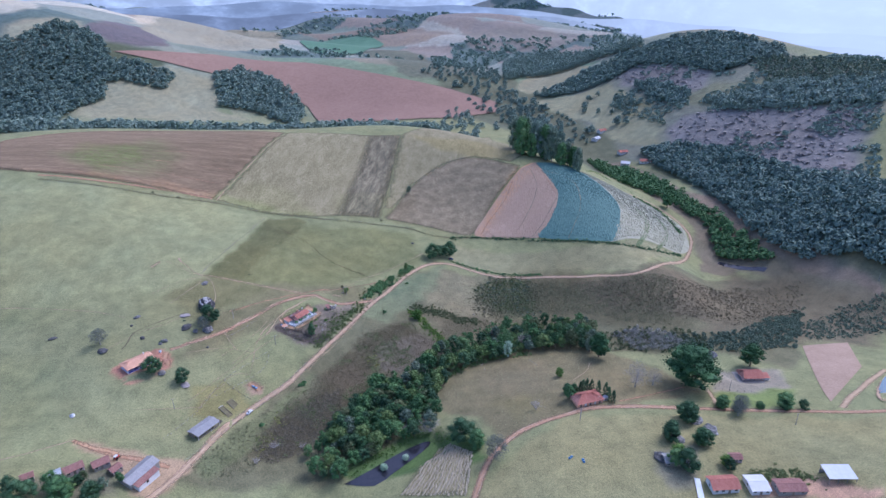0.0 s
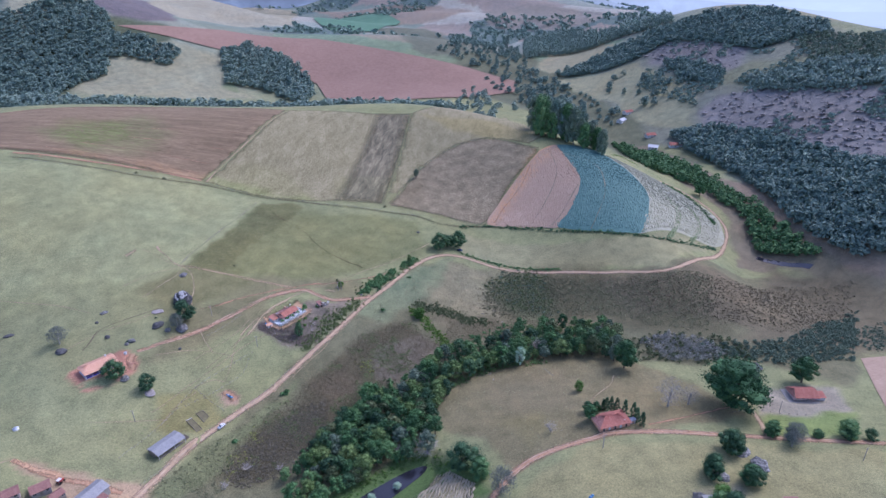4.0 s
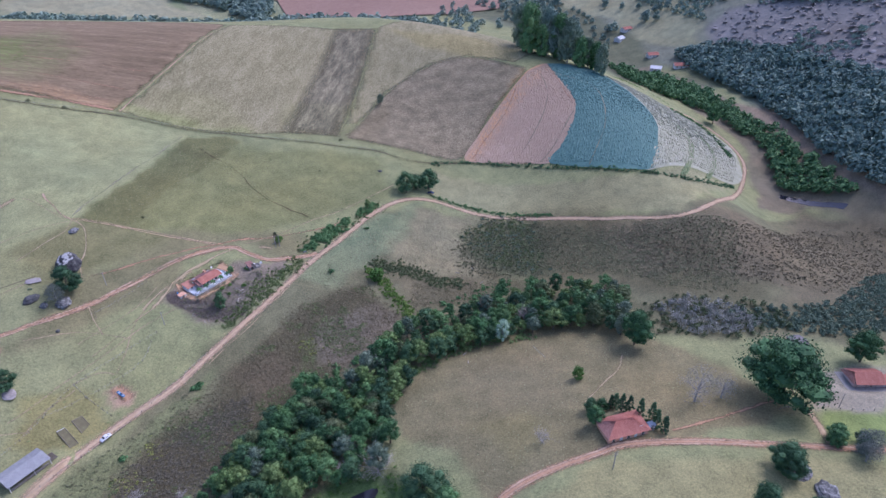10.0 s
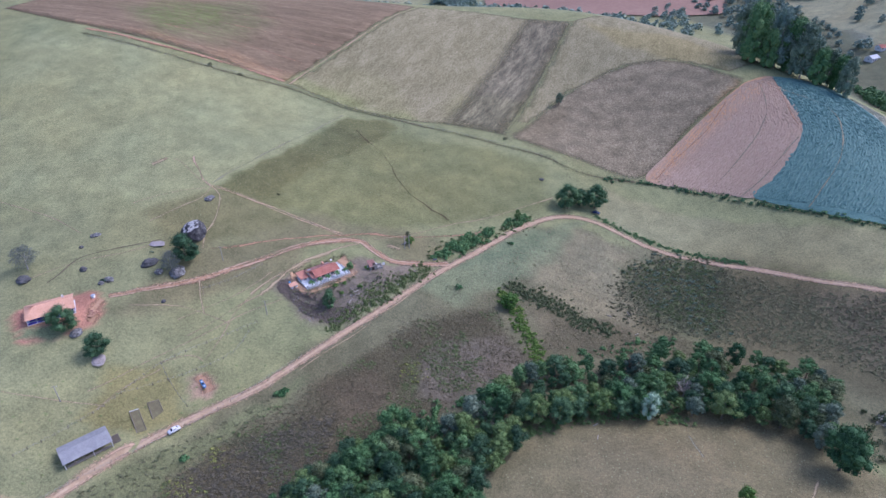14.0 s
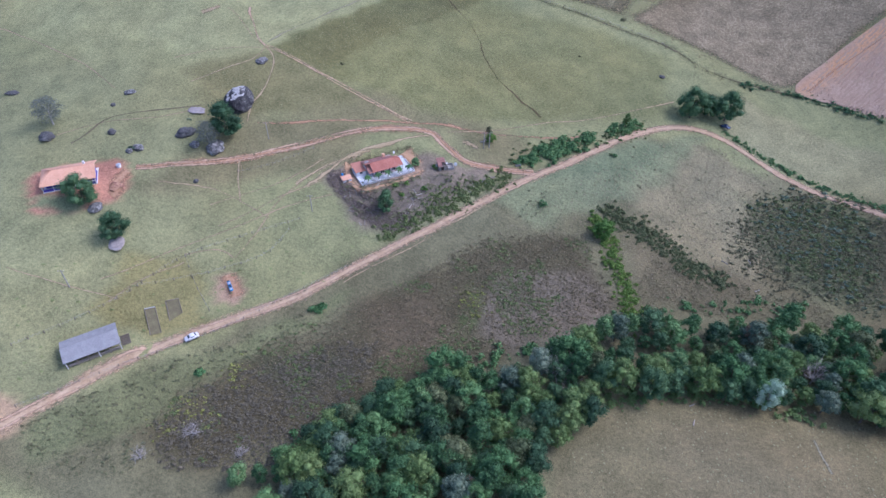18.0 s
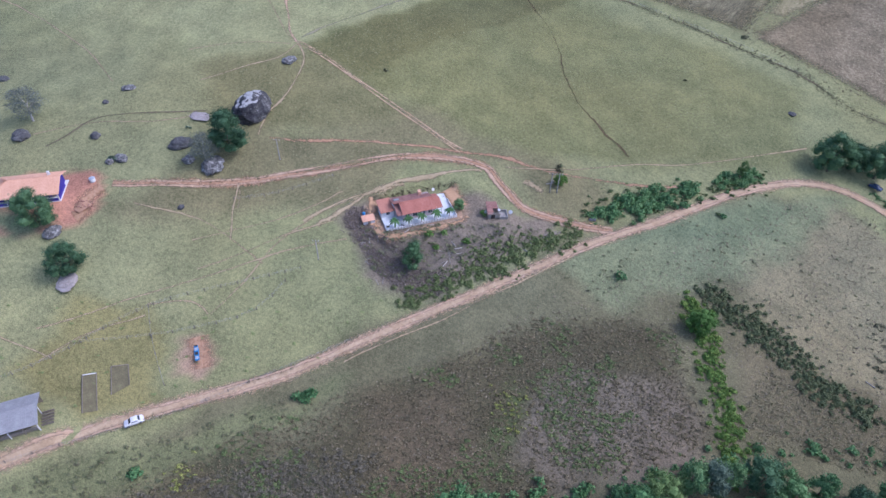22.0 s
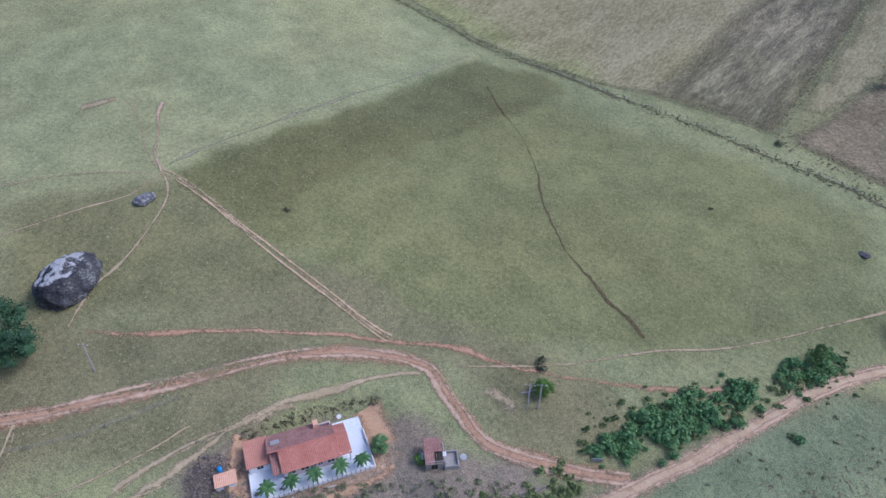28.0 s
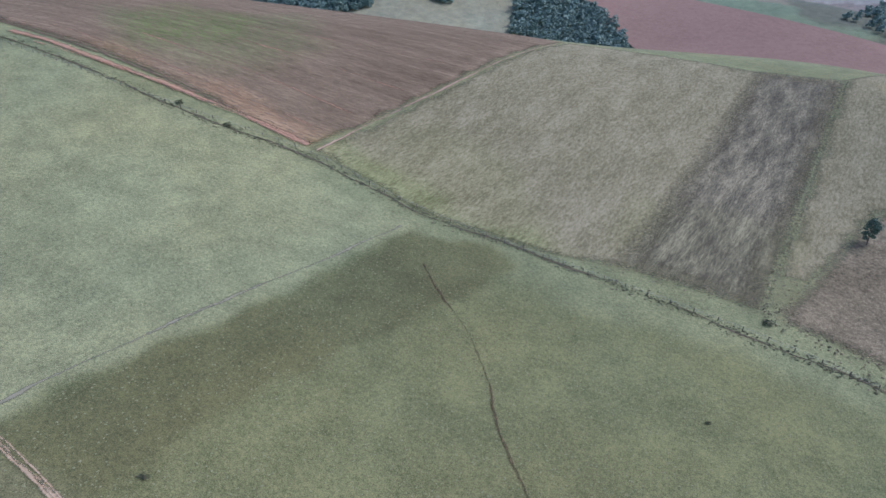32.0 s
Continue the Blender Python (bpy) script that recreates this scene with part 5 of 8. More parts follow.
plant(ARAUCARIA, [(229.5, -95.4, 36.7)], 0.7, "huge spreading dark monkey puzzle tree")
plant(ARAUCARIA, [(189.8, -52.7, 15.9)], 1.15, "tall monkey puzzle tree beside the forest")
plant(ARAUCARIA, [(278.8, -73.9, 16.1)], 1.0, "tall dark tree near the farmhouse")
plant(ARAUCARIA, [(361, 224.4, 14.4)], 1.0, "dark umbrella-topped tree by the road")
plant(TWIGS, [(196.4, -94.6, 18.5), (207.5, -93.1, 13.4)], 0.8, "bare grey tree without leaves in the meadow")
plant(RUST, [(129.8, -15.3, 9), (64.7, -74.3, 4.9), (68.4, -92.8, 7.4)], 1.15, "rust-brown crowned tree in the forest")
plant(DEAD, [(79.1, -49.6, 8.9), (147.7, -22.8, 8.2)], 0.8, "leafless grey crown above the forest", "tree", width=9.0)
plant(DEAD, [(135.4, -108.1, 5.4)], 0.9, "small bare grey tree", "tree", width=9.0)
plant(DEAD, [(77.9, -104.1, 10.7), (65.6, -101.9, 6), (83.5, -51.8, 6)], 0.6, "bare grey tree at the forest edge", "tree", width=9.0)
plant(ROUND, [(233.3, -121.4, 8), (239.7, -125.7, 6.9), (252.9, -124.2, 5.1), (266.1, -125.6, 11.7), (236.2, -117.7, 8.2), (243.2, -121.3, 6)], 0.75, "dark rounded tree along the red road")
plant(ROUND, [(253.8, -123.5, 5.5), (265.4, -126.7, 7), (274.8, -128.6, 7)], 0.7, "dense round bush along the red road", "bush")
plant(GREYTREE, [(237.1, -130.3, 10.2), (240.4, -127, 11.9)], 0.8, "grey sparse tree beside the red road")
plant(ROUND, [(93.7, -121.6, 17.3), (99.8, -128.9, 11.2)], 0.8, "dense green tree beside the pond")
plant(GREYTREE, [(107.2, -142.3, 14.9)], 0.8, "grey-green tree beside the red road")
plant(ROUND, [(190.3, -168.1, 12.9), (205.3, -152, 10.9), (186.9, -164, 9.4), (209.2, -170.6, 7.2), (209.1, -130.1, 12.3), (192.4, -146, 11.1)], 0.8, "dark tree among the farm buildings")
plant(ROUND, [(-105.1, -150.8, 14.9), (-90, -149, 15.1), (-78.1, -147.3, 12.8), (-86.4, -140.2, 6.7)], 0.8, "dark tree among the old farm roofs")
plant(FOREST, [(-111.3, -147.0, 11), (-103.8, -146.0, 9), (-95.3, -144.3, 12), (-85.0, -137.5, 7), (-75.2, -142.0, 9), (-69.8, -136.9, 8), (-87.3, -147.3, 10), (-78.5, -146.2, 9)], 0.8, "leafy tree crowding the old farm roofs")
plant(BRIGHT, [(189.8, -161, 9.9), (209.1, -168.4, 6.7)], 0.8, "bright green banana clump beside a shed", "shrub")
plant(SILVER, [(52.4, -127.6, 5.9), (63.9, -121.7, 5.1)], 0.7, "pale grey shrub on the pond bank", "shrub")
plant(BRIGHT, [(29.2, 33.2, 4.6)], 0.8, "light green sapling above the lane")
plant(FOREST[7], [(74.5, 70.1, 4.5)], 1.5, "slender tree with light crown by the road")
plant([CYPRESS], [(165.4, -95.4, 3.7), (165.9, -100.1, 3.6), (168.2, -101.1, 3.6), (171.1, -103.7, 4.2), (174.3, -106, 4.2), (175.5, -108, 4.2), (177.1, -110.8, 3.7), (164.3, -94.5, 3.3)], 2.2, "dark narrow cypress beside the red-roofed house", "cypress", "cypresses round the house", width=4.2)
plant(ROUND, [(154.9, -104.3, 7.5), (156.4, -95.1, 6.6), (160.8, -95.1, 5.7)], 0.9, "dark leafy tree beside the red-roofed house")
GROVE = [(206.8, 275.7), (258.7, 467.5), (207.7, 256.7), (259.3, 432.7), (276.4, 467.6), (223.5, 257.9), (281, 448.2), (291.3, 451.1), (232, 252.8), (295.9, 438.2), (298.2, 422.8), (235.9, 240.4), (216.8, 250.3), (307.1, 421.7), (254.1, 244), (257.2, 235.2), (257.6, 221.4), (243.7, 232.3), (218.3, 286.3), (283.7, 469.5)]
plant(EUCALYPT, [(x, y, 19.0 if k < 12 or k > 17 else 12.5) for k, (x, y) in enumerate(GROVE)], 1.9, "tall dark eucalyptus in the grove on the crest", "eucalyptus", "eucalyptus grove", width=6.5)

# ---------------------------------------------------------------- the gallery forest along the stream
FOREST_NEAR = [(83, -92.4), (85.1, -72.9), (95.2, -54.1), (109.8, -44.9), (131.5, -38.5), (153.8, -33), (174.5, -35.2), (188.5, -46.1)]
FOREST_FAR = [(26.4, -97.6), (41, -77.5), (68.5, -54.2), (92, -26.4), (114.8, -15.4), (146.9, -1.1), (177.7, -0.3), (201.8, -10.5)]


def scatter(poly, n, gap, seed, edge=0.0):
    """Places within an outline, no two nearer than gap."""
    rng = np.random.RandomState(seed)
    p = np.array(poly)
    lo, hi = p.min(0), p.max(0)
    c = lo + (hi - lo) * rng.rand(n * 16 + 400, 2)
    c = c[inside(c[:, 0], c[:, 1], p)]
    if edge:
        d = edge_distance(c[:, 0], c[:, 1], p, True)
        c = c[rng.rand(len(c)) < np.clip(d / edge, 0, 1) * (0.8 + 0.3 * wander(c[:, 0], c[:, 1], edge * 2.4))]
    taken, out = {}, []
    for x, y in c.tolist():
        i, j = int(x // gap), int(y // gap)
        if any((x - a) ** 2 + (y - b) ** 2 < gap * gap for di in (-1, 0, 1) for dj in (-1, 0, 1) for a, b in taken.get((i + di, j + dj), ())):
            continue
        taken.setdefault((i, j), []).append((x, y))
        out.append((x, y))
        if len(out) >= n:
            break
    return out


FOREST_AREA = FOREST_NEAR[::-1] + FOREST_FAR
WOOD_LOW = [(15.3, -127), (32.6, -96.1), (65.5, -83.4), (79.2, -104.7), (53.4, -109.2), (31.9, -130.8)]
WOOD_WEST = [(9.5, -112.6), (18.8, -101.3), (25.1, -91.2), (30, -83.2), (39.8, -70.8), (51.2, -60.1), (58.5, -62.2), (42.9, -83), (32, -101.8)]
for k, (x, y) in enumerate(scatter(FOREST_AREA, 215, 4.0, 8) + scatter(WOOD_LOW, 60, 4.4, 9) + scatter(WOOD_WEST, 40, 3.6, 10)):
    m = FOREST[rng_.choice((0, 0, 1, 1, 2, 3, 3, 4, 4, 5, 6, 7))]
    s = rng_.uniform(0.6, 1.2)
    stand(m, x, y, s, rng_.uniform(0, 6.28), "dark green tree crowded in the stream-side forest", "tree", "stream-side forest", sz=s * rng_.uniform(0.8, 1.15))


# ---------------------------------------------------------------- woods, scrub and grass that nobody could count
def heap(name, spots, seed, material, label, kindname, clumps=5, leaves=9, spray=0.5, low=0.1, squash=0.8, kind="stuff", lean=0.0):
    """Many small plants as one mesh: x, y, width, height each."""
    rng = np.random.RandomState(seed)
    spots = np.array(spots, float)
    x, y, w, h = spots.T
    z = land(x, y)
    vs = []
    for k in range(clumps):
        a, t = k * 2.4 + 2 * rng.rand(len(x)), (k + 0.5) / clumps
        c = np.stack([x + w * 0.27 * np.cos(a) * (1 - 0.5 * t), y + w * 0.27 * np.sin(a) * (1 - 0.5 * t), z + h * (low + (0.8 - low) * t)], 1)
        rep = lambda q: np.repeat(q, leaves, 0)
        rad = np.stack([w * 0.3, w * 0.3, w * 0.3 * squash * np.minimum(2, h / w)], 1)
        vs.append(sprays(rng, rep(c), 1.0, leaves * len(x), rep((spray * w)[:, None]), rep(rad), lean))
    v = np.concatenate(vs)
    return tagged(new(name, quads_mesh(name, v, material)), label, kindname, kind=kind)


def sized(spots, lo, hi, ratio, seed):
    r = random.Random(seed)
    out = []
    for x, y in spots:
        w = lo + (hi - lo) * r.random() ** 1.6
        out.append((x, y, w, w * ratio * r.uniform(0.7, 1.25)))
    return out


def along(line, n, spread, seed):
    r, c = random.Random(seed), smooth_line(line, 1.5)
    return [tuple(c[r.randrange(len(c))] + (r.gauss(0, spread), r.gauss(0, spread))) for _ in range(n)]


BROWN_AREA = [(-16.3, -96.7), (5.2, -60.4), (27.3, -31.7), (40.3, -8.5), (73.3, 8.9), (92.7, -17.5), (68.5, -44.3), (46.5, -64.1), (23.9, -90.3), (0.7, -111.4), (-19, -109.9)]
heap("dry_scrub", sized(scatter(BROWN_AREA, 8000, 0.4, 21, 5.0), 0.35, 1.3, 0.3, 1), 1, M_scrub_brown, "knee-high dry brown scrub", "scrub", 2, 11, 0.28, lean=1.4)
heap("dry_scrub", sized(scatter([(92, -15), (97, 12), (112, 8), (128, 14), (150, 17), (182, 6), (150, 2), (118, -8)], 2600, 0.45, 221, 5.0), 0.3, 1.2, 0.35, 221), 221, M_scrub_brown, "knee-high dry brown scrub above the forest", "scrub", 2, 11, 0.28, lean=1.4)
heap("green_scrub", sized([q for q in scatter(BROWN_AREA, 5200, 0.5, 22, 9.0) if wander(np.array(q[0]), np.array(q[1]), 15, 7.0) + 0.5 * wander(np.array(q[0]), np.array(q[1]), 5, 2.0) > 0.2], 0.4, 1.5, 0.4, 2), 2, M_scrub_green, "low green bushes in dry scrub", "scrub", 2, 9, 0.34, lean=1.2)
DARK_AREA = [(126.9, 61.3), (172.1, 70.3), (220.9, 47.8), (289, 45.3), (253.4, -24.6), (223.9, -14.5), (197.7, 7.9), (150.5, 17.8), (119.6, 27.2)] 
heap("valley_scrub", sized(scatter(DARK_AREA, 7000, 0.6, 23, 12.0), 0.4, 1.7, 0.3, 3), 3, M_scrub, "dark dense scrub on the valley slope", "scrub", 3, 9, 0.34, lean=1.8)
FAR_VALLEY = [(208.8, 43.7), (283.5, 43), (367.2, 90.8), (412.7, 62.9), (341.5, -32.9), (262.1, -16.7), (219.9, 2.2)]
heap("valley_scrub", sized(scatter(FAR_VALLEY, 3000, 1.0, 24, 9.0), 0.8, 2.4, 0.45, 4), 4, M_scrub_brown, "brown scrub on the far valley floor", "scrub", 2, 8, 0.36, lean=1.8)
heap("grey_thicket", sized(scatter([(208.1, -25.7), (227.3, -20), (249.1, -34.4), (255.5, -43.5), (239.6, -53.1), (215.1, -48.7)], 260, 1.6, 25, 7.0), 1.6, 4.5, 0.9, 5), 5, M_leaf_grey, "grey leafless thicket beside the stream", "thicket", 6, 14, 0.16)
heap("stream_bushes", sized(scatter([(237.5, -35.2), (295.6, -29.4), (395.4, 35.7), (325.4, -53.2), (284.3, -58.2), (246.5, -48.9)], 900, 1.5, 26, 8.0), 1.2, 4.5, 0.55, 6), 6, M_leaf_grey_green, "green bushes along the stream", "bushes", 6, 26, 0.19, lean=0.5)
heap("gully_bushes", sized(along([(74.7, 16.9), (81.2, 10.1), (86.8, -0.1), (91.6, -8.4), (94.9, -16.9), (94.7, -21.4)], 480, 1.7, 27), 0.5, 2.2, 0.5, 7), 7, M_leaf_bright, "lime green growth down a wet gully", "bushes", 5, 22, 0.22, lean=0.5)
M_ditch = leaf_mat("ditch_leaves", G((0.06, 0.085, 0.038), (0.11, 0.14, 0.06), (0.17, 0.2, 0.09), (0.1, 0.17, 0.05)))
heap("ditch_bushes", sized(along([(79.1, 22.1), (82.6, 20.6), (91.5, 20.3), (103.7, 16.1), (112.3, 11.7), (121, 11)], 700, 2.6, 28), 0.4, 2.2, 0.6, 8), 8, M_ditch, "olive green bushes along a ditch", "bushes", 4, 16, 0.25, lean=0.7)
heap("hedge_road", sized(along([(43.3, 30.1), (47.5, 34), (51.2, 38.2), (54.5, 43.5), (57.6, 49.2), (62.5, 55.5)], 190, 2.0, 29), 0.8, 3.6, 0.75, 9), 9, M_leaf_fresh, "untrimmed hedge above the dirt road", "hedge", 6, 34, 0.17, lean=0.4)
heap("hedge_road", sized(along([(70, 64), (75.2, 69.5), (79.5, 74)], 60, 1.8, 129), 0.8, 3.0, 0.75, 109), 109, M_leaf_fresh, "bushes above the bend of the dirt road", "hedge", 6, 34, 0.17, lean=0.4)
heap("verge_bushes", sized(along([(12.1, -24.8), (18.6, -13.8), (25.8, -2.8), (34.4, 11), (40.5, 19.5)], 520, 1.9, 30), 0.4, 1.9, 0.6, 10), 10, M_scrub_green, "rough green bushes along the road bank", "bushes", 4, 19, 0.24, lean=0.5)
heap("yard_weeds", sized(scatter([(-11.3, -13.2), (0.6, -5.3), (22.4, 8.9), (32.1, 16.2), (24.8, -3.9), (13.3, -21.7), (0.3, -22)], 420, 0.7, 31), 0.5, 1.6, 0.5, 11), 11, M_scrub, "weeds and cut brush round the farm yard", "weeds", 2, 8, 0.38, lean=1.8)
HEDGE = [(-222.9, 154.8), (-190.5, 152.9), (-134.4, 151.4), (-114.9, 153.3), (-86.7, 157.6), (-64.2, 155.6), (-38.5, 151.9), (-13.1, 152.2), (4.5, 149.5), (32.6, 145.9), (57.2, 140.9), (81.4, 138.8)] + [(103.2, 131.1), (141.1, 135.3)]
heap("field_hedge", sized(along(HEDGE, 3000, 1.3, 32), 0.3, 0.85, 0.4, 12), 12, M_scrub, "low weedy strip along the fields", "hedge", 2, 9, 0.38, lean=1.8)
road("ditch_line", HEDGE, 1.0, M_path_dark, "shallow dark ditch along the field edge", "ditch", seed=181, rough=0.5, worn=0.42, lift=0.14)
heap("hedge_bushes", sized([(-134.9, 154), (-115.2, 154.2), (57.2, 149.8)], 3.0, 3.5, 0.5, 113), 113, M_scrub, "dark round bushes on the field edge", "bushes", 6, 35, 0.15, lean=0.5)
heap("field_hedge", sized(along([(117.6, 130.3), (140, 134.3), (179.3, 124), (215.7, 102.8), (247.4, 87.6), (282.2, 87.2), (331.5, 127.8)], 460, 1.0, 33), 0.9, 2.6, 0.7, 13), 13, M_leaf, "dark hedge below the crop rows", "hedge", 3, 11, 0.34, lean=1.8)
heap("road_hedge", sized(along([(114.6, 94), (132.2, 88), (149.7, 82.7), (183.9, 73.5)] , 220, 0.8, 34), 0.8, 2.0, 0.6, 14), 14, M_leaf, "dark hedge beside the road bend", "hedge", 4, 22, 0.24, lean=0.5)
heap("road_hedge", sized(along([(317.5, 214.7), (340.8, 212.7), (351.6, 190.2), (353.9, 175.1)], 140, 1.2, 35), 1.2, 3.0, 0.7, 15), 15, M_leaf, "bushes between road and crop", "hedge", 4, 22, 0.24, lean=0.5)
heap("slope_shrubs", sized(scatter([(38.5, 5.8), (91, 76.2), (109.3, 90.1), (158.8, 68.4), (129.3, 20.9), (103.7, 18.4), (80.8, 17.4), (59.8, 2.4)], 520, 1.2, 36), 0.35, 1.4, 0.5, 16), 16, M_scrub, "scattered shrubs on the grass slope", "shrubs", 2, 9, 0.36, lean=1.8)
heap("pasture_shrubs", sized(scatter([(-77.7, -89.8), (-29.3, -49.3), (-1.3, -22.6), (15.6, -31.5), (-14.7, -70), (-49, -117.2)], 160, 2.0, 37), 0.4, 1.2, 0.5, 17), 17, M_scrub_green, "scattered weeds in the pasture", "weeds", 2, 8, 0.36, lean=1.8)
heap("verge_shrubs", sized(scatter([(-33.7, -132.2), (-44, -122.1), (-28.5, -98.9), (-12.5, -78.3), (8.1, -52.8), (-4.3, -84.6), (-12.6, -101.3), (-13.1, -120.3)], 800, 0.6, 38), 0.3, 1.3, 0.5, 18), 18, M_scrub, "rough green growth below the road", "bushes", 2, 9, 0.36, lean=1.8)
heap("grass_tufts", sized(scatter([(-37.2, -30.1), (-167.2, 62.7), (-87.2, 143.5), (87.1, 129.4), (88.8, 82.1), (30.2, 42.6)], 6500, 0.6, 39), 0.25, 0.7, 0.25, 19), 19, M_grass, "tufts of pasture grass", "grass", 1, 7, 0.51, lean=1.8)
heap("grass_tufts", sized(scatter([(-226.1, 157.1), (-88.7, 162.2), (82.6, 141.5), (78.2, 106.5), (-55, 30.3)], 5000, 0.6, 40), 0.25, 0.7, 0.25, 20), 20, M_grass, "tufts of pasture grass", "grass", 1, 7, 0.51, lean=1.8)
heap("meadow_tufts", sized(scatter([(87.7, -71.5), (103.3, -43), (145.7, -29.5), (179.8, -35.5), (203.7, -56.8), (221.6, -77.6), (231.8, -104.6), (179.5, -112.6), (153.7, -115.7), (128.1, -122.2), (115.2, -129.8)], 1700, 0.8, 41), 0.25, 0.8, 0.3, 21), 21, M_grass, "dry tufts in the meadow", "grass", 1, 7, 0.51, lean=1.8)
heap("yard_hedge", sized(along([(218.6, -177.5), (229.4, -177.0), (239.6, -181.6)], 260, 2.2, 193), 0.6, 2.0, 0.6, 193), 193, M_scrub_green, "rough green growth above the farm yard", "bushes", 4, 16, 0.25, lean=0.6)
heap("pond_reeds", sized(along([(36.2, -129), (49.1, -118.1), (65.6, -107.9), (79.2, -105.8), (87, -118.2)], 260, 1.6, 42), 0.6, 1.6, 0.7, 22), 22, M_leaf_bright, "lush reeds on the pond bank", "reeds", 2, 8, 0.4)
heap("stubble_tufts", sized(scatter([(-84.1, 160.2), (-76.8, 202.9), (-44.5, 313.4), (45.7, 344.2), (95.3, 335), (83.7, 150.4), (-2.9, 152.3)], 11000, 0.5, 43), 0.25, 0.8, 0.4, 23), 23, leaf_mat("straw_tufts", G((0.2, 0.19, 0.11), (0.3, 0.27, 0.17), (0.42, 0.37, 0.26))), "clumps of dry straw in stubble", "stubble", 1, 7, 0.51, lean=1.8)

# far woods, most with haze painted into the leaf colour
heap("far_woods", sized(scatter([(-240.1, 862.5), (-206.7, 903.1), (-141.8, 884.2), (-89.1, 818.6), (-67.9, 742.8), (-82.7, 701.9), (-154.7, 751.7), (-211.2, 754.6)], 330, 5.0, 51), 9, 15, 1.0, 31), 31, M_leaf_hazed, "dense dark wood on the far field", "woods", 6, 22, 0.24, lean=0.55)
heap("tree_line", sized(along([(-620, 615), (-505, 609), (-443, 596), (-390, 582), (-330, 578), (-277, 575), (-228, 580), (-177, 585), (-100, 560), (-40, 540), (30, 525), (81, 520), (132, 522)], 900, 11, 52), 9, 17, 0.95, 32), 32, M_leaf_hazed, "dark tree line along the hidden valley", "woods", 6, 22, 0.24, lean=0.55)
heap("hill_woods", sized(scatter([(-603.9, 831.8), (-559.4, 860.6), (-517.1, 926.8), (-444.1, 906.1), (-411.1, 840.9), (-371.9, 850.2), (-301.7, 832.3), (-307.8, 777.9), (-372.1, 781.7), (-400.8, 772.4), (-386.0, 722.7), (-418.6, 679.1), (-438.1, 623.7), (-510.9, 607.4)], 1000, 6, 53), 8, 15, 0.9, 33), 33, M_leaf_hazed, "wooded rocky hill behind the fields", "woods", 6, 22, 0.24, lean=0.55)
heap("valley_woods", sized(scatter([(414.6, 425.4), (456.2, 404.3), (489.7, 344.1), (501.8, 284.1), (511.9, 224.0), (513.2, 159.4), (540, 60), (575, -60), (500, -60), (446.5, 62.3), (423.7, 83.8), (418.6, 137.4), (425.7, 219.3), (421.4, 296.8), (414.5, 371.2)], 1850, 4.5, 54), 8, 14, 1.0, 34), 34, M_leaf_hazed, "dark wood at the foot of the rock slope", "woods", 6, 22, 0.24, lean=0.55)
heap("stream_woods", sized(scatter([(342.8, 434.7), (380.2, 349.3), (391.1, 262.7), (410, 196.4), (410.6, 106.1), (377.7, 141.9), (390.6, 193.2), (369.7, 244.7), (327.6, 272.9)], 300, 4.5, 55), 6, 11, 0.9, 35), 35, M_leaf, "wooded stream banks below the crop field", "woods", 6, 22, 0.24, lean=0.55)
heap("hilltop_woods", sized(scatter([(351.9, 802.1), (460.0, 849.4), (533.2, 821.1), (587.0, 781.5), (661.2, 694.1), (690.0, 582.2), (671.2, 537.2), (631.5, 553.3), (582.2, 551.7), (555.3, 659.7), (524.4, 730.9), (474.5, 736.8), (429.9, 749.0)], 1150, 5, 56), 8, 14, 0.9, 36), 36, M_leaf_hazed, "wooded crest of the rocky hill", "woods", 6, 22, 0.24, lean=0.55)
heap("slope_woods", sized(scatter([(529.3, 473.7), (591.7, 453.0), (661.6, 377.8), (700, 330), (640, 300), (580.0, 370.7), (526.6, 437.1)], 700, 5, 57), 7, 13, 0.85, 37), 37, M_leaf_hazed, "scrubby wood across the rock slope", "woods", 6, 22, 0.24, lean=0.55)
heap("conifer_rows", sized(scatter([(375.8, 1200), (499.3, 1248), (578.9, 860.7), (562.8, 806.8), (505.1, 923.8), (367.7, 973.2), (324.7, 937.3)], 900, 6, 58), 7, 11, 1.7, 38), 38, M_leaf_hazed, "straight-edged conifer plantation on a far slope", "woods", 6, 22, 0.24, lean=0.55)
heap("valley_trees", sized(scatter([(143.6, 906), (338.6, 1243), (318.8, 861.8), (354.4, 731.6), (389.5, 527.4), (338.7, 473.6), (294.2, 565.2), (257.7, 655), (206.2, 861)], 260, 7, 59), 7, 14, 1.0, 39), 39, M_leaf_hazed, "trees in the far valley", "woods", 6, 22, 0.24, lean=0.55)
heap("red_field_trees", sized(scatter([(143.5, 653.2), (192.4, 747.1), (238.2, 652.9), (244.1, 537.8), (144.7, 347.2)], 60, 6, 60), 6, 12, 1.0, 40), 40, M_leaf_hazed, "tree group beside the red field", "woods", 6, 22, 0.24, lean=0.55)
FAR_TREES = [q for q in scatter([(-1500, 1150), (1500, 1150), (2100, 2900), (-1900, 2900)], 9000, 9, 61) if math.hypot(q[0] - 100, q[1] + 100) > 1150]
FAR_TREES = [q for q, k in zip(FAR_TREES, far_plot(*np.array(FAR_TREES).T)) if k == 0]
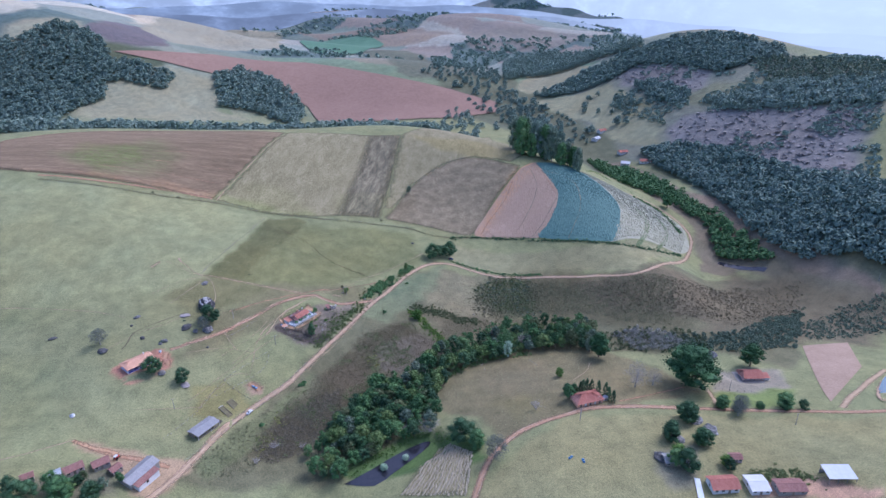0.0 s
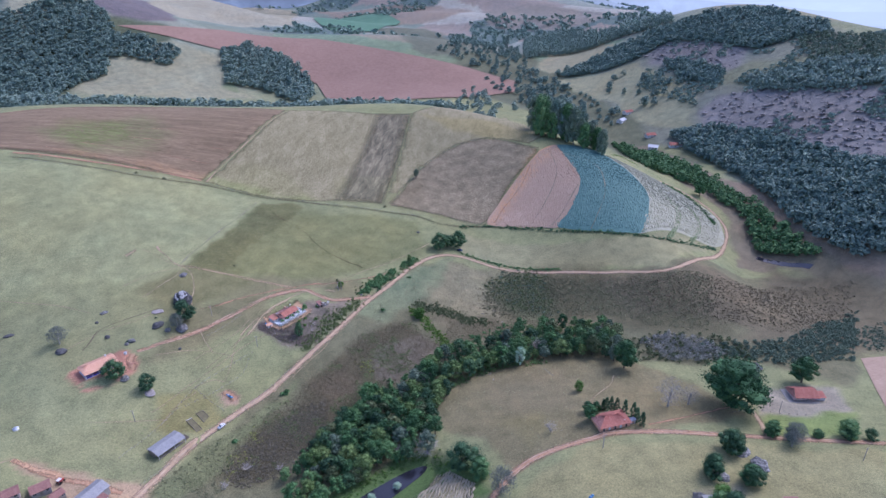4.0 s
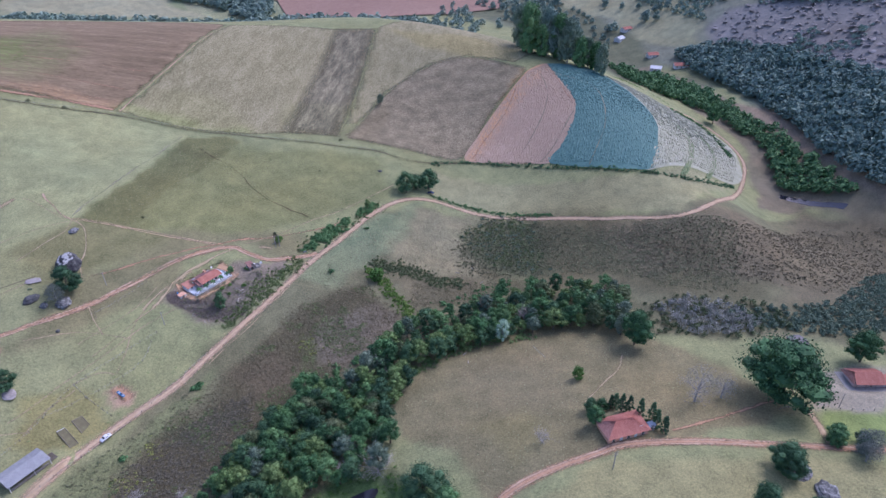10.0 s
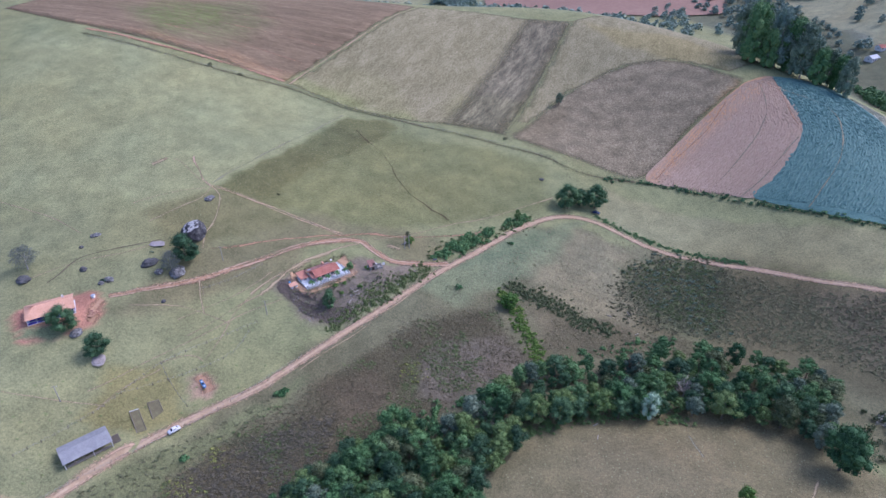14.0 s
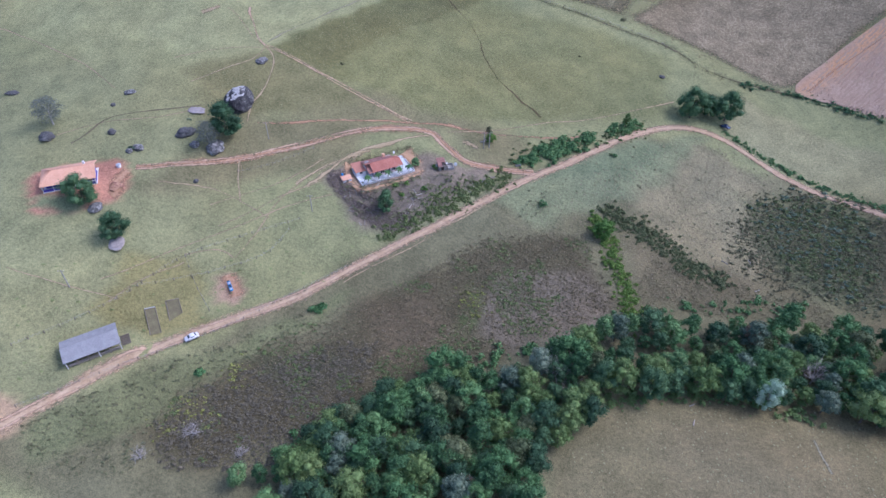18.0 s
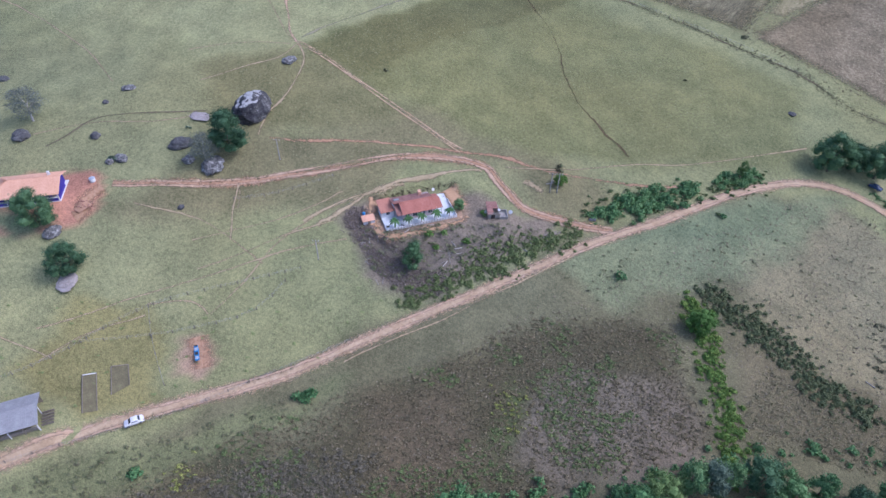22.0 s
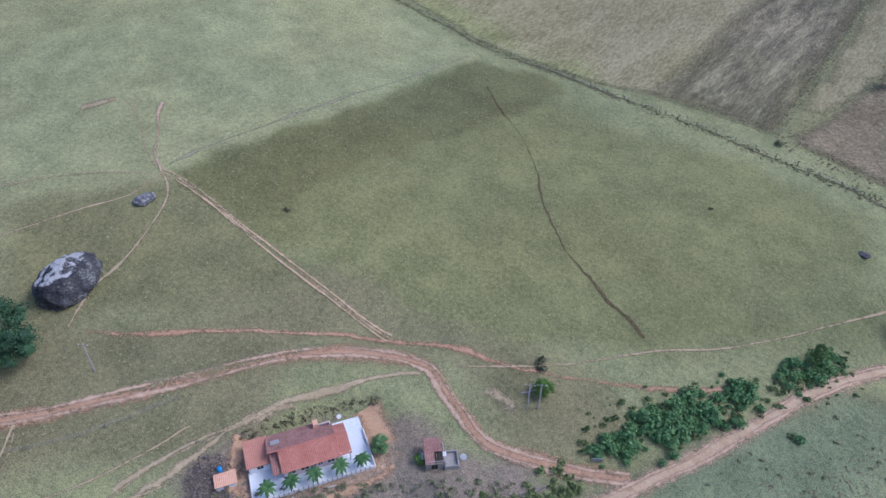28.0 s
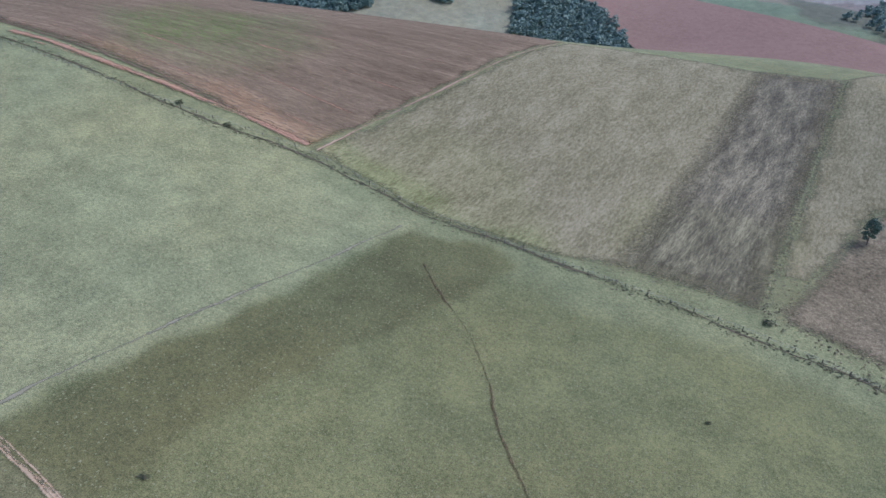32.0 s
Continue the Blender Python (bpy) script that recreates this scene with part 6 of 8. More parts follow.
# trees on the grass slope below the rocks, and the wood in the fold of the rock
heap("slope_trees", sized([(402, 640), (408, 660), (425, 690), (440, 690), (446, 600), (455, 640), (452, 610), (462, 590), (468, 575), (473, 560), (478, 560), (430, 590), (415, 610), (420, 540), (424, 545), (431, 530), (440, 560), (444, 555), (450, 545)], 8, 15, 1.1, 141), 141, M_leaf_hazed, "single dark trees on the grass slope", "woods", 6, 30, 0.2, lean=0.5)
heap("rock_wood", sized(scatter([(492.2, 655.9), (512.6, 618.1), (524.7, 530.2), (504.6, 502.2), (483.3, 565)], 170, 4.5, 142), 8, 13, 0.9, 142), 142, M_leaf_hazed, "dark wood in a fold of the rock slope", "woods", 6, 22, 0.24, lean=0.55)
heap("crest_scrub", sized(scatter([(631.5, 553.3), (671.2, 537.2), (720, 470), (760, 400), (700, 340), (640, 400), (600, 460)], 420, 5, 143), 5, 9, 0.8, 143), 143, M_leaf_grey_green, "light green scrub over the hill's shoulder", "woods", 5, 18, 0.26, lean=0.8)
heap("far_tree_bands", sized(FAR_TREES, 12, 24, 0.6, 41), 41, M_leaf_hazed, "woods on the distant hills", "woods", 2, 9, 0.4)
heap("rock_scrub", sized([(x, y) for x, y in scatter([(437.8, 619), (511.9, 749.3), (597.3, 634.1), (773.5, 475.4), (493.1, 96.1), (496.6, 225.4), (473.7, 364.9)], 3200, 4, 62) if wander(np.array(x), np.array(y), 55, 4.0) + 0.5 * wander(np.array(x), np.array(y), 17, 1.0) > 0.12], 4, 9, 0.6, 42), 42, M_leaf_hazed, "low scrub over the rock slope", "scrub", 3, 10, 0.35)
M_slab = leaf_mat("bare_rock", G((0.16, 0.15, 0.145), (0.25, 0.235, 0.225), (0.33, 0.31, 0.29), (0.42, 0.4, 0.36)))
heap("rock_slabs", sized(scatter([(490.7, 470.1), (535.2, 440.4), (580, 370.7), (640, 300), (518.5, 166.4), (512.5, 261.9), (488.3, 354.8), (464.2, 390.4), (455, 445.6)], 320, 5.0, 161, 14.0), 4, 12, 0.2, 161), 161, M_slab, "bare grey rock slabs on the slope", "rock", 1, 8, 0.5, lean=3.0)
heap("rock_slabs", sized(scatter([(481.1, 728.1), (526.2, 735.9), (557, 663.8), (576.2, 572.9), (541.1, 515), (497.1, 579)], 150, 5.0, 162, 10.0), 4, 11, 0.22, 162), 162, M_slab, "bare grey rock slabs on the slope", "rock", 1, 8, 0.5, lean=3.0)
heap("crop_edge_weeds", sized(along([(256.6, 228.7), (321.9, 355.5), (309.2, 264.7), (325.5, 232.9)], 420, 1.6, 63), 0.6, 1.6, 0.5, 43), 43, M_leaf_bright, "yellow-green weeds along the crop's upper edge", "weeds", 2, 9, 0.36, lean=1.8)
heap("crop_edge_weeds", sized(along([(200.8, 223), (185.4, 206.6), (170.5, 188.7), (158.6, 170.7), (145.5, 146.6)], 260, 0.9, 64), 0.5, 1.2, 0.4, 44), 44, M_scrub_green, "weedy strip between two plots", "weeds", 2, 9, 0.36, lean=1.8)
heap("dry_grass", sized(scatter([(13.9, -49.6), (41.9, -2.6), (91, 76.2), (109.3, 90.1), (158.8, 68.4), (130.2, 3.4), (92.7, -17.5), (47.8, -59.8), (11.7, -99.5)], 6000, 0.5, 65, 6.0), 0.3, 0.9, 0.25, 45), 45, mat("dry_grass", G((0.2, 0.17, 0.11), (0.3, 0.26, 0.18)), 0.5), "pale dry grass between the scrub", "grass", 1, 7, 0.47, lean=1.8)
heap("plough_weeds", sized([(x, y) for x, y in scatter([(-253.4, 228), (-181, 275.5), (-112.1, 270.2), (-94, 216.2), (-123.9, 197.3), (-176, 178.2)], 2500, 0.8, 66) if wander(np.array(x), np.array(y), 22, 4.0) > -0.2], 0.3, 0.8, 0.4, 46), 46, M_scrub_green, "green weeds sprouting in the ploughed field", "weeds", 1, 7, 0.47, lean=1.8)
heap("stubble_weeds", sized(scatter([(-86, 158.2), (-81.5, 177.5), (-53.6, 166.5), (-14.3, 155.5), (-3.2, 153.4), (-38.7, 152.2)], 700, 0.6, 67, 8.0), 0.25, 0.7, 0.3, 47), 47, M_grass, "fresh green weeds in the stubble corner", "weeds", 1, 7, 0.47, lean=1.8)
heap("drive_tufts", sized(along(DRIVE, 420, 1.5, 68), 0.2, 0.55, 0.4, 48), 48, M_grass, "grass tufts along the farm drive", "grass", 1, 7, 0.51, lean=1.8)
heap("stalk_tufts", sized(along([(17.6, 164.5), (30.7, 241.7), (46.6, 317.8)], 900, 3.5, 71) + along([(55.5, 160.1), (67.7, 238.8), (82, 313.5)], 700, 2.5, 72) + along([(23.4, 165.2), (49.6, 159.3), (79.3, 147.2), (102.7, 142.4)], 700, 4.0, 73), 0.4, 1.2, 0.35, 50), 50, M_scrub_brown, "dark clumps of cut stalks", "stubble", 1, 7, 0.47, lean=1.8)
heap("pasture_bushes", sized([(-39.2, 43.5), (-40, 43.5), (45.7, 107), (26.3, 40.1), (26.9, 38.2), (26, 38.6)], 1.2, 2.2, 0.5, 51), 51, M_scrub, "small dark bushes in the pasture", "bushes", 3, 9, 0.4)
heap("lane_bushes", sized(along([(39.8, 29.4), (46.5, 38.7), (53.4, 41.8), (61.1, 50.8), (71.2, 63.4), (81.4, 75.1)], 160, 2.6, 74), 0.6, 2.0, 0.5, 52), 52, M_scrub_green, "scattered low bushes above the lane", "bushes", 3, 19, 0.25, lean=0.5)
heap("yard_bushes", sized(scatter([(16.5, 2), (26.3, 11.2), (36.5, 17.2), (37.5, 11.7), (26, -3.1), (15.8, -18.2), (13.2, -19.2), (16.4, -8.8)], 170, 0.9, 75, 3.0), 0.5, 1.9, 0.6, 53), 53, M_scrub_green, "green bushes on the bank above the road", "bushes", 4, 19, 0.24, lean=0.5)
heap("yard_shrubs", sized([(7.5, -6.1), (10.5, -3.2), (16.1, -0.5), (10.4, -7.2), (16, 9.2)], 2.0, 2.6, 0.8, 54), 54, M_leaf_bright, "small yellow-green garden shrubs", "shrubs", 6, 26, 0.18, lean=0.5)
M_twig = leaf_mat("cut_brushwood", G((0.11, 0.09, 0.074), (0.22, 0.182, 0.155), (0.33, 0.285, 0.25), (0.52, 0.48, 0.43)))
heap("brush", sized(scatter([(-15.6, -14.1), (-17, -9.8), (-11.2, -5.4), (-3.9, -12.1), (4, -12.6), (6.4, -16.4), (14.9, -11.5), (20.4, -15.2), (15.1, -22.3), (7.9, -23.6), (0, -21.7), (-8.4, -18.1)], 1500, 0.3, 76, 2.5), 0.4, 1.3, 0.45, 55), 55, M_twig, "dark cut brushwood heaped round the yard", "brush", 2, 10, 0.26, lean=0.8)
heap("bank_weeds", sized(along([(-12.5, -2.5), (-9.8, 2.2), (-6.7, 6.1), (-4.2, 9.5), (-0.6, 13.1), (3.1, 16)], 260, 0.45, 176), 0.3, 0.9, 0.6, 155), 155, M_scrub_brown, "rough brown weeds on the cut bank behind the house", "weeds", 2, 9, 0.3, lean=0.8)
heap("boulder_shrubs", sized([(-79.7, -34.2), (-78.6, -32), (-78.3, -33.8), (-61.8, -21.9), (-62, -20.6), (-70.8, -13.7)], 1.2, 2.2, 0.6, 56), 56, M_leaf_grey_green, "grey-green shrubs round the boulders", "shrubs", 3, 9, 0.4)
SOUTH_SCRUB = [(-12.7, -94.6), (9.7, -67.6), (29.2, -57.4), (28.9, -76), (19.7, -103.6), (-7.4, -117.5), (-16.8, -108.6)]
heap("dark_brush", sized(scatter(SOUTH_SCRUB, 2200, 0.6, 77, 9.0), 0.5, 1.7, 0.45, 57), 57, leaf_mat("dark_brush", G((0.06, 0.06, 0.04), (0.115, 0.105, 0.07), (0.2, 0.18, 0.125))), "dark leafless brush below the road", "brush", 3, 8, 0.30, lean=1.8)
heap("yellow_plants", sized(along([(-11.9, -98.9), (-8.6, -99.9), (-7.3, -98.3)], 60, 2.2, 78) + along([(-13.5, -107.5), (-10.7, -106.7)], 30, 1.5, 79) + along([(-6.2, -85.7), (-3.2, -87.4)], 40, 1.6, 80) + along([(45, -33.3), (50.2, -37)], 60, 2.4, 81), 0.5, 1.2, 0.6, 58), 58, leaf_mat("yellow_leaves", G((0.25, 0.3, 0.08), (0.4, 0.42, 0.12))), "yellow-green plants in the dry scrub", "plants", 2, 7, 0.4)
heap("scrub_shrubs", sized([(-13.8, -90.9), (-13.7, -90), (5.9, -57), (5.7, -58.2), (6.4, -56.2), (4.1, -58.6), (60.7, 45.6), (74.3, 51.3), (56.1, 13.3)], 2.0, 3.2, 0.6, 59), 59, M_leaf_fresh, "green shrubs among the scrub", "shrubs", 5, 22, 0.22, lean=0.5)
plant(DEAD, [(-5.3, -105, 4.8), (-12.8, -116, 4.1), (9.1, -104, 3.6)], 0.6, "small bare grey tree in the scrub", "tree", width=9.0)
heap("thicket_bushes", sized(scatter([(204.7, -19.8), (229.1, -15.6), (268.2, -35.6), (265.4, -50.3), (237.5, -57.2), (201.5, -49.4)], 160, 2.0, 82, 8.0), 1.5, 4.0, 0.8, 60), 60, M_leaf_olive, "olive green bushes in the grey thicket", "bushes", 5, 22, 0.19, lean=0.5)
heap("stream_bushes", sized(scatter([(339.3, -12.9), (406.7, 17.2), (444.6, 17.1), (474.4, 10.1), (440.3, -34.4), (412.3, -26.4), (344.7, -41.7)], 700, 1.6, 83, 9.0), 0.8, 3.6, 0.5, 61), 61, M_leaf_grey_green, "grey-green scrub along the stream", "bushes", 4, 16, 0.25, lean=0.8)
heap("slope_scrub", sized(scatter([(118.2, 39.1), (127.6, 66.7), (147.1, 81.4), (172.8, 79), (195.2, 51.4), (169.7, 18.7), (138.2, 10.5), (120.5, 18.2)], 1900, 0.8, 84, 22.0), 0.4, 2.0, 0.4, 62), 62, M_scrub, "green-grey scrub on the valley slope", "scrub", 3, 9, 0.32, lean=1.2)
heap("slope_bushes", sized(scatter([(123.8, 59.6), (142.8, 75.7), (159.6, 79.4), (175.8, 69.1), (172.3, 18.2), (158.1, 18.3), (143.9, 26.4), (129.8, 37.1)], 560, 0.9, 211, 10.0), 0.6, 2.6, 0.55, 211), 211, M_ditch, "dense green bushes on the valley slope", "bushes", 3, 14, 0.28, lean=0.7)
heap("slope_bushes", sized(scatter([(123.8, 59.6), (142.8, 75.7), (159.6, 79.4), (175.8, 69.1), (172.3, 18.2), (158.1, 18.3), (143.9, 26.4), (129.8, 37.1)], 260, 1.4, 212, 8.0), 0.6, 2.4, 0.6, 212), 212, M_leaf_grey_green, "grey-green bushes on the valley slope", "bushes", 3, 14, 0.28, lean=0.7)
heap("forest_edge", sized(along([(17.9, -101.1), (27.5, -85.3), (44.1, -66.1), (61.2, -51.6), (79.4, -37.1), (90.8, -24), (115.9, -4.8), (147.9, 9.5)], 260, 2.0, 85), 0.8, 3.2, 0.7, 63), 63, M_leaf_fresh, "leafy undergrowth along the forest edge", "bushes", 4, 16, 0.24, lean=0.5)
heap("forest_edge", sized(along([(85.8, -65.9), (88.1, -57.9), (99.5, -50.9), (112.4, -42.9), (129.9, -38.2), (145.4, -37.9)], 200, 1.6, 86), 0.6, 2.6, 0.7, 64), 64, M_leaf_lime, "light green undergrowth along the meadow", "bushes", 4, 16, 0.24, lean=0.5)



# ---------------------------------------------------------------- buildings
M_tile = mat("red_tiles", G((0.35, 0.135, 0.1), (0.46, 0.19, 0.14), (0.55, 0.27, 0.205)), 0.5, 0.85, 0.3, 6)
M_tile_dark = mat("dark_tiles", G((0.21, 0.115, 0.1), (0.33, 0.175, 0.145), (0.45, 0.27, 0.22)), 0.6, 0.9, 0.3, 5)
M_tile_orange = mat("orange_tiles", G((0.62, 0.33, 0.21), (0.72, 0.42, 0.28), (0.78, 0.5, 0.35)), 0.4, 0.85, 0.2, 6)
M_tin = mat("grey_sheet", G((0.25, 0.25, 0.25), (0.34, 0.34, 0.34), (0.42, 0.42, 0.41)), 0.5, 0.6, 0.2, 6, 0.2)
M_tin_blue = mat("blue_grey_sheet", G((0.4, 0.44, 0.49), (0.5, 0.54, 0.59)), 0.4, 0.5, 0.2, 6, 0.2)
M_white = mat("white_paint", G((0.66, 0.66, 0.66), (0.78, 0.78, 0.78)), 0.8, 0.7, 0.1, 4)
M_pink = mat("pink_plaster", G((0.58, 0.46, 0.44), (0.68, 0.56, 0.54)), 0.8, 0.85, 0.2, 4)
M_terrace = mat("white_tiles", G((0.64, 0.7, 0.72), (0.74, 0.79, 0.81), (0.8, 0.84, 0.85)), 0.5, 0.5, 0.1, 8)
M_grout = mat("pale_grout", G((0.5, 0.53, 0.55), (0.6, 0.63, 0.65)), 0.8, 0.8, 0.1, 4)
M_blue = mat("violet_blue_plaster", G((0.06, 0.05, 0.3), (0.09, 0.07, 0.4)), 0.8, 0.8, 0.1, 4)
M_glass = mat("window_glass", G((0.02, 0.025, 0.03), (0.05, 0.06, 0.07)), 1.0, 0.1, 0, 4, spec=0.6)
M_wood = mat("weathered_wood", G((0.18, 0.15, 0.12), (0.32, 0.28, 0.23)), 1.2, 0.9, 0.4, 5)
M_concrete = mat("concrete", G((0.25, 0.24, 0.22), (0.4, 0.38, 0.35)), 0.8, 0.9, 0.3, 5)
M_rock = mat("granite", G((0.05, 0.05, 0.05), (0.09, 0.09, 0.09), (0.26, 0.26, 0.25), (0.5, 0.5, 0.48)), 0.5, 0.85, 0.8, 4)
M_rock_big = mat("lichen_granite", G((0.025, 0.025, 0.03), (0.045, 0.045, 0.05), (0.09, 0.09, 0.09), (0.3, 0.3, 0.29)), 0.5, 0.85, 1.0, 5, spread=(0.4, 0.62))
def lichen_top(m, tone, lo, hi):
    """Pale lichen that has settled on the upper faces of a stone."""
    nt, n = m.node_tree, m.node_tree.nodes
    b = n["Principled BSDF"]
    old = b.inputs["Base Color"].links[0].from_socket
    geo, sep, add, nz = n.new("ShaderNodeNewGeometry"), n.new("ShaderNodeSeparateXYZ"), n.new("ShaderNodeMath"), n.new("ShaderNodeTexNoise")
    nz.inputs["Scale"].default_value, nz.inputs["Detail"].default_value, nz.inputs["Roughness"].default_value = 3.0, 9, 0.75
    co = n.new("ShaderNodeTexCoord")
    nt.links.new(co.outputs["Object"], nz.inputs["Vector"])
    nt.links.new(geo.outputs["Normal"], sep.inputs[0])
    nt.links.new(sep.outputs["Z"], add.inputs[0])
    nt.links.new(nz.outputs["Fac"], add.inputs[1])
    rng = n.new("ShaderNodeMapRange")
    rng.inputs["From Min"].default_value, rng.inputs["From Max"].default_value = lo, hi
    nt.links.new(add.outputs[0], rng.inputs["Value"])
    mx = n.new("ShaderNodeMix")
    mx.data_type = "RGBA"
    nt.links.new(rng.outputs[0], mx.inputs["Factor"])
    nt.links.new(old, mx.inputs[6])
    mx.inputs[7].default_value = (*tone, 1)
    nt.links.new(mx.outputs[2], b.inputs["Base Color"])


lichen_top(M_rock_big, (0.42, 0.42, 0.41), 1.34, 1.44)
M_rock_dark = mat("dark_granite", G((0.05, 0.05, 0.052), (0.1, 0.1, 0.1), (0.22, 0.22, 0.21)), 0.5, 0.85, 0.8, 5)
M_rock_pale = mat("pale_granite", G((0.22, 0.2, 0.19), (0.36, 0.32, 0.3), (0.45, 0.42, 0.4)), 0.5, 0.9, 0.7, 5)
M_water = mat("pond_water", G((0.02, 0.022, 0.03), (0.035, 0.035, 0.045)), 0.1, 0.06, 0.03, 6, spec=0.7)
M_carwhite = mat("white_car_paint", G((0.72, 0.72, 0.73), (0.8, 0.8, 0.81)), 0.3, 0.25, 0, 2, spec=0.6)
M_carblue = mat("dark_blue_paint", G((0.02, 0.04, 0.1), (0.03, 0.06, 0.14)), 0.3, 0.25, 0, 2, spec=0.6)
M_tyre = mat("tyre", G((0.015, 0.015, 0.015), (0.03, 0.03, 0.03)), 3, 0.8, 0.2, 3)
M_plasticblue = mat("blue_plastic", G((0.03, 0.22, 0.5), (0.06, 0.3, 0.62)), 0.8, 0.5, 0, 3)
# Flat dark fill that paints the shade inside open doors and drums.
M_opening_shade = mat("opening_shade", G((0.03, 0.025, 0.02), (0.06, 0.05, 0.045)), 0.8)
M_pit = mat("pit_soil", G((0.12, 0.11, 0.065), (0.17, 0.15, 0.085), (0.24, 0.225, 0.115)), 0.5, 0.95, 0.5, 6)
M_red = mat("red_paint", G((0.4, 0.05, 0.04), (0.5, 0.09, 0.07)), 0.6, 0.5)


def solid(name, x0, x1, y0, y1, z0, z1, material, bevel=0.03):
    bm = bmesh.new()
    bmesh.ops.create_cube(bm, size=1)
    for v in bm.verts:
        v.co = ((x0 + x1) / 2 + v.co.x * (x1 - x0), (y0 + y1) / 2 + v.co.y * (y1 - y0), (z0 + z1) / 2 + v.co.z * (z1 - z0))
    if bevel:
        bmesh.ops.bevel(bm, geom=bm.edges[:], offset=min(bevel, 0.3 * min(x1 - x0, y1 - y0, z1 - z0)), segments=1, affect="EDGES")
    me = bpy.data.meshes.new(name)
    bm.to_mesh(me)
    bm.free()
    me.materials.append(material)
    return me


def slope(name, a, b, c, d, material, pitch=0.28, amp=0.05, thick=0.1):
    """A roof plane from the eave a-b to the ridge d-c: rows of tiles or sheet ribs running down it, with its thickness."""
    a, b, c, d = (np.array(q, float) for q in (a, b, c, d))
    n = max(2, int(np.linalg.norm(b - a) / pitch)) * 2
    m = max(2, int(np.linalg.norm(d - a) / 0.8)) + 1
    v, f = [], []
    up = np.cross(b - a, d - a)
    up /= np.linalg.norm(up)
    if up[2] < 0:
        up = -up
    for j in range(m):
        t = j / (m - 1)
        for i in range(n + 1):
            s = i / n
            p = (a * (1 - s) + b * s) * (1 - t) + (d * (1 - s) + c * s) * t
            v.append(p + up * (amp * (i % 2) + 0.025 * (1 - t * (m - 1) % 1)))
    f += grid_faces(n + 1, m)
    o = len(v)
    v += [q - up * thick for q in (a, b, c, d)]
    top = [0, n, (m - 1) * (n + 1) + n, (m - 1) * (n + 1)]
    f.append((o, o + 3, o + 2, o + 1))
    edges = [list(range(0, n + 1)), [j * (n + 1) + n for j in range(m)], [(m - 1) * (n + 1) + i for i in range(n, -1, -1)], [j * (n + 1) for j in range(m - 1, -1, -1)]]
    for k, e in enumerate(edges):
        f.append((*e[::-1], o + k, o + (k + 1) % 4))
    return mesh_from(name, v, f, material, False)


def walls_mesh(name, x0, x1, y0, y1, z0, z1, material, thick=0.2, gable=0.0, along_x=True):
    """Four walls with their thickness, and gables up to the ridge."""
    bm = bmesh.new()
    rings = []
    for k in (0, thick):
        rings.append([[bm.verts.new((x, y, z)) for x, y in ((x0 + k, y0 + k), (x1 - k, y0 + k), (x1 - k, y1 - k), (x0 + k, y1 - k))] for z in (z0, z1)])
    (ob, ot), (ib, it) = rings
    for k in range(4):
        j = (k + 1) % 4
        bm.faces.new((ob[k], ob[j], ot[j], ot[k]))
        bm.faces.new((ib[j], ib[k], it[k], it[j]))
        bm.faces.new((ot[k], ot[j], it[j], it[k]))
        bm.faces.new((ob[j], ob[k], ib[k], ib[j]))
    if gable:
        for k, (x, y) in enumerate((((x0, x1)[k], (y0 + y1) / 2) for k in (0, 1)) if along_x else (((x0 + x1) / 2, (y0, y1)[k]) for k in (0, 1))):
            pk = bm.verts.new((x, y, z1 + gable))
            e = ((ot[3], ot[0]), (ot[1], ot[2]))[k] if along_x else ((ot[0], ot[1]), (ot[2], ot[3]))[k]
            bm.faces.new((*e, pk))
    me = bpy.data.meshes.new(name)
    bm.to_mesh(me)
    bm.free()
    me.materials.append(material)
    return me


def window_on(root, side, u, z, w, h, off, mat_frame=None, name="window", pane=None):
    """A window or door let into a wall: frame and pane. side: the wall's outward direction."""
    horiz = side in "sn"
    sgn = -1 if side in "sw" else 1
    fr = mat_frame or M_white
    def bx(nm, u0, u1, z0, z1, d0, d1, m, parent):
        p0, p1 = sorted((off + sgn * d0, off + sgn * d1))
        return part(nm, solid(nm, u0, u1, p0, p1, z0, z1, m, 0.01) if horiz else solid(nm, p0, p1, u0, u1, z0, z1, m, 0.01), parent)
    wn = bx(name, u - w / 2 - 0.08, u + w / 2 + 0.08, z - 0.08, z + h + 0.08, -0.05, 0.05, fr, root)
    bx("pane", u - w / 2, u - 0.03, z, z + h, 0.045, 0.065, pane or M_glass, wn)
    bx("pane", u + 0.03, u + w / 2, z, z + h, 0.045, 0.065, pane or M_glass, wn)
    return wn


def place(name, x, y, turn, z, label, category, group=""):
    ob = new(name)
    ob.matrix_basis = Matrix.Translation((x, y, z)) @ Matrix.Rotation(turn, 4, "Z")
    return tagged(ob, label, category, group)


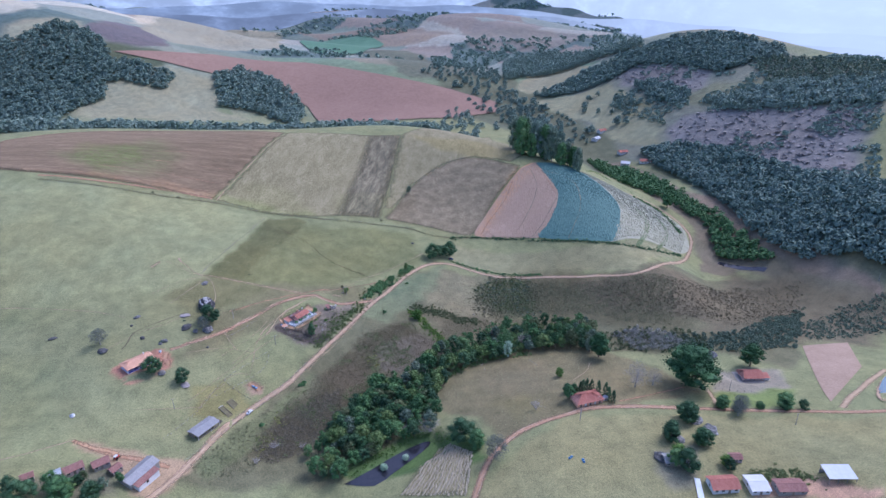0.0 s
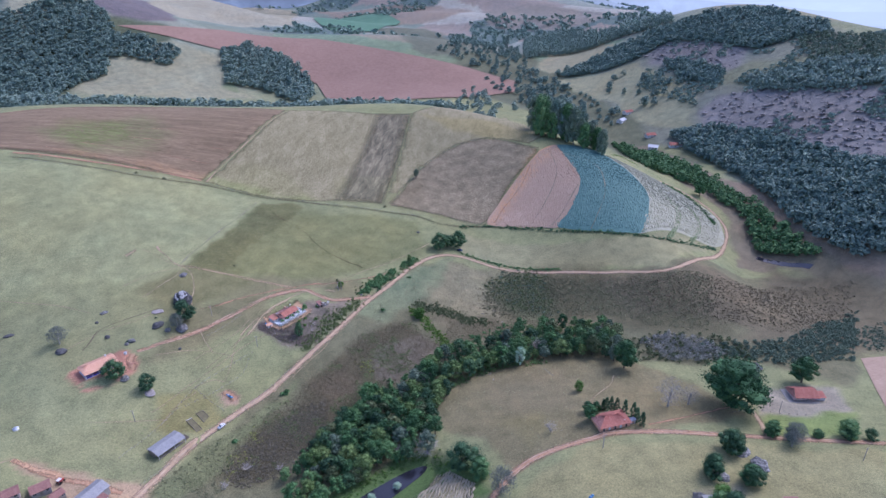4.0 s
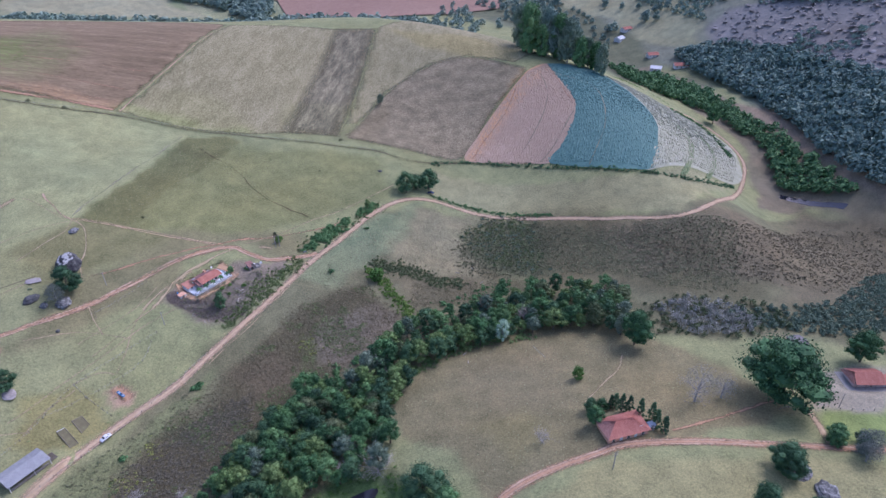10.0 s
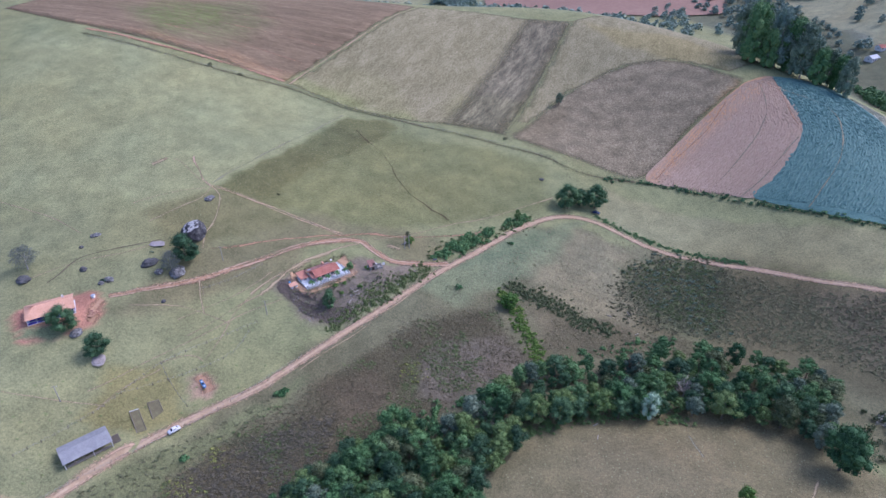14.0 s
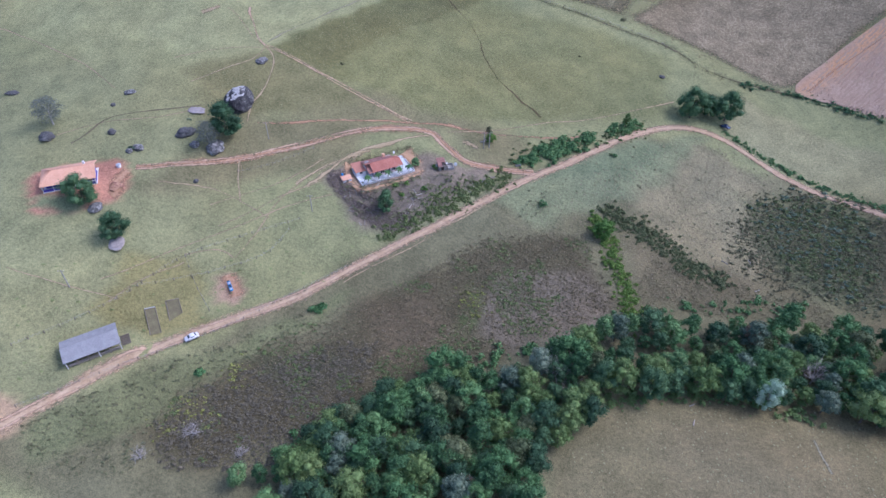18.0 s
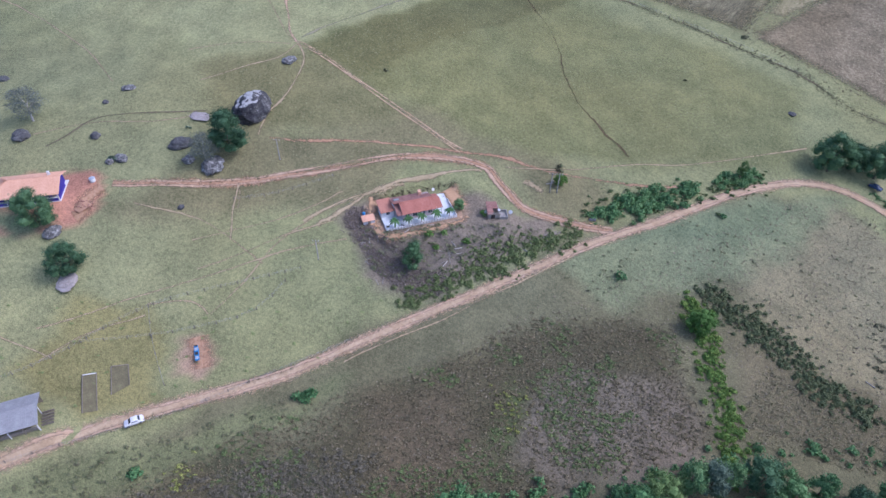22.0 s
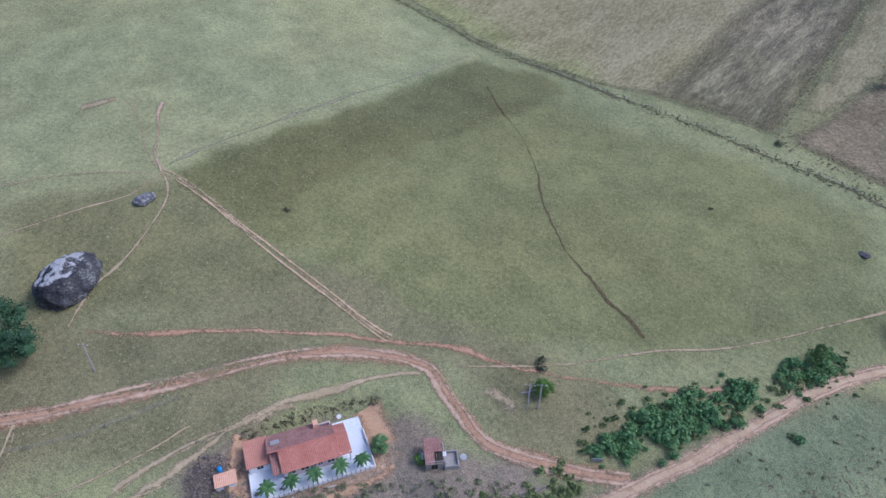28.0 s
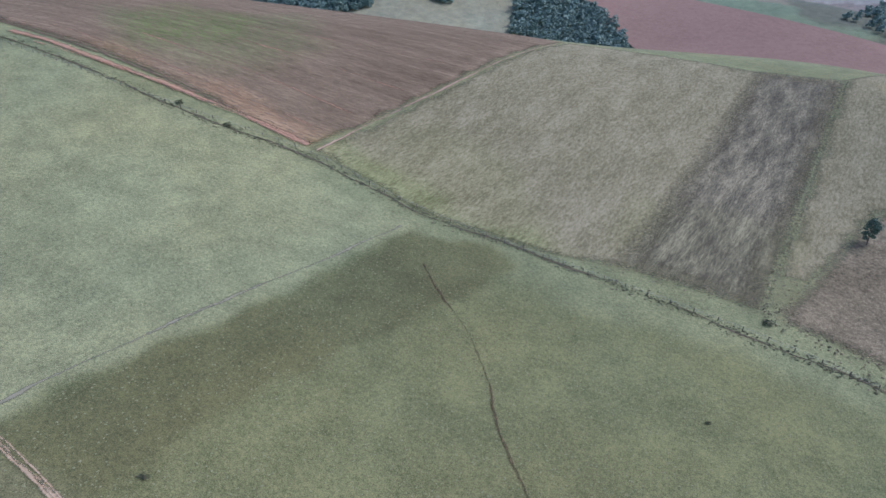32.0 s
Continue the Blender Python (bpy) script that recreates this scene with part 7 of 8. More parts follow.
def gable_roof(root, x0, x1, y0, y1, z, rise, over, material, pitch=0.28, amp=0.05, along_x=True):
    if along_x:
        ym = (y0 + y1) / 2
        k = rise / (ym - y0)
        part("roof", slope("roof", (x0 - over, y0 - over, z - over * k), (x1 + over, y0 - over, z - over * k), (x1 + over, ym, z + rise), (x0 - over, ym, z + rise), material, pitch, amp), root)
        part("roof", slope("roof", (x1 + over, y1 + over, z - over * k), (x0 - over, y1 + over, z - over * k), (x0 - over, ym, z + rise), (x1 + over, ym, z + rise), material, pitch, amp), root)
        part("ridge", solid("ridge", x0 - over, x1 + over, ym - 0.14, ym + 0.14, z + rise - 0.02, z + rise + 0.12, material, 0.05), root)
    else:
        xm = (x0 + x1) / 2
        k = rise / (xm - x0)
        part("roof", slope("roof", (x0 - over, y1 + over, z - over * k), (x0 - over, y0 - over, z - over * k), (xm, y0 - over, z + rise), (xm, y1 + over, z + rise), material, pitch, amp), root)
        part("roof", slope("roof", (x1 + over, y0 - over, z - over * k), (x1 + over, y1 + over, z - over * k), (xm, y1 + over, z + rise), (xm, y0 - over, z + rise), material, pitch, amp), root)
        part("ridge", solid("ridge", xm - 0.14, xm + 0.14, y0 - over, y1 + over, z + rise - 0.02, z + rise + 0.12, material, 0.05), root)


def simple_house(name, x, y, turn, L, W, hw, rise, roof, wall, label, windows=3, over=0.5, lift=0.0, group="", category="house"):
    """A plain gabled house with windows along its front and a door."""
    root = place(name, x, y, turn, ground_at(x, y, lift), label, category, group)
    part("wall_shell", walls_mesh("wall_shell", -L / 2, L / 2, -W / 2, W / 2, -1.2, hw, wall, 0.2, rise), root)
    gable_roof(root, -L / 2, L / 2, -W / 2, W / 2, hw, rise, over, roof)
    for k in range(windows):
        u = -L / 2 + L * (k + 0.5) / windows
        if k == windows // 2:
            window_on(root, "s", u, 0.0, 0.9, 2.05, -W / 2, M_wood, "door", M_wood)
        else:
            window_on(root, "s", u, 1.0, 1.2, 1.1, -W / 2)
    window_on(root, "e", 0, 1.0, 1.1, 1.0, L / 2)
    window_on(root, "w", 0, 1.0, 1.1, 1.0, -L / 2)
    return root


# the white farmhouse with its tiled terrace
fh = place("farmhouse", -2.6, -10.2, math.atan2(0.763, 0.647), -3.3, "pink-walled farmhouse with red tile roofs", "house")
part("wall_shell", walls_mesh("wall_shell", 5.0, 14.2, 3.0, 9.9, -0.3, 2.9, M_pink, 0.2, 0.0), fh)
part("gable_wall", walls_mesh("gable_wall", 5.02, 14.18, 3.02, 8.2, 2.85, 2.9, M_pink, 0.2, 1.45), fh)
part("roof", slope("roof", (4.6, 2.2, 2.65), (14.4, 2.2, 2.65), (14.4, 5.6, 4.4), (4.6, 5.6, 4.4), M_tile), fh, "red clay tile roof slope")
# The back slopes take the darker tiles.
part("roof", slope("roof", (12.0, 10.4, 2.75), (2.9, 10.4, 2.75), (2.9, 5.6, 4.4), (12.0, 5.6, 4.4), M_tile_dark), fh, "darker red tile roof slope")
part("roof", slope("roof", (14.4, 8.9, 3.1), (12.0, 8.9, 3.1), (12.0, 5.6, 4.4), (14.4, 5.6, 4.4), M_tile_dark), fh, "darker red tile roof slope")
part("ridge", solid("ridge", 2.9, 14.4, 5.45, 5.75, 4.38, 4.54, M_tile, 0.05), fh)
part("porch_roof", slope("porch_roof", (3.2, 2.4, 2.5), (4.7, 2.4, 2.5), (4.7, 7.4, 3.6), (3.2, 7.4, 3.6), M_tile_dark), fh, "darker red side roof")
part("porch_roof", slope("porch_roof", (14.3, 2.5, 2.45), (16.4, 2.5, 2.45), (16.4, 5.8, 3.5), (14.3, 5.8, 3.5), M_tile), fh)
part("porch_roof", slope("porch_roof", (16.4, 9.0, 2.45), (14.3, 9.0, 2.45), (14.3, 5.8, 3.5), (16.4, 5.8, 3.5), M_tile), fh)
for px_, py_ in ((16.1, 2.8), (16.1, 8.7), (14.6, 2.8)):
    part("porch_post", solid("porch_post", px_ - 0.12, px_ + 0.12, py_ - 0.12, py_ + 0.12, 0.2, 2.6, M_white), fh)
part("annex", walls_mesh("annex", -0.4, 3.0, 5.7, 10.1, -0.3, 2.3, M_white, 0.18), fh, "white plastered annex")
part("annex_roof", slope("annex_roof", (-0.8, 5.2, 2.3), (3.2, 5.2, 2.3), (3.2, 10.5, 3.0), (-0.8, 10.5, 3.0), mat("light_tiles", G((0.45, 0.2, 0.14), (0.56, 0.28, 0.2)), 0.5, 0.85, 0.3, 6)), fh, "lighter orange tile roof")
part("dormer", solid("dormer", 11.2, 12.1, 8.8, 10.0, 3.0, 4.2, M_tile_orange, 0.05), fh, "small orange box on the roof")
part("water_tank", solid("water_tank", 3.6, 5.2, 7.5, 8.4, 2.9, 3.9, M_tin, 0.08), fh, "grey sheet-covered tank")
for u_, w_ in ((6.2, 1.2), (8.4, 1.3), (11.0, 0.7), (12.8, 1.2)):
    window_on(fh, "s", u_, 1.0, w_, 1.1, 3.0)
window_on(fh, "s", 9.8, 0.2, 0.9, 2.0, 3.0, M_white, "door", M_wood)
window_on(fh, "s", 1.4, 1.0, 1.0, 1.0, 5.7)
window_on(fh, "e", 6.0, 1.0, 1.1, 1.1, 14.2)
part("terrace", solid("terrace", -0.6, 19.6, -0.1, 11.3, -1.6, 0.16, M_terrace, 0.04), fh, "white tiled terrace round the house")
for k in range(20):
    part("tile_band", solid("tile_band", -0.5, 19.5, 0.5 + k * 0.55, 0.525 + k * 0.55, 0.15, 0.166, M_grout, 0), fh)
part("parapet", solid("parapet", -0.6, 19.6, -0.15, 0.05, 0.1, 0.75, M_white), fh)
part("parapet", solid("parapet", 19.5, 19.7, -0.1, 8.0, 0.1, 0.75, M_white), fh)
part("parapet", solid("parapet", -0.7, -0.5, -0.1, 5.5, 0.1, 0.75, M_white), fh)
for k in range(24):
    part("baluster", solid("baluster", 0.2 + k * 0.8, 0.35 + k * 0.8, -0.22, -0.02, 0.1, 0.85, M_concrete, 0.02), fh)


def local(u, v):
    return -2.6 + 0.647 * u - 0.763 * v, -10.2 + 0.763 * u + 0.647 * v


for u_ in (1.9, 5.8, 9.6, 13.9, 17.7):
    x_, y_ = local(u_, 0.7)
    pl_ = copy_thing(PALM, Matrix.Translation((x_, y_, -3.15)) @ Matrix.Rotation(u_, 4, "Z"))
    tagged(pl_, "short green palm on the white terrace", "palm", "terrace palms")


def dish(x, y, z, r, turn, label):
    root = place("satellite_dish", x, y, turn, z, label, "satellite dish")
    v, f = [(0, -0.25 * r, 1.0)], []
    for j in (1, 2, 3):
        for i in range(12):
            a = i * math.pi / 6
            q = r * j / 3
            v.append((q * math.cos(a), -0.25 * r + 0.25 * q * q / r + q * 0.5 * math.sin(a) - 0.25 * q, 1.0 + q * math.sin(a) * 0.87))
    f += [(0, 1 + i, 1 + (i + 1) % 12) for i in range(12)] + [(1 + 12 * j + i, 13 + 12 * j + i, 13 + 12 * j + (i + 1) % 12, 1 + 12 * j + (i + 1) % 12) for j in (0, 1) for i in range(12)]
    part("reflector", mesh_from("reflector", v, f, M_white), root)
    v, f = [], []
    tube(v, f, (0, 0, -0.3), (0, -0.1, 1.0), 0.05, 0.04, 6)
    part("mast", mesh_from("mast", v, f, M_tin), root)
    v, f = [], []
    tube(v, f, (0, -0.1, 0.7), (0, 0.7 * r, 1.1), 0.03, 0.03, 4)
    part("feed_arm", mesh_from("feed_arm", v, f, M_tin), root)
    return root


dish(*local(15.9, 9.9), -0.9, 0.45, 1.0, "white satellite dish on the house roof")
# small shelter beside the house
sx_, sy_ = local(-4.3, 5.4)
sh_ = place("shelter", sx_, sy_, 0.87, ground_at(sx_, sy_), "small white shelter with an orange tile roof", "shelter")
part("wall_shell", walls_mesh("wall_shell", -1.6, 1.6, -1.0, 1.0, -0.6, 1.1, M_white, 0.12), sh_)
part("roof", slope("roof", (-1.8, -1.2, 1.1), (1.8, -1.2, 1.1), (1.8, 1.2, 1.5), (-1.8, 1.2, 1.5), M_tile_orange), sh_)
part("door", solid("door", -0.4, 0.4, -1.06, -0.98, -0.2, 0.9, M_wood), sh_)
bx_, by_ = local(-5.0, 7.6)
brl_ = place("water_barrel", bx_, by_, 0.0, ground_at(bx_, by_), "open blue plastic water barrel", "barrel")
v_, f_ = [], []
tube(v_, f_, (0, 0, -0.1), (0, 0, 0.9), 0.38, 0.4, 12)
part("drum", mesh_from("drum", v_, f_, M_plasticblue), brl_)
v_, f_ = [], []
tube(v_, f_, (0, 0, 0.88), (0, 0, 0.93), 0.43, 0.43, 12)
part("rim", mesh_from("rim", v_, f_, M_plasticblue), brl_)

# tumbledown hut
ht = place("hut", 18.6, 11.2, 0.6, -3.4, "tumbledown brick hut with a broken tile roof", "hut")
part("wall_shell", walls_mesh("wall_shell", -2.0, 1.2, -1.6, 2.2, -0.6, 1.9, M_concrete, 0.2), ht)
part("roof", slope("roof", (-2.3, 0.2, 2.3), (0.9, 0.2, 2.15), (0.7, 2.6, 2.7), (-2.3, 2.6, 2.8), M_tile_dark), ht, "sagging weathered tile roof")
part("roof", slope("roof", (-2.2, -1.9, 1.75), (-0.5, -1.9, 1.7), (-0.6, 0.3, 2.25), (-2.3, 0.3, 2.3), M_tile_dark), ht, "broken piece of tile roof")
for u_, t_ in ((-0.2, 0.0), (0.3, 0.06), (0.8, -0.05)):
    part("rafter", solid("rafter", u_ - 0.05, u_ + 0.05, -1.9 + t_, 0.3, 1.95, 2.07, M_wood, 0.01), ht)
part("side_wall", walls_mesh("side_wall", 1.2, 3.6, -2.0, 1.2, -0.6, 0.9, M_concrete, 0.22), ht)
part("slab", solid("slab", 1.4, 3.4, -1.8, 1.0, 0.1, 0.35, M_concrete), ht)
part("beam", solid("beam", -2.2, 1.4, -2.1, -1.9, 1.7, 1.88, M_wood), ht)
part("post", solid("post", -2.2, -2.03, -2.1, -1.92, -0.5, 1.75, M_wood), ht)
part("post", solid("post", 1.0, 1.17, -2.1, -1.92, -0.5, 1.75, M_wood), ht)
part("sheet", solid("sheet", -2.9, -2.3, -0.4, 0.9, 1.0, 1.06, M_white, 0.01), ht, "loose pale roofing sheet")
part("sheet", solid("sheet", 0.9, 1.5, -0.7, 0.2, 1.96, 2.02, M_white, 0.01), ht, "loose pale roofing sheet")
window_on(ht, "s", -0.6, 0.0, 1.0, 1.5, -1.6, M_wood, "door", M_opening_shade)
dish(22.6, 13.2, -2.9, 0.6, 0.3, "white satellite dish beside the hut")

# the blue farmhouse with an orange roof
b1 = place("farmhouse", -86.5, -54.5, math.atan2(11.0, 11.9), 4.3, "violet-blue farmhouse with a bright orange tile roof", "house")
part("wall_shell", walls_mesh("wall_shell", -7.2, 7.2, -2.6, 4.2, -0.6, 2.9, M_blue, 0.2), b1)
part("plinth", solid("plinth", -8.0, 8.0, -4.8, 4.6, -1.0, 0.2, M_white), b1, "white painted plinth")
part("roof", slope("roof", (-8.3, -5.2, 2.55), (8.3, -5.2, 2.55), (8.3, 0.4, 4.6), (-4.6, 0.4, 4.6), M_tile_orange), b1)
part("roof", slope("roof", (8.3, 5.0, 2.9), (-8.3, 5.0, 2.9), (-4.6, 0.4, 4.6), (8.3, 0.4, 4.6), M_tile_orange), b1)
part("roof", slope("roof", (-8.3, 5.0, 2.85), (-8.3, -5.2, 2.55), (-4.6, 0.3, 4.6), (-4.6, 0.5, 4.6), M_tile_orange), b1)
part("ridge", solid("ridge", -4.6, 8.3, 0.25, 0.55, 4.58, 4.72, M_tile_orange, 0.05), b1)
for k in range(6):
    part("veranda_post", solid("veranda_post", -7.9 + k * 3.1, -7.65 + k * 3.1, -4.75, -4.5, 0.1, 2.75, M_white), b1)
part("veranda_wall", solid("veranda_wall", -7.8, 7.8, -4.72, -4.55, 0.2, 1.0, M_blue), b1)
part("veranda_wall", solid("veranda_wall", 7.62, 7.78, -4.5, 2.0, 0.2, 1.0, M_blue), b1)
for u_ in (-5.4, -2.4, 0.8, 4.0):
    window_on(b1, "s", u_, 1.0, 1.2, 1.1, -2.6)
window_on(b1, "s", 6.0, 0.2, 0.9, 2.0, -2.6, M_white, "door", M_wood)
part("chimney", solid("chimney", 4.6, 5.2, 2.0, 2.6, 3.4, 5.0, M_white), b1)
rub_ = place("rubble_heap", -73.5, -50.0, 0.0, ground_at(-73.5, -50.0), "heap of red earth and broken bricks", "rubble")
r_ = np.random.RandomState(9)
v_, f_ = [], []
for k in range(-8, 9):
    for i_ in range(-8, 9):
        x_, y_ = 0.3 * k, 0.3 * i_
        v_.append((x_, y_, 0.75 * math.exp(-(x_ * x_ + y_ * y_) / 2.6) * (0.8 + 0.4 * r_.rand()) - 0.12))
part("earth_mound", mesh_from("earth_mound", v_, grid_faces(17, 17), mat("loose_red_earth", G((0.3, 0.17, 0.1), (0.42, 0.25, 0.16), (0.5, 0.33, 0.23)), 1.2, 0.95, 0.6, 5)), rub_)
brick_ = solid("brick", -0.22, 0.22, -0.11, 0.11, -0.08, 0.08, M_tile_dark, 0.01)
for k in range(40):
    a = r_.randn(2) * 1.3
    part("brick", brick_, rub_, at=Matrix.Translation((a[0], a[1], 0.75 * math.exp(-(a @ a) / 2.6) + 0.02)) @ Euler(tuple(0.8 * r_.randn(3))).to_matrix().to_4x4())
tk_ = place("water_tank", -77.8, -42.6, 0.0, ground_at(-77.8, -42.6), "white water tank on the red yard", "tank")
v_, f_ = [], []
tube(v_, f_, (0, 0, 0.0), (0, 0, 1.1), 0.7, 0.8, 12)
part("tank", mesh_from("tank", v_, f_, M_white), tk_)
v_, f_ = [], []
tube(v_, f_, (0, 0, 1.1), (0, 0, 1.25), 0.84, 0.6, 12)
part("lid", mesh_from("lid", v_, f_, M_tin_blue), tk_)

# long cattle shed
cs_ = place("cattle_shed", -41.8, -98.0, math.atan2(12.0, 9.0), -11.2, "open cattle shed with a grey sheet roof", "shed")
part("roof", slope("roof", (-7.3, -4.3, 2.7), (7.3, -4.3, 2.7), (7.3, 0.6, 3.7), (-7.3, 0.6, 3.7), M_tin, 0.35, 0.03), cs_)
part("roof", slope("roof", (7.3, 4.2, 2.8), (-7.3, 4.2, 2.8), (-7.3, 0.5, 3.5), (7.3, 0.5, 3.5), M_tin, 0.35, 0.03), cs_)
part("back_wall", solid("back_wall", -7.0, 7.0, 3.7, 3.9, -1.0, 2.7, M_wood), cs_)
part("end_wall", solid("end_wall", -7.0, -6.8, -1.0, 3.7, -1.0, 2.7, M_wood), cs_)
for k in range(6):
    for y_ in (-3.9, 0.4):
        part("post", solid("post", -6.95 + k * 2.75, -6.75 + k * 2.75, y_ - 0.1, y_ + 0.1, -1.0, 2.75 if y_ < 0 else 3.4, M_white if k in (0, 3, 5) else M_wood), cs_)
for z_ in (0.4, 0.9, 1.4):
    part("rail", solid("rail", -6.9, 6.9, -3.98, -3.9, z_, z_ + 0.12, M_wood), cs_)
for k in range(5):
    part("pen_rail", solid("pen_rail", 7.2, 9.6, -3.2 + k * 0.8, -3.1 + k * 0.8, 0.3, 1.0, M_wood), cs_)
part("feed_trough", solid("feed_trough", -6.4, 6.4, -3.4, -2.8, 0.0, 0.5, M_concrete), cs_)

# the red hip-roofed house among cypresses
h3 = place("house", 163.2, -109.4, math.atan2(3.2, 16.5), -2.7, "old red-tiled house with a row of white doors", "house")
part("wall_shell", walls_mesh("wall_shell", -7.6, 7.6, -3.4, 5.0, -0.8, 2.6, M_tile_orange, 0.2), h3)
part("roof", slope("roof", (-8.2, -4.1, 2.4), (8.2, -4.1, 2.4), (3.0, 1.0, 4.7), (-3.0, 1.0, 4.7), M_tile), h3)
part("roof", slope("roof", (8.2, 5.6, 2.4), (-8.2, 5.6, 2.4), (-3.0, 1.0, 4.7), (3.0, 1.0, 4.7), M_tile), h3)
part("roof", slope("roof", (-8.2, 5.6, 2.4), (-8.2, -4.1, 2.4), (-3.0, 0.9, 4.7), (-3.0, 1.1, 4.7), M_tile_dark), h3)
part("roof", slope("roof", (8.2, -4.1, 2.4), (8.2, 5.6, 2.4), (3.0, 1.1, 4.7), (3.0, 0.9, 4.7), M_tile), h3)
for k in range(5):
    window_on(h3, "s", -5.6 + 2.8 * k, 0.1, 0.9, 1.9, -3.4, M_white, "door", M_white if k % 2 else M_opening_shade)
part("patch", solid("patch", 4.6, 6.0, -2.2, -1.8, 3.2, 3.35, M_white), h3, "pale patch on the roof")
simple_house("outhouse", 173.2, -108.6, 0.2, 2.4, 2.0, 1.9, 0.5, M_tin_blue, M_white, "small white outhouse with a blue roof", 1, 0.2, category="outhouse")

# the red-roofed house with a pale yard
h4 = place("house", 273.0, -85.5, -0.12, -13.8, "red-roofed house with dark veranda", "house")
part("wall_shell", walls_mesh("wall_shell", -6.5, 5.0, -3.0, 4.4, -0.6, 2.7, M_pink, 0.2), h4)
part("roof", slope("roof", (-6.6, -4.4, 2.3), (5.8, -4.4, 2.3), (5.2, 0.6, 4.6), (-5.4, 0.6, 4.6), M_tile), h4)
part("roof", slope("roof", (5.8, 5.0, 2.4), (-7.0, 5.0, 2.4), (-5.4, 0.6, 4.6), (5.2, 0.6, 4.6), M_tile), h4)
part("roof", slope("roof", (-8.2, 5.0, 2.2), (-7.2, -4.2, 2.2), (-5.4, 0.5, 4.6), (-5.4, 0.7, 4.6), M_tile_dark), h4)
part("lean_to", slope("lean_to", (5.4, -3.4, 2.0), (9.4, -3.4, 2.0), (9.4, 1.6, 2.6), (5.4, 1.6, 2.6), M_tile), h4)
part("lean_to_wall", walls_mesh("lean_to_wall", 5.2, 9.0, -3.0, 1.4, -0.6, 2.0, M_white, 0.15), h4)
part("yard_slab", solid("yard_slab", -9.6, 6.0, -5.6, 5.6, -1.0, 0.08, M_concrete), h4)
for u_ in (-4.6, -1.8, 2.6):
    window_on(h4, "s", u_, 0.9, 1.2, 1.1, -3.0)
window_on(h4, "s", 0.4, 0.1, 0.9, 2.0, -3.0, M_white, "door", M_wood)
for k in range(4):
    part("veranda_post", solid("veranda_post", -6.2 + k * 3.8, -6.05 + k * 3.8, -4.2, -4.05, 0.0, 2.4, M_wood), h4)

# the old farm beside the road's lower end
bn = place("barn", -62.5, -131.5, math.atan2(14.0, 7.6), ground_at(-62.5, -131.5), "long barn with grey sheet roof and red lean-to", "barn")
part("wall_shell", walls_mesh("wall_shell", -8.6, 8.6, -2.4, 4.6, -2.2, 3.0, M_concrete, 0.2), bn)
part("roof", slope("roof", (-9.0, -3.0, 2.9), (9.0, -3.0, 2.9), (9.0, 1.2, 4.5), (-9.0, 1.2, 4.5), M_tin, 0.35, 0.03), bn)
part("roof", slope("roof", (9.0, 5.2, 3.0), (-9.0, 5.2, 3.0), (-9.0, 1.2, 4.5), (9.0, 1.2, 4.5), M_tin, 0.35, 0.03), bn)
part("lean_to", slope("lean_to", (-7.6, -6.2, 1.8), (5.4, -6.2, 1.8), (5.4, -2.8, 2.6), (-7.6, -2.8, 2.6), M_tile_dark), bn, "rust-red lean-to roof")
part("lean_to_wall", walls_mesh("lean_to_wall", -7.2, 5.0, -5.8, -2.4, -2.2, 1.9, M_white, 0.15), bn)
window_on(bn, "s", -2.0, 0.0, 1.2, 1.6, -5.8, M_wood, "door", M_opening_shade)
window_on(bn, "e", 1.0, 0.0, 2.4, 2.4, 8.6, M_wood, "door", M_opening_shade)
for x_, y_, a_, l_, w_, rf_, wl_, lb_ in (
    (-97.5, -137.0, 0.5, 5.0, 4.0, M_tin_blue, M_concrete, "low farm building with a pale sheet roof"),
    (-91.0, -133.0, 0.6, 8.0, 5.0, M_tile_dark, M_pink, "old farm building with rusty red roof"),
    (-81.0, -128.5, 0.6, 7.0, 5.0, M_tile_dark, M_concrete, "farm shed with a weathered red tile roof"),
    (-108.0, -139.0, 0.5, 5.0, 4.0, M_tile_dark, M_concrete, "small red-roofed farm shed"),
    (-74.0, -131.0, 1.0, 5.0, 4.0, M_tile_dark, M_wood, "wooden shed with a dark roof"),
):
    simple_house("farm_shed", x_, y_, a_, l_, w_, 2.4, 1.0, rf_, wl_, lb_, 3, 0.4, 0.2, "old farm sheds", "shed")
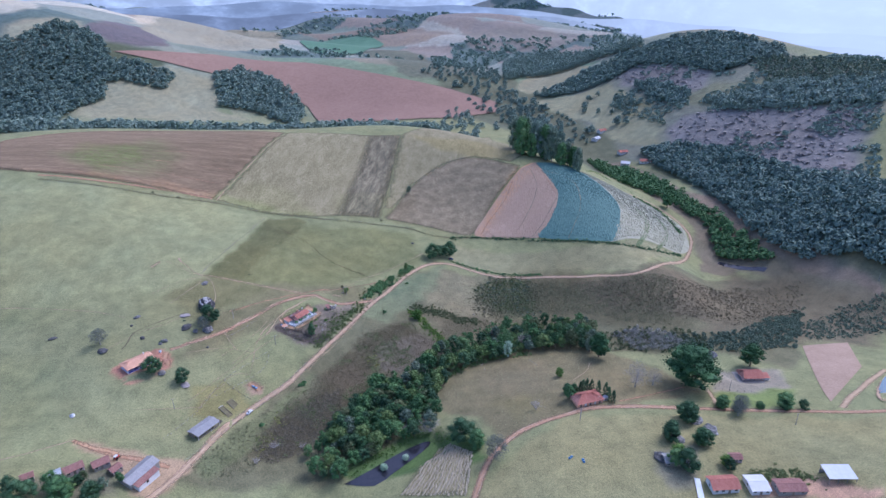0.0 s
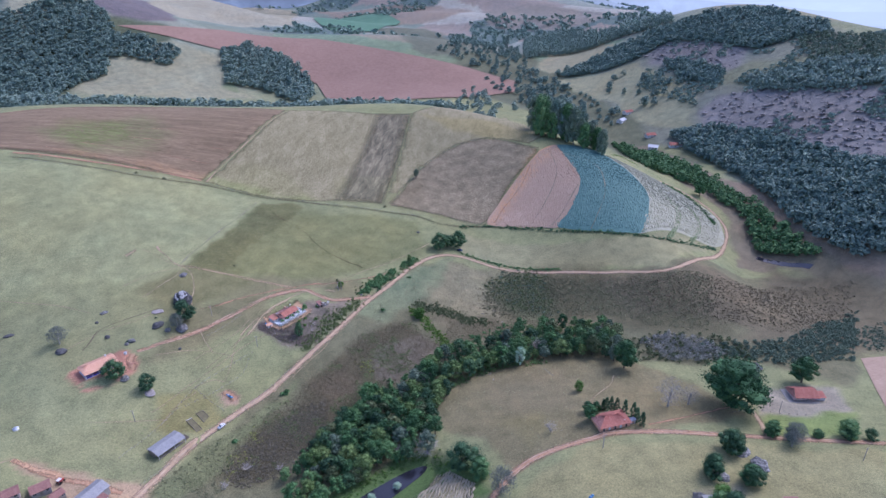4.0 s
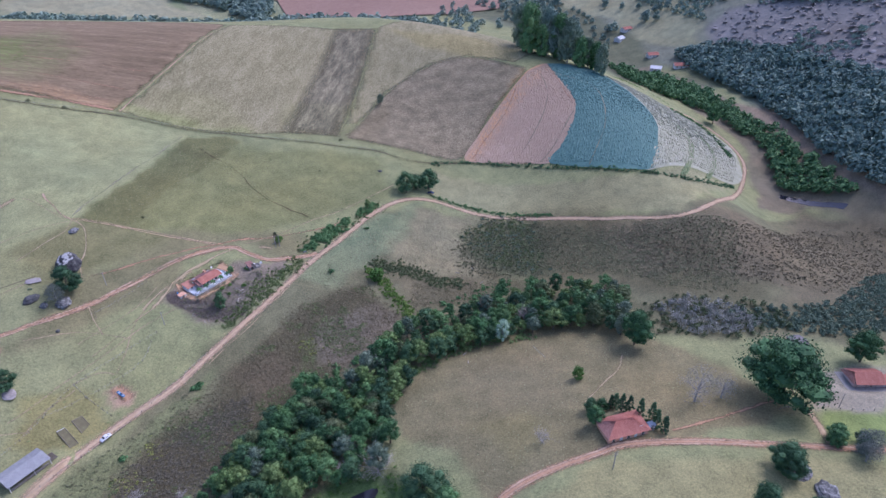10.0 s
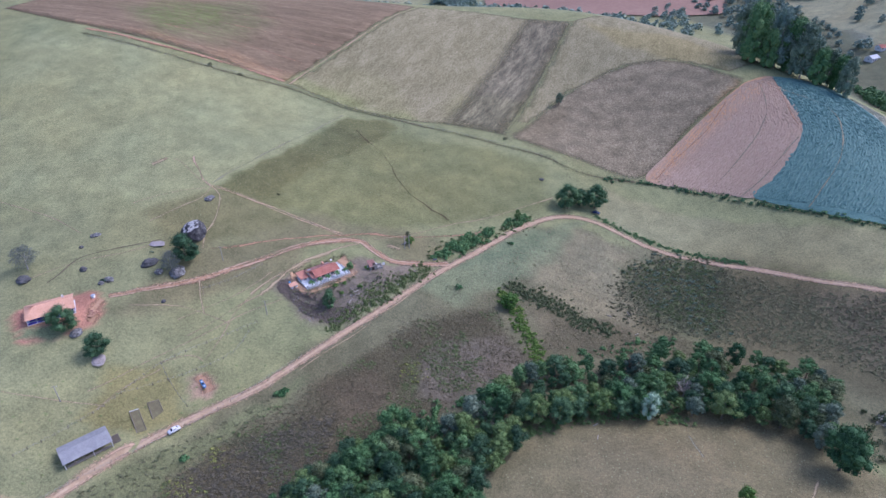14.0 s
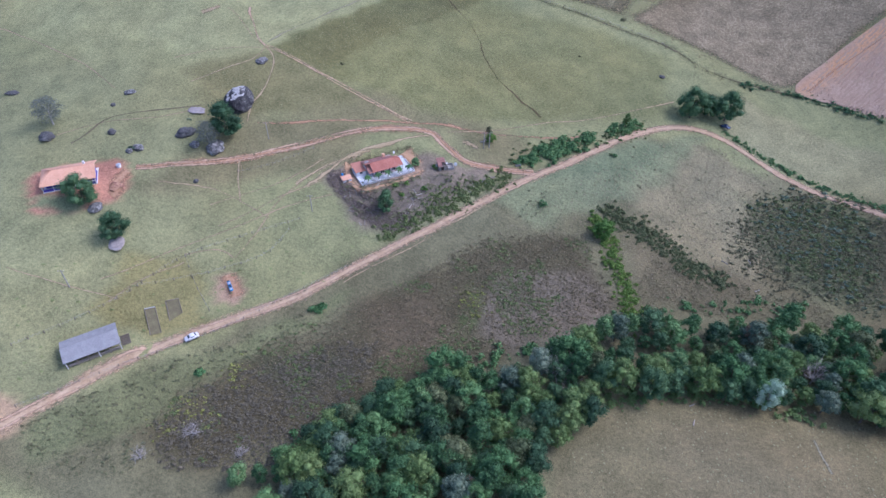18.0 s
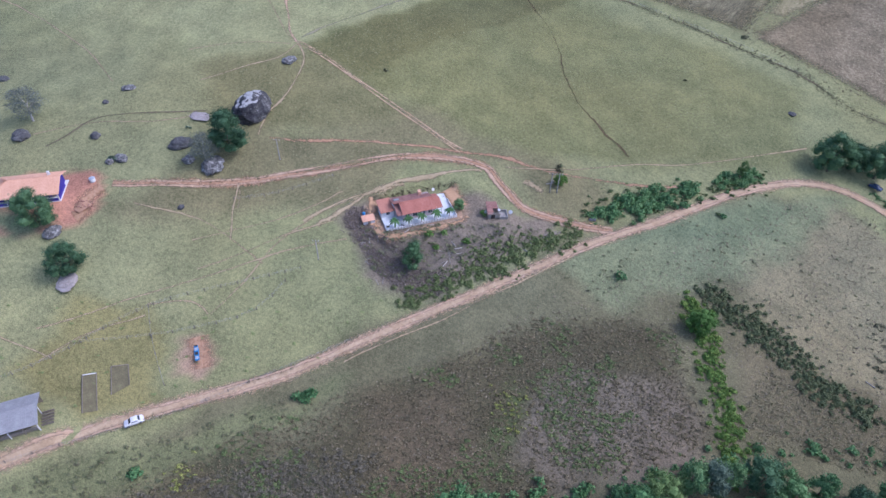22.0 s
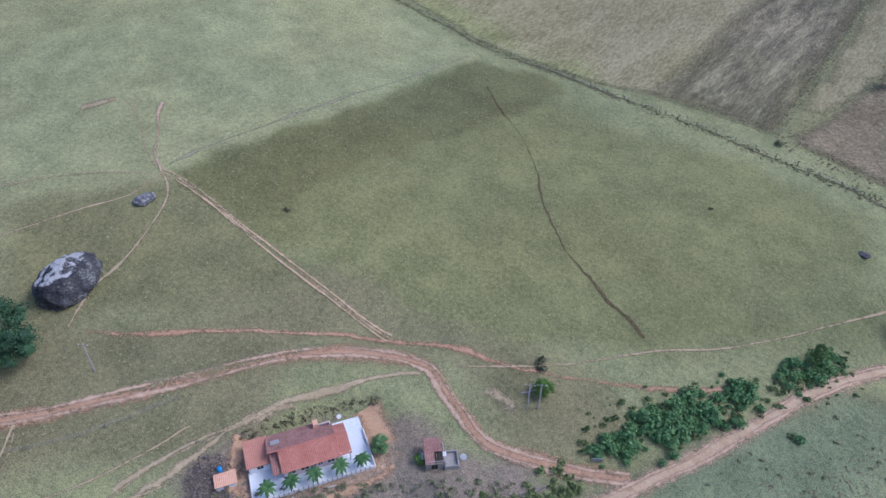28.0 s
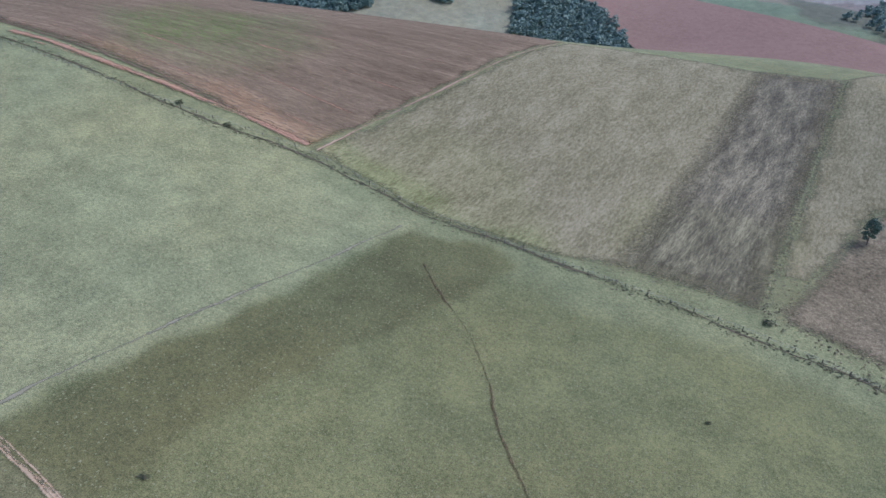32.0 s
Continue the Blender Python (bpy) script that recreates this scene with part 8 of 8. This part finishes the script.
# the farm beside the red road
H5 = [(200.7, -180.4)][0]
simple_house("house", H5[0], H5[1], -0.05, 11.5, 7.5, 2.8, 1.7, M_tile, M_white, "white house with a red tile roof", 4, 0.6)
SIDE = [(190.8, -179.1)][0]
wk_ = place("walkway", SIDE[0], SIDE[1], -0.3, ground_at(*SIDE), "white paved walkway beside the house", "walkway")
part("slab", solid("slab", -1.2, 1.2, -8.0, 5.0, -0.8, 0.2, M_terrace), wk_)
part("kerb", solid("kerb", -1.4, -1.2, -8.0, 5.0, -0.8, 0.45, M_white), wk_)
for q_, l_, w_, rf_, wl_, lb_, n_ in (
    ([(215, -182.7)][0], 8.0, 9.0, M_white, M_white, "open shed under a white sheet roof", "shed"),
    ([(227.7, -186.3)][0], 12.0, 7.0, M_tile_dark, M_concrete, "low shed with weathered red tiles", "shed"),
    ([(214.8, -165.4)][0], 5.0, 4.0, M_tile_dark, M_pink, "tiny red-roofed hut beside the farm", "hut"),
    ([(185.4, -163)][0], 7.0, 6.0, M_tin, M_wood, "old grey shed among trees", "shed"),
    ([(192.8, -166.9)][0], 4.0, 3.0, M_tin_blue, M_white, "small white-roofed shed beside dark trees", "shed"),
):
    simple_house(n_, q_[0], q_[1], -0.1, l_, w_, 2.3, 0.9, rf_, wl_, lb_, 3, 0.4, 0.1, category="shed")
BS = [(251.2, -184.2)][0]
bs_ = place("machine_shed", BS[0], BS[1], -0.12, ground_at(*BS), "open machine shed with a blue-grey sheet roof", "shed")
part("roof", slope("roof", (-6.2, -4.0, 2.9), (6.2, -4.0, 2.9), (6.2, 4.0, 3.7), (-6.2, 4.0, 3.7), M_tin_blue, 0.35, 0.03), bs_)
for k in range(4):
    for y_ in (-3.7, 3.7):
        part("post", solid("post", -5.9 + 3.9 * k, -5.7 + 3.9 * k, y_ - 0.1, y_ + 0.1, -0.8, 2.95 + 0.1 * (y_ + 3.7), M_concrete), bs_)
part("low_wall", solid("low_wall", -6.0, 6.0, 3.6, 3.8, -0.8, 1.2, M_concrete), bs_)
# far hamlet across the stream
for k, (q_, rf_, s_) in enumerate(zip([(384.7, 404), (408, 395.6), (395.9, 445), (396.6, 536.1), (381, 514.4)], (M_white, M_tile, M_tile, M_tile, M_white), (11, 14, 12, 13, 12))):
    simple_house("house", q_[0], q_[1], 0.3 * k - 0.5, s_, 8.0, 3.0, 2.0, rf_, M_white, "small house of the hamlet across the stream", 3, 0.6, 0.2, "hamlet houses")


# ---------------------------------------------------------------- boulders
def boulder(x, y, w, material, label, seed, tall=0.7, turn=0.0, long=1.0, even=1.0):
    rng = np.random.RandomState(seed)
    bm = bmesh.new()
    bmesh.ops.create_icosphere(bm, subdivisions=5 if w > 7 else 4 if w > 3 else 3, radius=1)
    for v in bm.verts:
        n_ = noise.noise(v.co * 1.4 + Vector((seed, 0, 0))) * 0.34 + noise.noise(v.co * 3.6 + Vector((0, seed, 0))) * 0.14 + noise.noise(v.co * 9.0 + Vector((0, 0, seed))) * 0.05 + noise.noise(v.co * 21.0) * 0.025
        v.co *= 1 + n_ * even
        v.co.x *= long
    me = bpy.data.meshes.new("boulder")
    bm.to_mesh(me)
    bm.free()
    me.materials.append(material)
    me.polygons.foreach_set("use_smooth", [True] * len(me.polygons))
    ob = new("boulder", me)
    ob.matrix_basis = Matrix.Translation((x, y, ground_at(x, y) + 0.08 * w * tall)) @ Matrix.Rotation(turn, 4, "Z") @ Matrix.Diagonal((w * 0.4, w * 0.4, w * 0.4 * tall, 1))
    return tagged(ob, label, "boulder")


ROCKS = [((-60.4, 2.6, 12.2), M_rock_big, "huge rounded dark boulder with pale lichen", 0.95, 1.45),
    ((-68.1, -19.5, 6.1), M_rock_dark, "dark rounded boulder in the pasture", 0.7, 1.35), ((-62.1, -22.7, 3.8), M_rock, "grey boulder beside a tree", 0.7, 1.2),
    ((-55.1, -20.5, 7.6), M_rock, "pale grey boulder under a tree", 0.6, 1.2), ((-91.3, -30.2, 3.5), M_rock_dark, "small dark boulder in the pasture", 0.8, 1.0),
    ((-79.6, -35.3, 2.8), M_rock, "small grey boulder by the drive", 0.8, 1.0), ((-78.1, -32.7, 4.1), M_rock, "grey boulder by the drive", 0.6, 1.3),
    ((-101.3, -18, 2.4), M_rock_dark, "small dark boulder in grass", 0.7, 1.0), ((-100.3, -9.7, 4.1), M_rock, "low grey outcrop in grass", 0.4, 1.4),
    ((-52.3, -35.9, 2.2), M_rock_dark, "small dark boulder in grass", 0.8, 1.0), ((-66.7, 27, 4.8), M_rock, "low grey outcrop near the paths", 0.5, 1.2),
    ((-72.4, -60.1, 5.2), M_rock, "grey boulder under the farmhouse tree", 0.5, 1.3), ((-58.5, -67.5, 6.3), M_rock_pale, "pale pink boulder below a tree", 0.2, 1.4),
    ((-110.8, -40.8, 6.5), M_rock_dark, "dark boulder under a grey tree", 0.55, 1.2), ((-72, -8.1, 5.6), M_rock_pale, "flat pale outcrop in grass", 0.2, 1.6),
    ((-146, -23.8, 3.8), M_rock_dark, "long dark boulder in pasture", 0.5, 1.8), ((212.4, -133.2, 8), M_rock, "flat grey rock in the pasture", 0.4, 1.4),
    ((215.3, -142.8, 8.6), M_rock, "flat grey rock in the pasture", 0.4, 1.4), ((196.4, -148.1, 6.3), M_rock, "flat grey rock below a tree", 0.35, 1.3),
    ((182.3, -160.4, 7.9), M_rock_dark, "dark rock among bushes", 0.4, 1.3), ((82.5, 113.5, 3.1), M_rock_dark, "small dark rock in a hollow", 0.5, 1.2), ((-66.5, 28.3, 4.4), M_rock, "low grey outcrop beside the path", 0.4, 1.2)]
for k, ((x_, y_, w_), m_, lb_, tl_, lg_) in enumerate(ROCKS):
    boulder(x_, y_, w_, m_, lb_, k + 1, tl_, 0.7 + 0.4 * k if k else 1.8, lg_, 0.6 if k == 0 else 0.8)


# ---------------------------------------------------------------- water
def pond(name, poly, z, label):
    p = smooth_line([*poly, poly[0]], 2.0)[:-1]
    v, _, f, *_ = delaunay_2d_cdt([Vector(q) for q in p], [(i, (i + 1) % len(p)) for i in range(len(p))], [], 1, 1e-4)
    return tagged(new(name, mesh_from(name, [(q[0], q[1], z) for q in v], [tuple(q) for q in f], M_water)), label, "water", kind="structure")


pond("water_pond", [(32.4, -134.9), (45.1, -127), (56.2, -119.3), (68, -112.1), (77.2, -108.9), (76.4, -113.1), (67.9, -121.1), (56.6, -130.7), (48, -137.6)], -21.35, "dark still water of a narrow farm pond")
tagged(ribbon("water_stream_pool", [(373.6, 132.8), (378, 128.1), (385.7, 119.9), (394.6, 108.6), (400.1, 99.4)], 4.0, M_water, lift=0.12, rough=1.2), "dark pool in the valley stream", "water", kind="structure")
P3 = [(257.9, -55), (264.4, -54.4), (265.4, -60.3), (260.1, -62.9), (257.1, -59.9)]
pond("water_tank_pool", P3, max(ground_at(*q) for q in P3) + 0.1, "small rectangular farm pond")
P4 = [(318.5, -128.5), (326, -118), (343, -104), (352, -110), (336, -128)]
M_fishpond = mat("fish_pond_water", G((0.07, 0.15, 0.19), (0.1, 0.2, 0.25)), 0.1, 0.15, 0.03, 6, spec=0.5)
fp_ = pond("water_fish_pond", P4, sum(ground_at(*q) for q in P4) / 5 + 0.6, "teal water of a fish pond with sandy banks")
fp_.data.materials[0] = M_fishpond
road("pond_bank", [*P4, P4[0]], 3.0, M_rut, "sandy bank round the fish pond", "bank", seed=191, rough=0.5, worn=0.1, lift=0.7)


# ---------------------------------------------------------------- vehicles
def car(x, y, turn, paint, label):
    root = place("car", x, y, turn, ground_at(x, y, 0.42), label, "car")
    prof = [(-2.05, 0.35), (-2.05, 0.75), (-1.75, 0.92), (-1.35, 0.98), (-0.85, 1.42), (0.45, 1.45), (1.05, 1.0), (1.85, 0.85), (2.05, 0.65), (2.05, 0.35)]
    v, f = [], []
    for y_, s_ in ((-0.82, 0.97), (-0.72, 1.0), (0.72, 1.0), (0.82, 0.97)):
        for px, pz in prof:
            v.append((px * s_, y_ * (0.84 if pz > 1.2 else 1.0), pz))
    n = len(prof)
    for j in range(3):
        f += [(j * n + i, j * n + (i + 1) % n, (j + 1) * n + (i + 1) % n, (j + 1) * n + i) for i in range(n)]
    f += [tuple(range(n))[::-1], tuple(3 * n + i for i in range(n))]
    body = part("body", mesh_from("body", v, f, paint), root)
    part("windscreen", mesh_from("windscreen", [(0.53, -0.6, 1.42), (1.07, -0.68, 1.02), (1.07, 0.68, 1.02), (0.53, 0.6, 1.42)], [(0, 1, 2, 3)], M_glass), root)
    part("rear_window", mesh_from("rear_window", [(-0.93, -0.6, 1.38), (-1.32, -0.68, 1.03), (-1.32, 0.68, 1.03), (-0.93, 0.6, 1.38)], [(3, 2, 1, 0)], M_glass), root)
    for s_ in (-1, 1):
        part("side_window", solid("side_window", -0.8, 0.5, s_ * 0.74 - 0.03, s_ * 0.74 + 0.03, 1.02, 1.34, M_glass, 0.02), root)
        part("headlight", solid("headlight", 1.9, 2.04, s_ * 0.6 - 0.15, s_ * 0.6 + 0.15, 0.62, 0.76, M_glass, 0.02), root)
        part("tail_light", solid("tail_light", -2.06, -1.96, s_ * 0.62 - 0.12, s_ * 0.62 + 0.12, 0.68, 0.86, M_red, 0.02), root)
        for px in (-1.25, 1.3):
            v, f = [], []
            tube(v, f, (px, s_ * 0.68, 0.31), (px, s_ * 0.86, 0.31), 0.31, 0.31, 12)
            wh = part("wheel", mesh_from("wheel", v, f, M_tyre), root)
            v, f = [], []
            tube(v, f, (px, s_ * 0.85, 0.31), (px, s_ * 0.885, 0.31), 0.18, 0.16, 8)
            part("rim", mesh_from("rim", v, f, M_tin), wh)
    return root


CAR = [(-21.3, -82.7)][0]
car(CAR[0], CAR[1], math.atan2(28.8, 18.0) + math.pi, M_carwhite, "white hatchback car on the dirt road")
CAR2 = [(113.4, 96.7)][0]
car(CAR2[0], CAR2[1], -0.35, M_carblue, "dark blue car parked beneath the bend tree")
TR = [(-75.8, -123.5)][0]
tr_ = place("tractor", TR[0], TR[1], 1.2, ground_at(*TR, 0.1), "small red tractor with a white canopy", "tractor")
part("hood", solid("hood", 0.2, 1.7, -0.35, 0.35, 0.7, 1.25, M_red, 0.08), tr_)
part("seat_platform", solid("seat_platform", -1.1, 0.3, -0.5, 0.5, 0.6, 0.95, M_red, 0.06), tr_)
part("canopy", solid("canopy", -1.3, 0.5, -0.75, 0.75, 2.2, 2.3, M_white, 0.04), tr_)
for px, py in ((-1.1, -0.6), (-1.1, 0.6), (0.3, -0.6), (0.3, 0.6)):
    part("canopy_post", solid("canopy_post", px - 0.04, px + 0.04, py - 0.04, py + 0.04, 0.8, 2.22, M_tin, 0), tr_)
for px, py, r0_ in ((-0.7, -0.7, 0.7), (-0.7, 0.7, 0.7), (1.3, -0.55, 0.4), (1.3, 0.55, 0.4)):
    v_, f_ = [], []
    tube(v_, f_, (px, py - 0.15, r0_), (px, py + 0.15, r0_), r0_, r0_, 14)
    part("wheel", mesh_from("wheel", v_, f_, M_tyre), tr_)


# ---------------------------------------------------------------- farm clutter
def trough(x, y, turn, L, label):
    root = place("feed_trough", x, y, turn, ground_at(x, y), label, "trough")
    n = 4
    for k in range(n):
        u0 = -L / 2 + L * k / n
        sec = part("drum", solid("drum", u0 + 0.06, u0 + L / n - 0.06, -0.5, 0.5, 0.2, 0.75, M_plasticblue, 0.1), root)
        # Flat lid over the drum; the dark ones paint a shaded inside.
        part("hollow", solid("hollow", u0 + 0.2, u0 + L / n - 0.2, -0.34, 0.34, 0.742, 0.762, M_tin_blue if k % 2 else M_opening_shade, 0), sec)
        part("leg", solid("leg", u0 + 0.2, u0 + 0.35, -0.4, 0.4, -0.3, 0.25, M_wood), root)
    return root


TRO = [(-23.7, -61.6), (-19.5, -65.1)]
trough((TRO[0][0] + TRO[1][0]) / 2, (TRO[0][1] + TRO[1][1]) / 2, math.atan2(TRO[1][1] - TRO[0][1], TRO[1][0] - TRO[0][0]), 5.2, "blue plastic feed trough on bare earth")
BB = [(140.7, -153.2), (145.8, -156.6)]
for k, (x_, y_) in enumerate(BB):
    trough(x_, y_, 0.6 + k, 2.6, "blue plastic drum trough in the pasture")


def pit(pts, label, rim):
    """A sunken bed cut in the ground, with a timber or white rim along its head."""
    root = place("silage_pit", pts[0][0], pts[0][1], 0.0, ground_at(*pts[0]), label, "pit")
    z0 = ground_at(*pts[0])
    v = [(x - pts[0][0], y - pts[0][1], ground_at(x, y) - z0 + 0.14) for x, y in pts]
    part("bed", mesh_from("bed", v, [(0, 1, 2, 3)], M_pit), root)
    for a, b, m in ((v[0], v[1], rim), (v[1], v[2], M_wood), (v[3], v[0], M_wood)):
        vv, ff = [], []
        tube(vv, ff, np.array(a) + (0, 0, 0.1), np.array(b) + (0, 0, 0.1), 0.11, 0.11, 5)
        part("rim", mesh_from("rim", vv, ff, m), root)
    return root


pit([(-37.9, -81.7), (-35.9, -79.6), (-29.6, -85.3), (-31.5, -87.5)], "sunken dark earth bed with a white rim", M_white)
pit([(-34.5, -76.7), (-31.9, -74.2), (-28.3, -77.4), (-29.8, -81.2)], "sunken dark earth bed in grass", M_wood)


def log(x, y, turn, L, r, material, label, category="log"):
    root = place("log", x, y, turn, ground_at(x, y, r * 0.8), label, category)
    dz = ground_at(x + L / 2 * math.cos(turn), y + L / 2 * math.sin(turn)) - ground_at(x - L / 2 * math.cos(turn), y - L / 2 * math.sin(turn))
    v, f = [], []
    tube(v, f, (-L / 2, 0, -dz / 2), (L / 2, 0, dz / 2), r, r * 0.75, 7)
    part("stem", mesh_from("stem", v, f, material), root)
    return root


for k, (x_, y_) in enumerate([(26.7, 32.4), (26.8, 33.4), (31.3, 9.3), (34.6, 12.9)] + [(116.5, -45.1), (117.3, -51.3), (129.8, 26.2), (121.1, 21.3), (132.8, 13)] + [(1.6, -7.6), (-5.7, -15), (13.6, -2.9), (15.3, -3.2), (14.7, -9.4), (17.8, -5.7), (31.5, 6.5), (5.7, -2.2)]):
    log(x_, y_, 0.8 + 0.7 * (k % 4), 3.2 if k < 4 else 2.2, 0.16, M_bark_pale, "pale felled log lying in the grass")
for k, (x_, y_) in enumerate(along([(-9, -11.5), (-2.2, -14.8), (4.8, -18.8), (-4.3, -17.9)], 26, 3.0, 91) + along([(13.8, -5.1), (17.5, -5.3), (12.8, -9.4)], 12, 2.0, 92)):
    log(x_, y_, 2.4 * k, 1.6, 0.09, M_bark_pale if k % 3 else M_wood, "cut branch on the yard's brush heap", "branch")
SP = [(33.4, 13.9), (36.9, 19.2)]
sp_ = place("plank_stack", SP[0][0], SP[0][1], math.atan2(SP[1][1] - SP[0][1], SP[1][0] - SP[0][0]), ground_at(*SP[0]), "stack of grey planks beside the lane", "planks")
for k in range(5):
    part("plank", solid("plank", 0, 5.0, -0.8 + 0.34 * k, -0.5 + 0.34 * k, 0.05 + 0.1 * (k % 2), 0.2 + 0.1 * (k % 2), M_wood), sp_)
KN = [(42.5, 26.4)][0]
kn_ = place("notice_board", KN[0], KN[1], 0.5, ground_at(*KN), "low grey board at the drive's mouth", "board")
part("board", solid("board", -1.0, 1.0, -0.05, 0.05, 0.3, 1.1, M_tin), kn_)
for px in (-0.9, 0.9):
    part("post", solid("post", px - 0.06, px + 0.06, 0.05, 0.15, -0.3, 1.1, M_wood), kn_)
WT = [(-106.3, -95.9)][0]
wt_ = place("cattle_trough", WT[0], WT[1], 0.0, ground_at(*WT), "round white cattle water trough", "trough")
v_, f_ = [], []
tube(v_, f_, (0, 0, -0.2), (0, 0, 0.7), 1.2, 1.3, 16)
part("basin", mesh_from("basin", v_, f_, M_white), wt_)
v_, f_ = [], []
tube(v_, f_, (0, 0, 0.69), (0, 0, 0.72), 1.05, 1.05, 16)
part("water", mesh_from("water", v_, f_, M_tin_blue), wt_)


# ---------------------------------------------------------------- poles and fences
def pole(x, y, h, label):
    root = place("utility_pole", x, y, 0.4, ground_at(x, y), label, "utility pole")
    v, f = [], []
    tube(v, f, (0, 0, -0.6), (0, 0, h), 0.16, 0.11, 8)
    part("shaft", mesh_from("shaft", v, f, M_concrete), root)
    part("crossarm", solid("crossarm", -0.9, 0.9, -0.06, 0.06, h - 0.5, h - 0.38, M_wood), root)
    for px in (-0.8, 0.0, 0.8):
        v, f = [], []
        tube(v, f, (px, 0, h - 0.38), (px, 0, h - 0.15), 0.06, 0.04, 6)
        part("insulator", mesh_from("insulator", v, f, M_white), root)
    return root


for x_, y_ in [(-59.2, -86.3), (29.6, 30.1), (27.8, 29)] + [(-13.4, -27.3)] + [(-41.8, -7.7)] + [(154.2, -125.1), (249.5, -101.5)] + [(154.8, -124)] + [(259.7, -143.5), (446.2, 27.9)]:
    pole(x_, y_, 7.0, "slim grey utility pole in the pasture")


def fence(pts, gap, label, h=1.2):
    c = smooth_line(pts, 0.5)
    d = np.r_[0, np.cumsum(np.linalg.norm(np.diff(c, axis=0), axis=1))]
    n = int(d[-1] / gap)
    root = place("fence", c[0][0], c[0][1], 0.0, ground_at(*c[0]), label, "fence")
    z0 = ground_at(*c[0])
    me = solid("post", -0.08, 0.08, -0.08, 0.08, -0.4, h, M_wood, 0.02)
    q = []
    for k in range(n + 1):
        x, y = (np.interp(k * gap, d, c[:, i]) for i in (0, 1))
        q.append(np.array([x - c[0][0], y - c[0][1], ground_at(x, y) - z0]))
        part("post", me, root, at=Matrix.Translation(q[-1]))
    for zz in (0.45, 0.8, 1.1):
        v, f = [], []
        for a, b in zip(q, q[1:]):
            tube(v, f, a + (0, 0, zz), b + (0, 0, zz), 0.015, 0.015, 3)
        part("wire", mesh_from("wire", v, f, M_tin), root)
    return root


fence([(-58.9, -107.6), (-52.4, -96), (-46, -82.7), (-38.4, -61.4), (-23.9, -42.4), (-13.5, -30)], 4.0, "wire pasture fence on weathered wooden posts")
fence([(-38.4, -61.4), (-30.7, -67.7), (-21, -73.8)], 4.0, "short wire fence on wooden posts")
fence([(-42.7, -25.9), (-35.7, -18.7), (-28.7, -8.3), (-24.5, -0.5)], 4.0, "wire fence above the farmhouse")
fence([(-43.9, -76.6), (-33.6, -67.1), (-27, -60.2), (-17.7, -48), (-16.3, -34.4)], 5.0, "low wire fence beside the trough")
fence([(225.7, -101.6), (239.6, -99.7), (250.9, -103.4), (263.2, -105.2)], 4.0, "wire fence round the pale yard")
fence([(-46.5, -119.7), (-36.2, -103.9), (-28.5, -92.7), (-16.8, -77.4), (-4.3, -57.4), (8.7, -36.9)], 5.0, "wire fence along the road's upper side")
fence([(-217, 150.6), (-148.6, 150.8), (-87, 159.7), (-51.9, 155.3), (4.4, 150.1), (49.4, 144), (82.2, 138.4)], 6.0, "wire fence between pasture and fields")


for root_ in MODELS:
    for ob_ in [*root_.children_recursive, root_]:
        bpy.data.objects.remove(ob_)
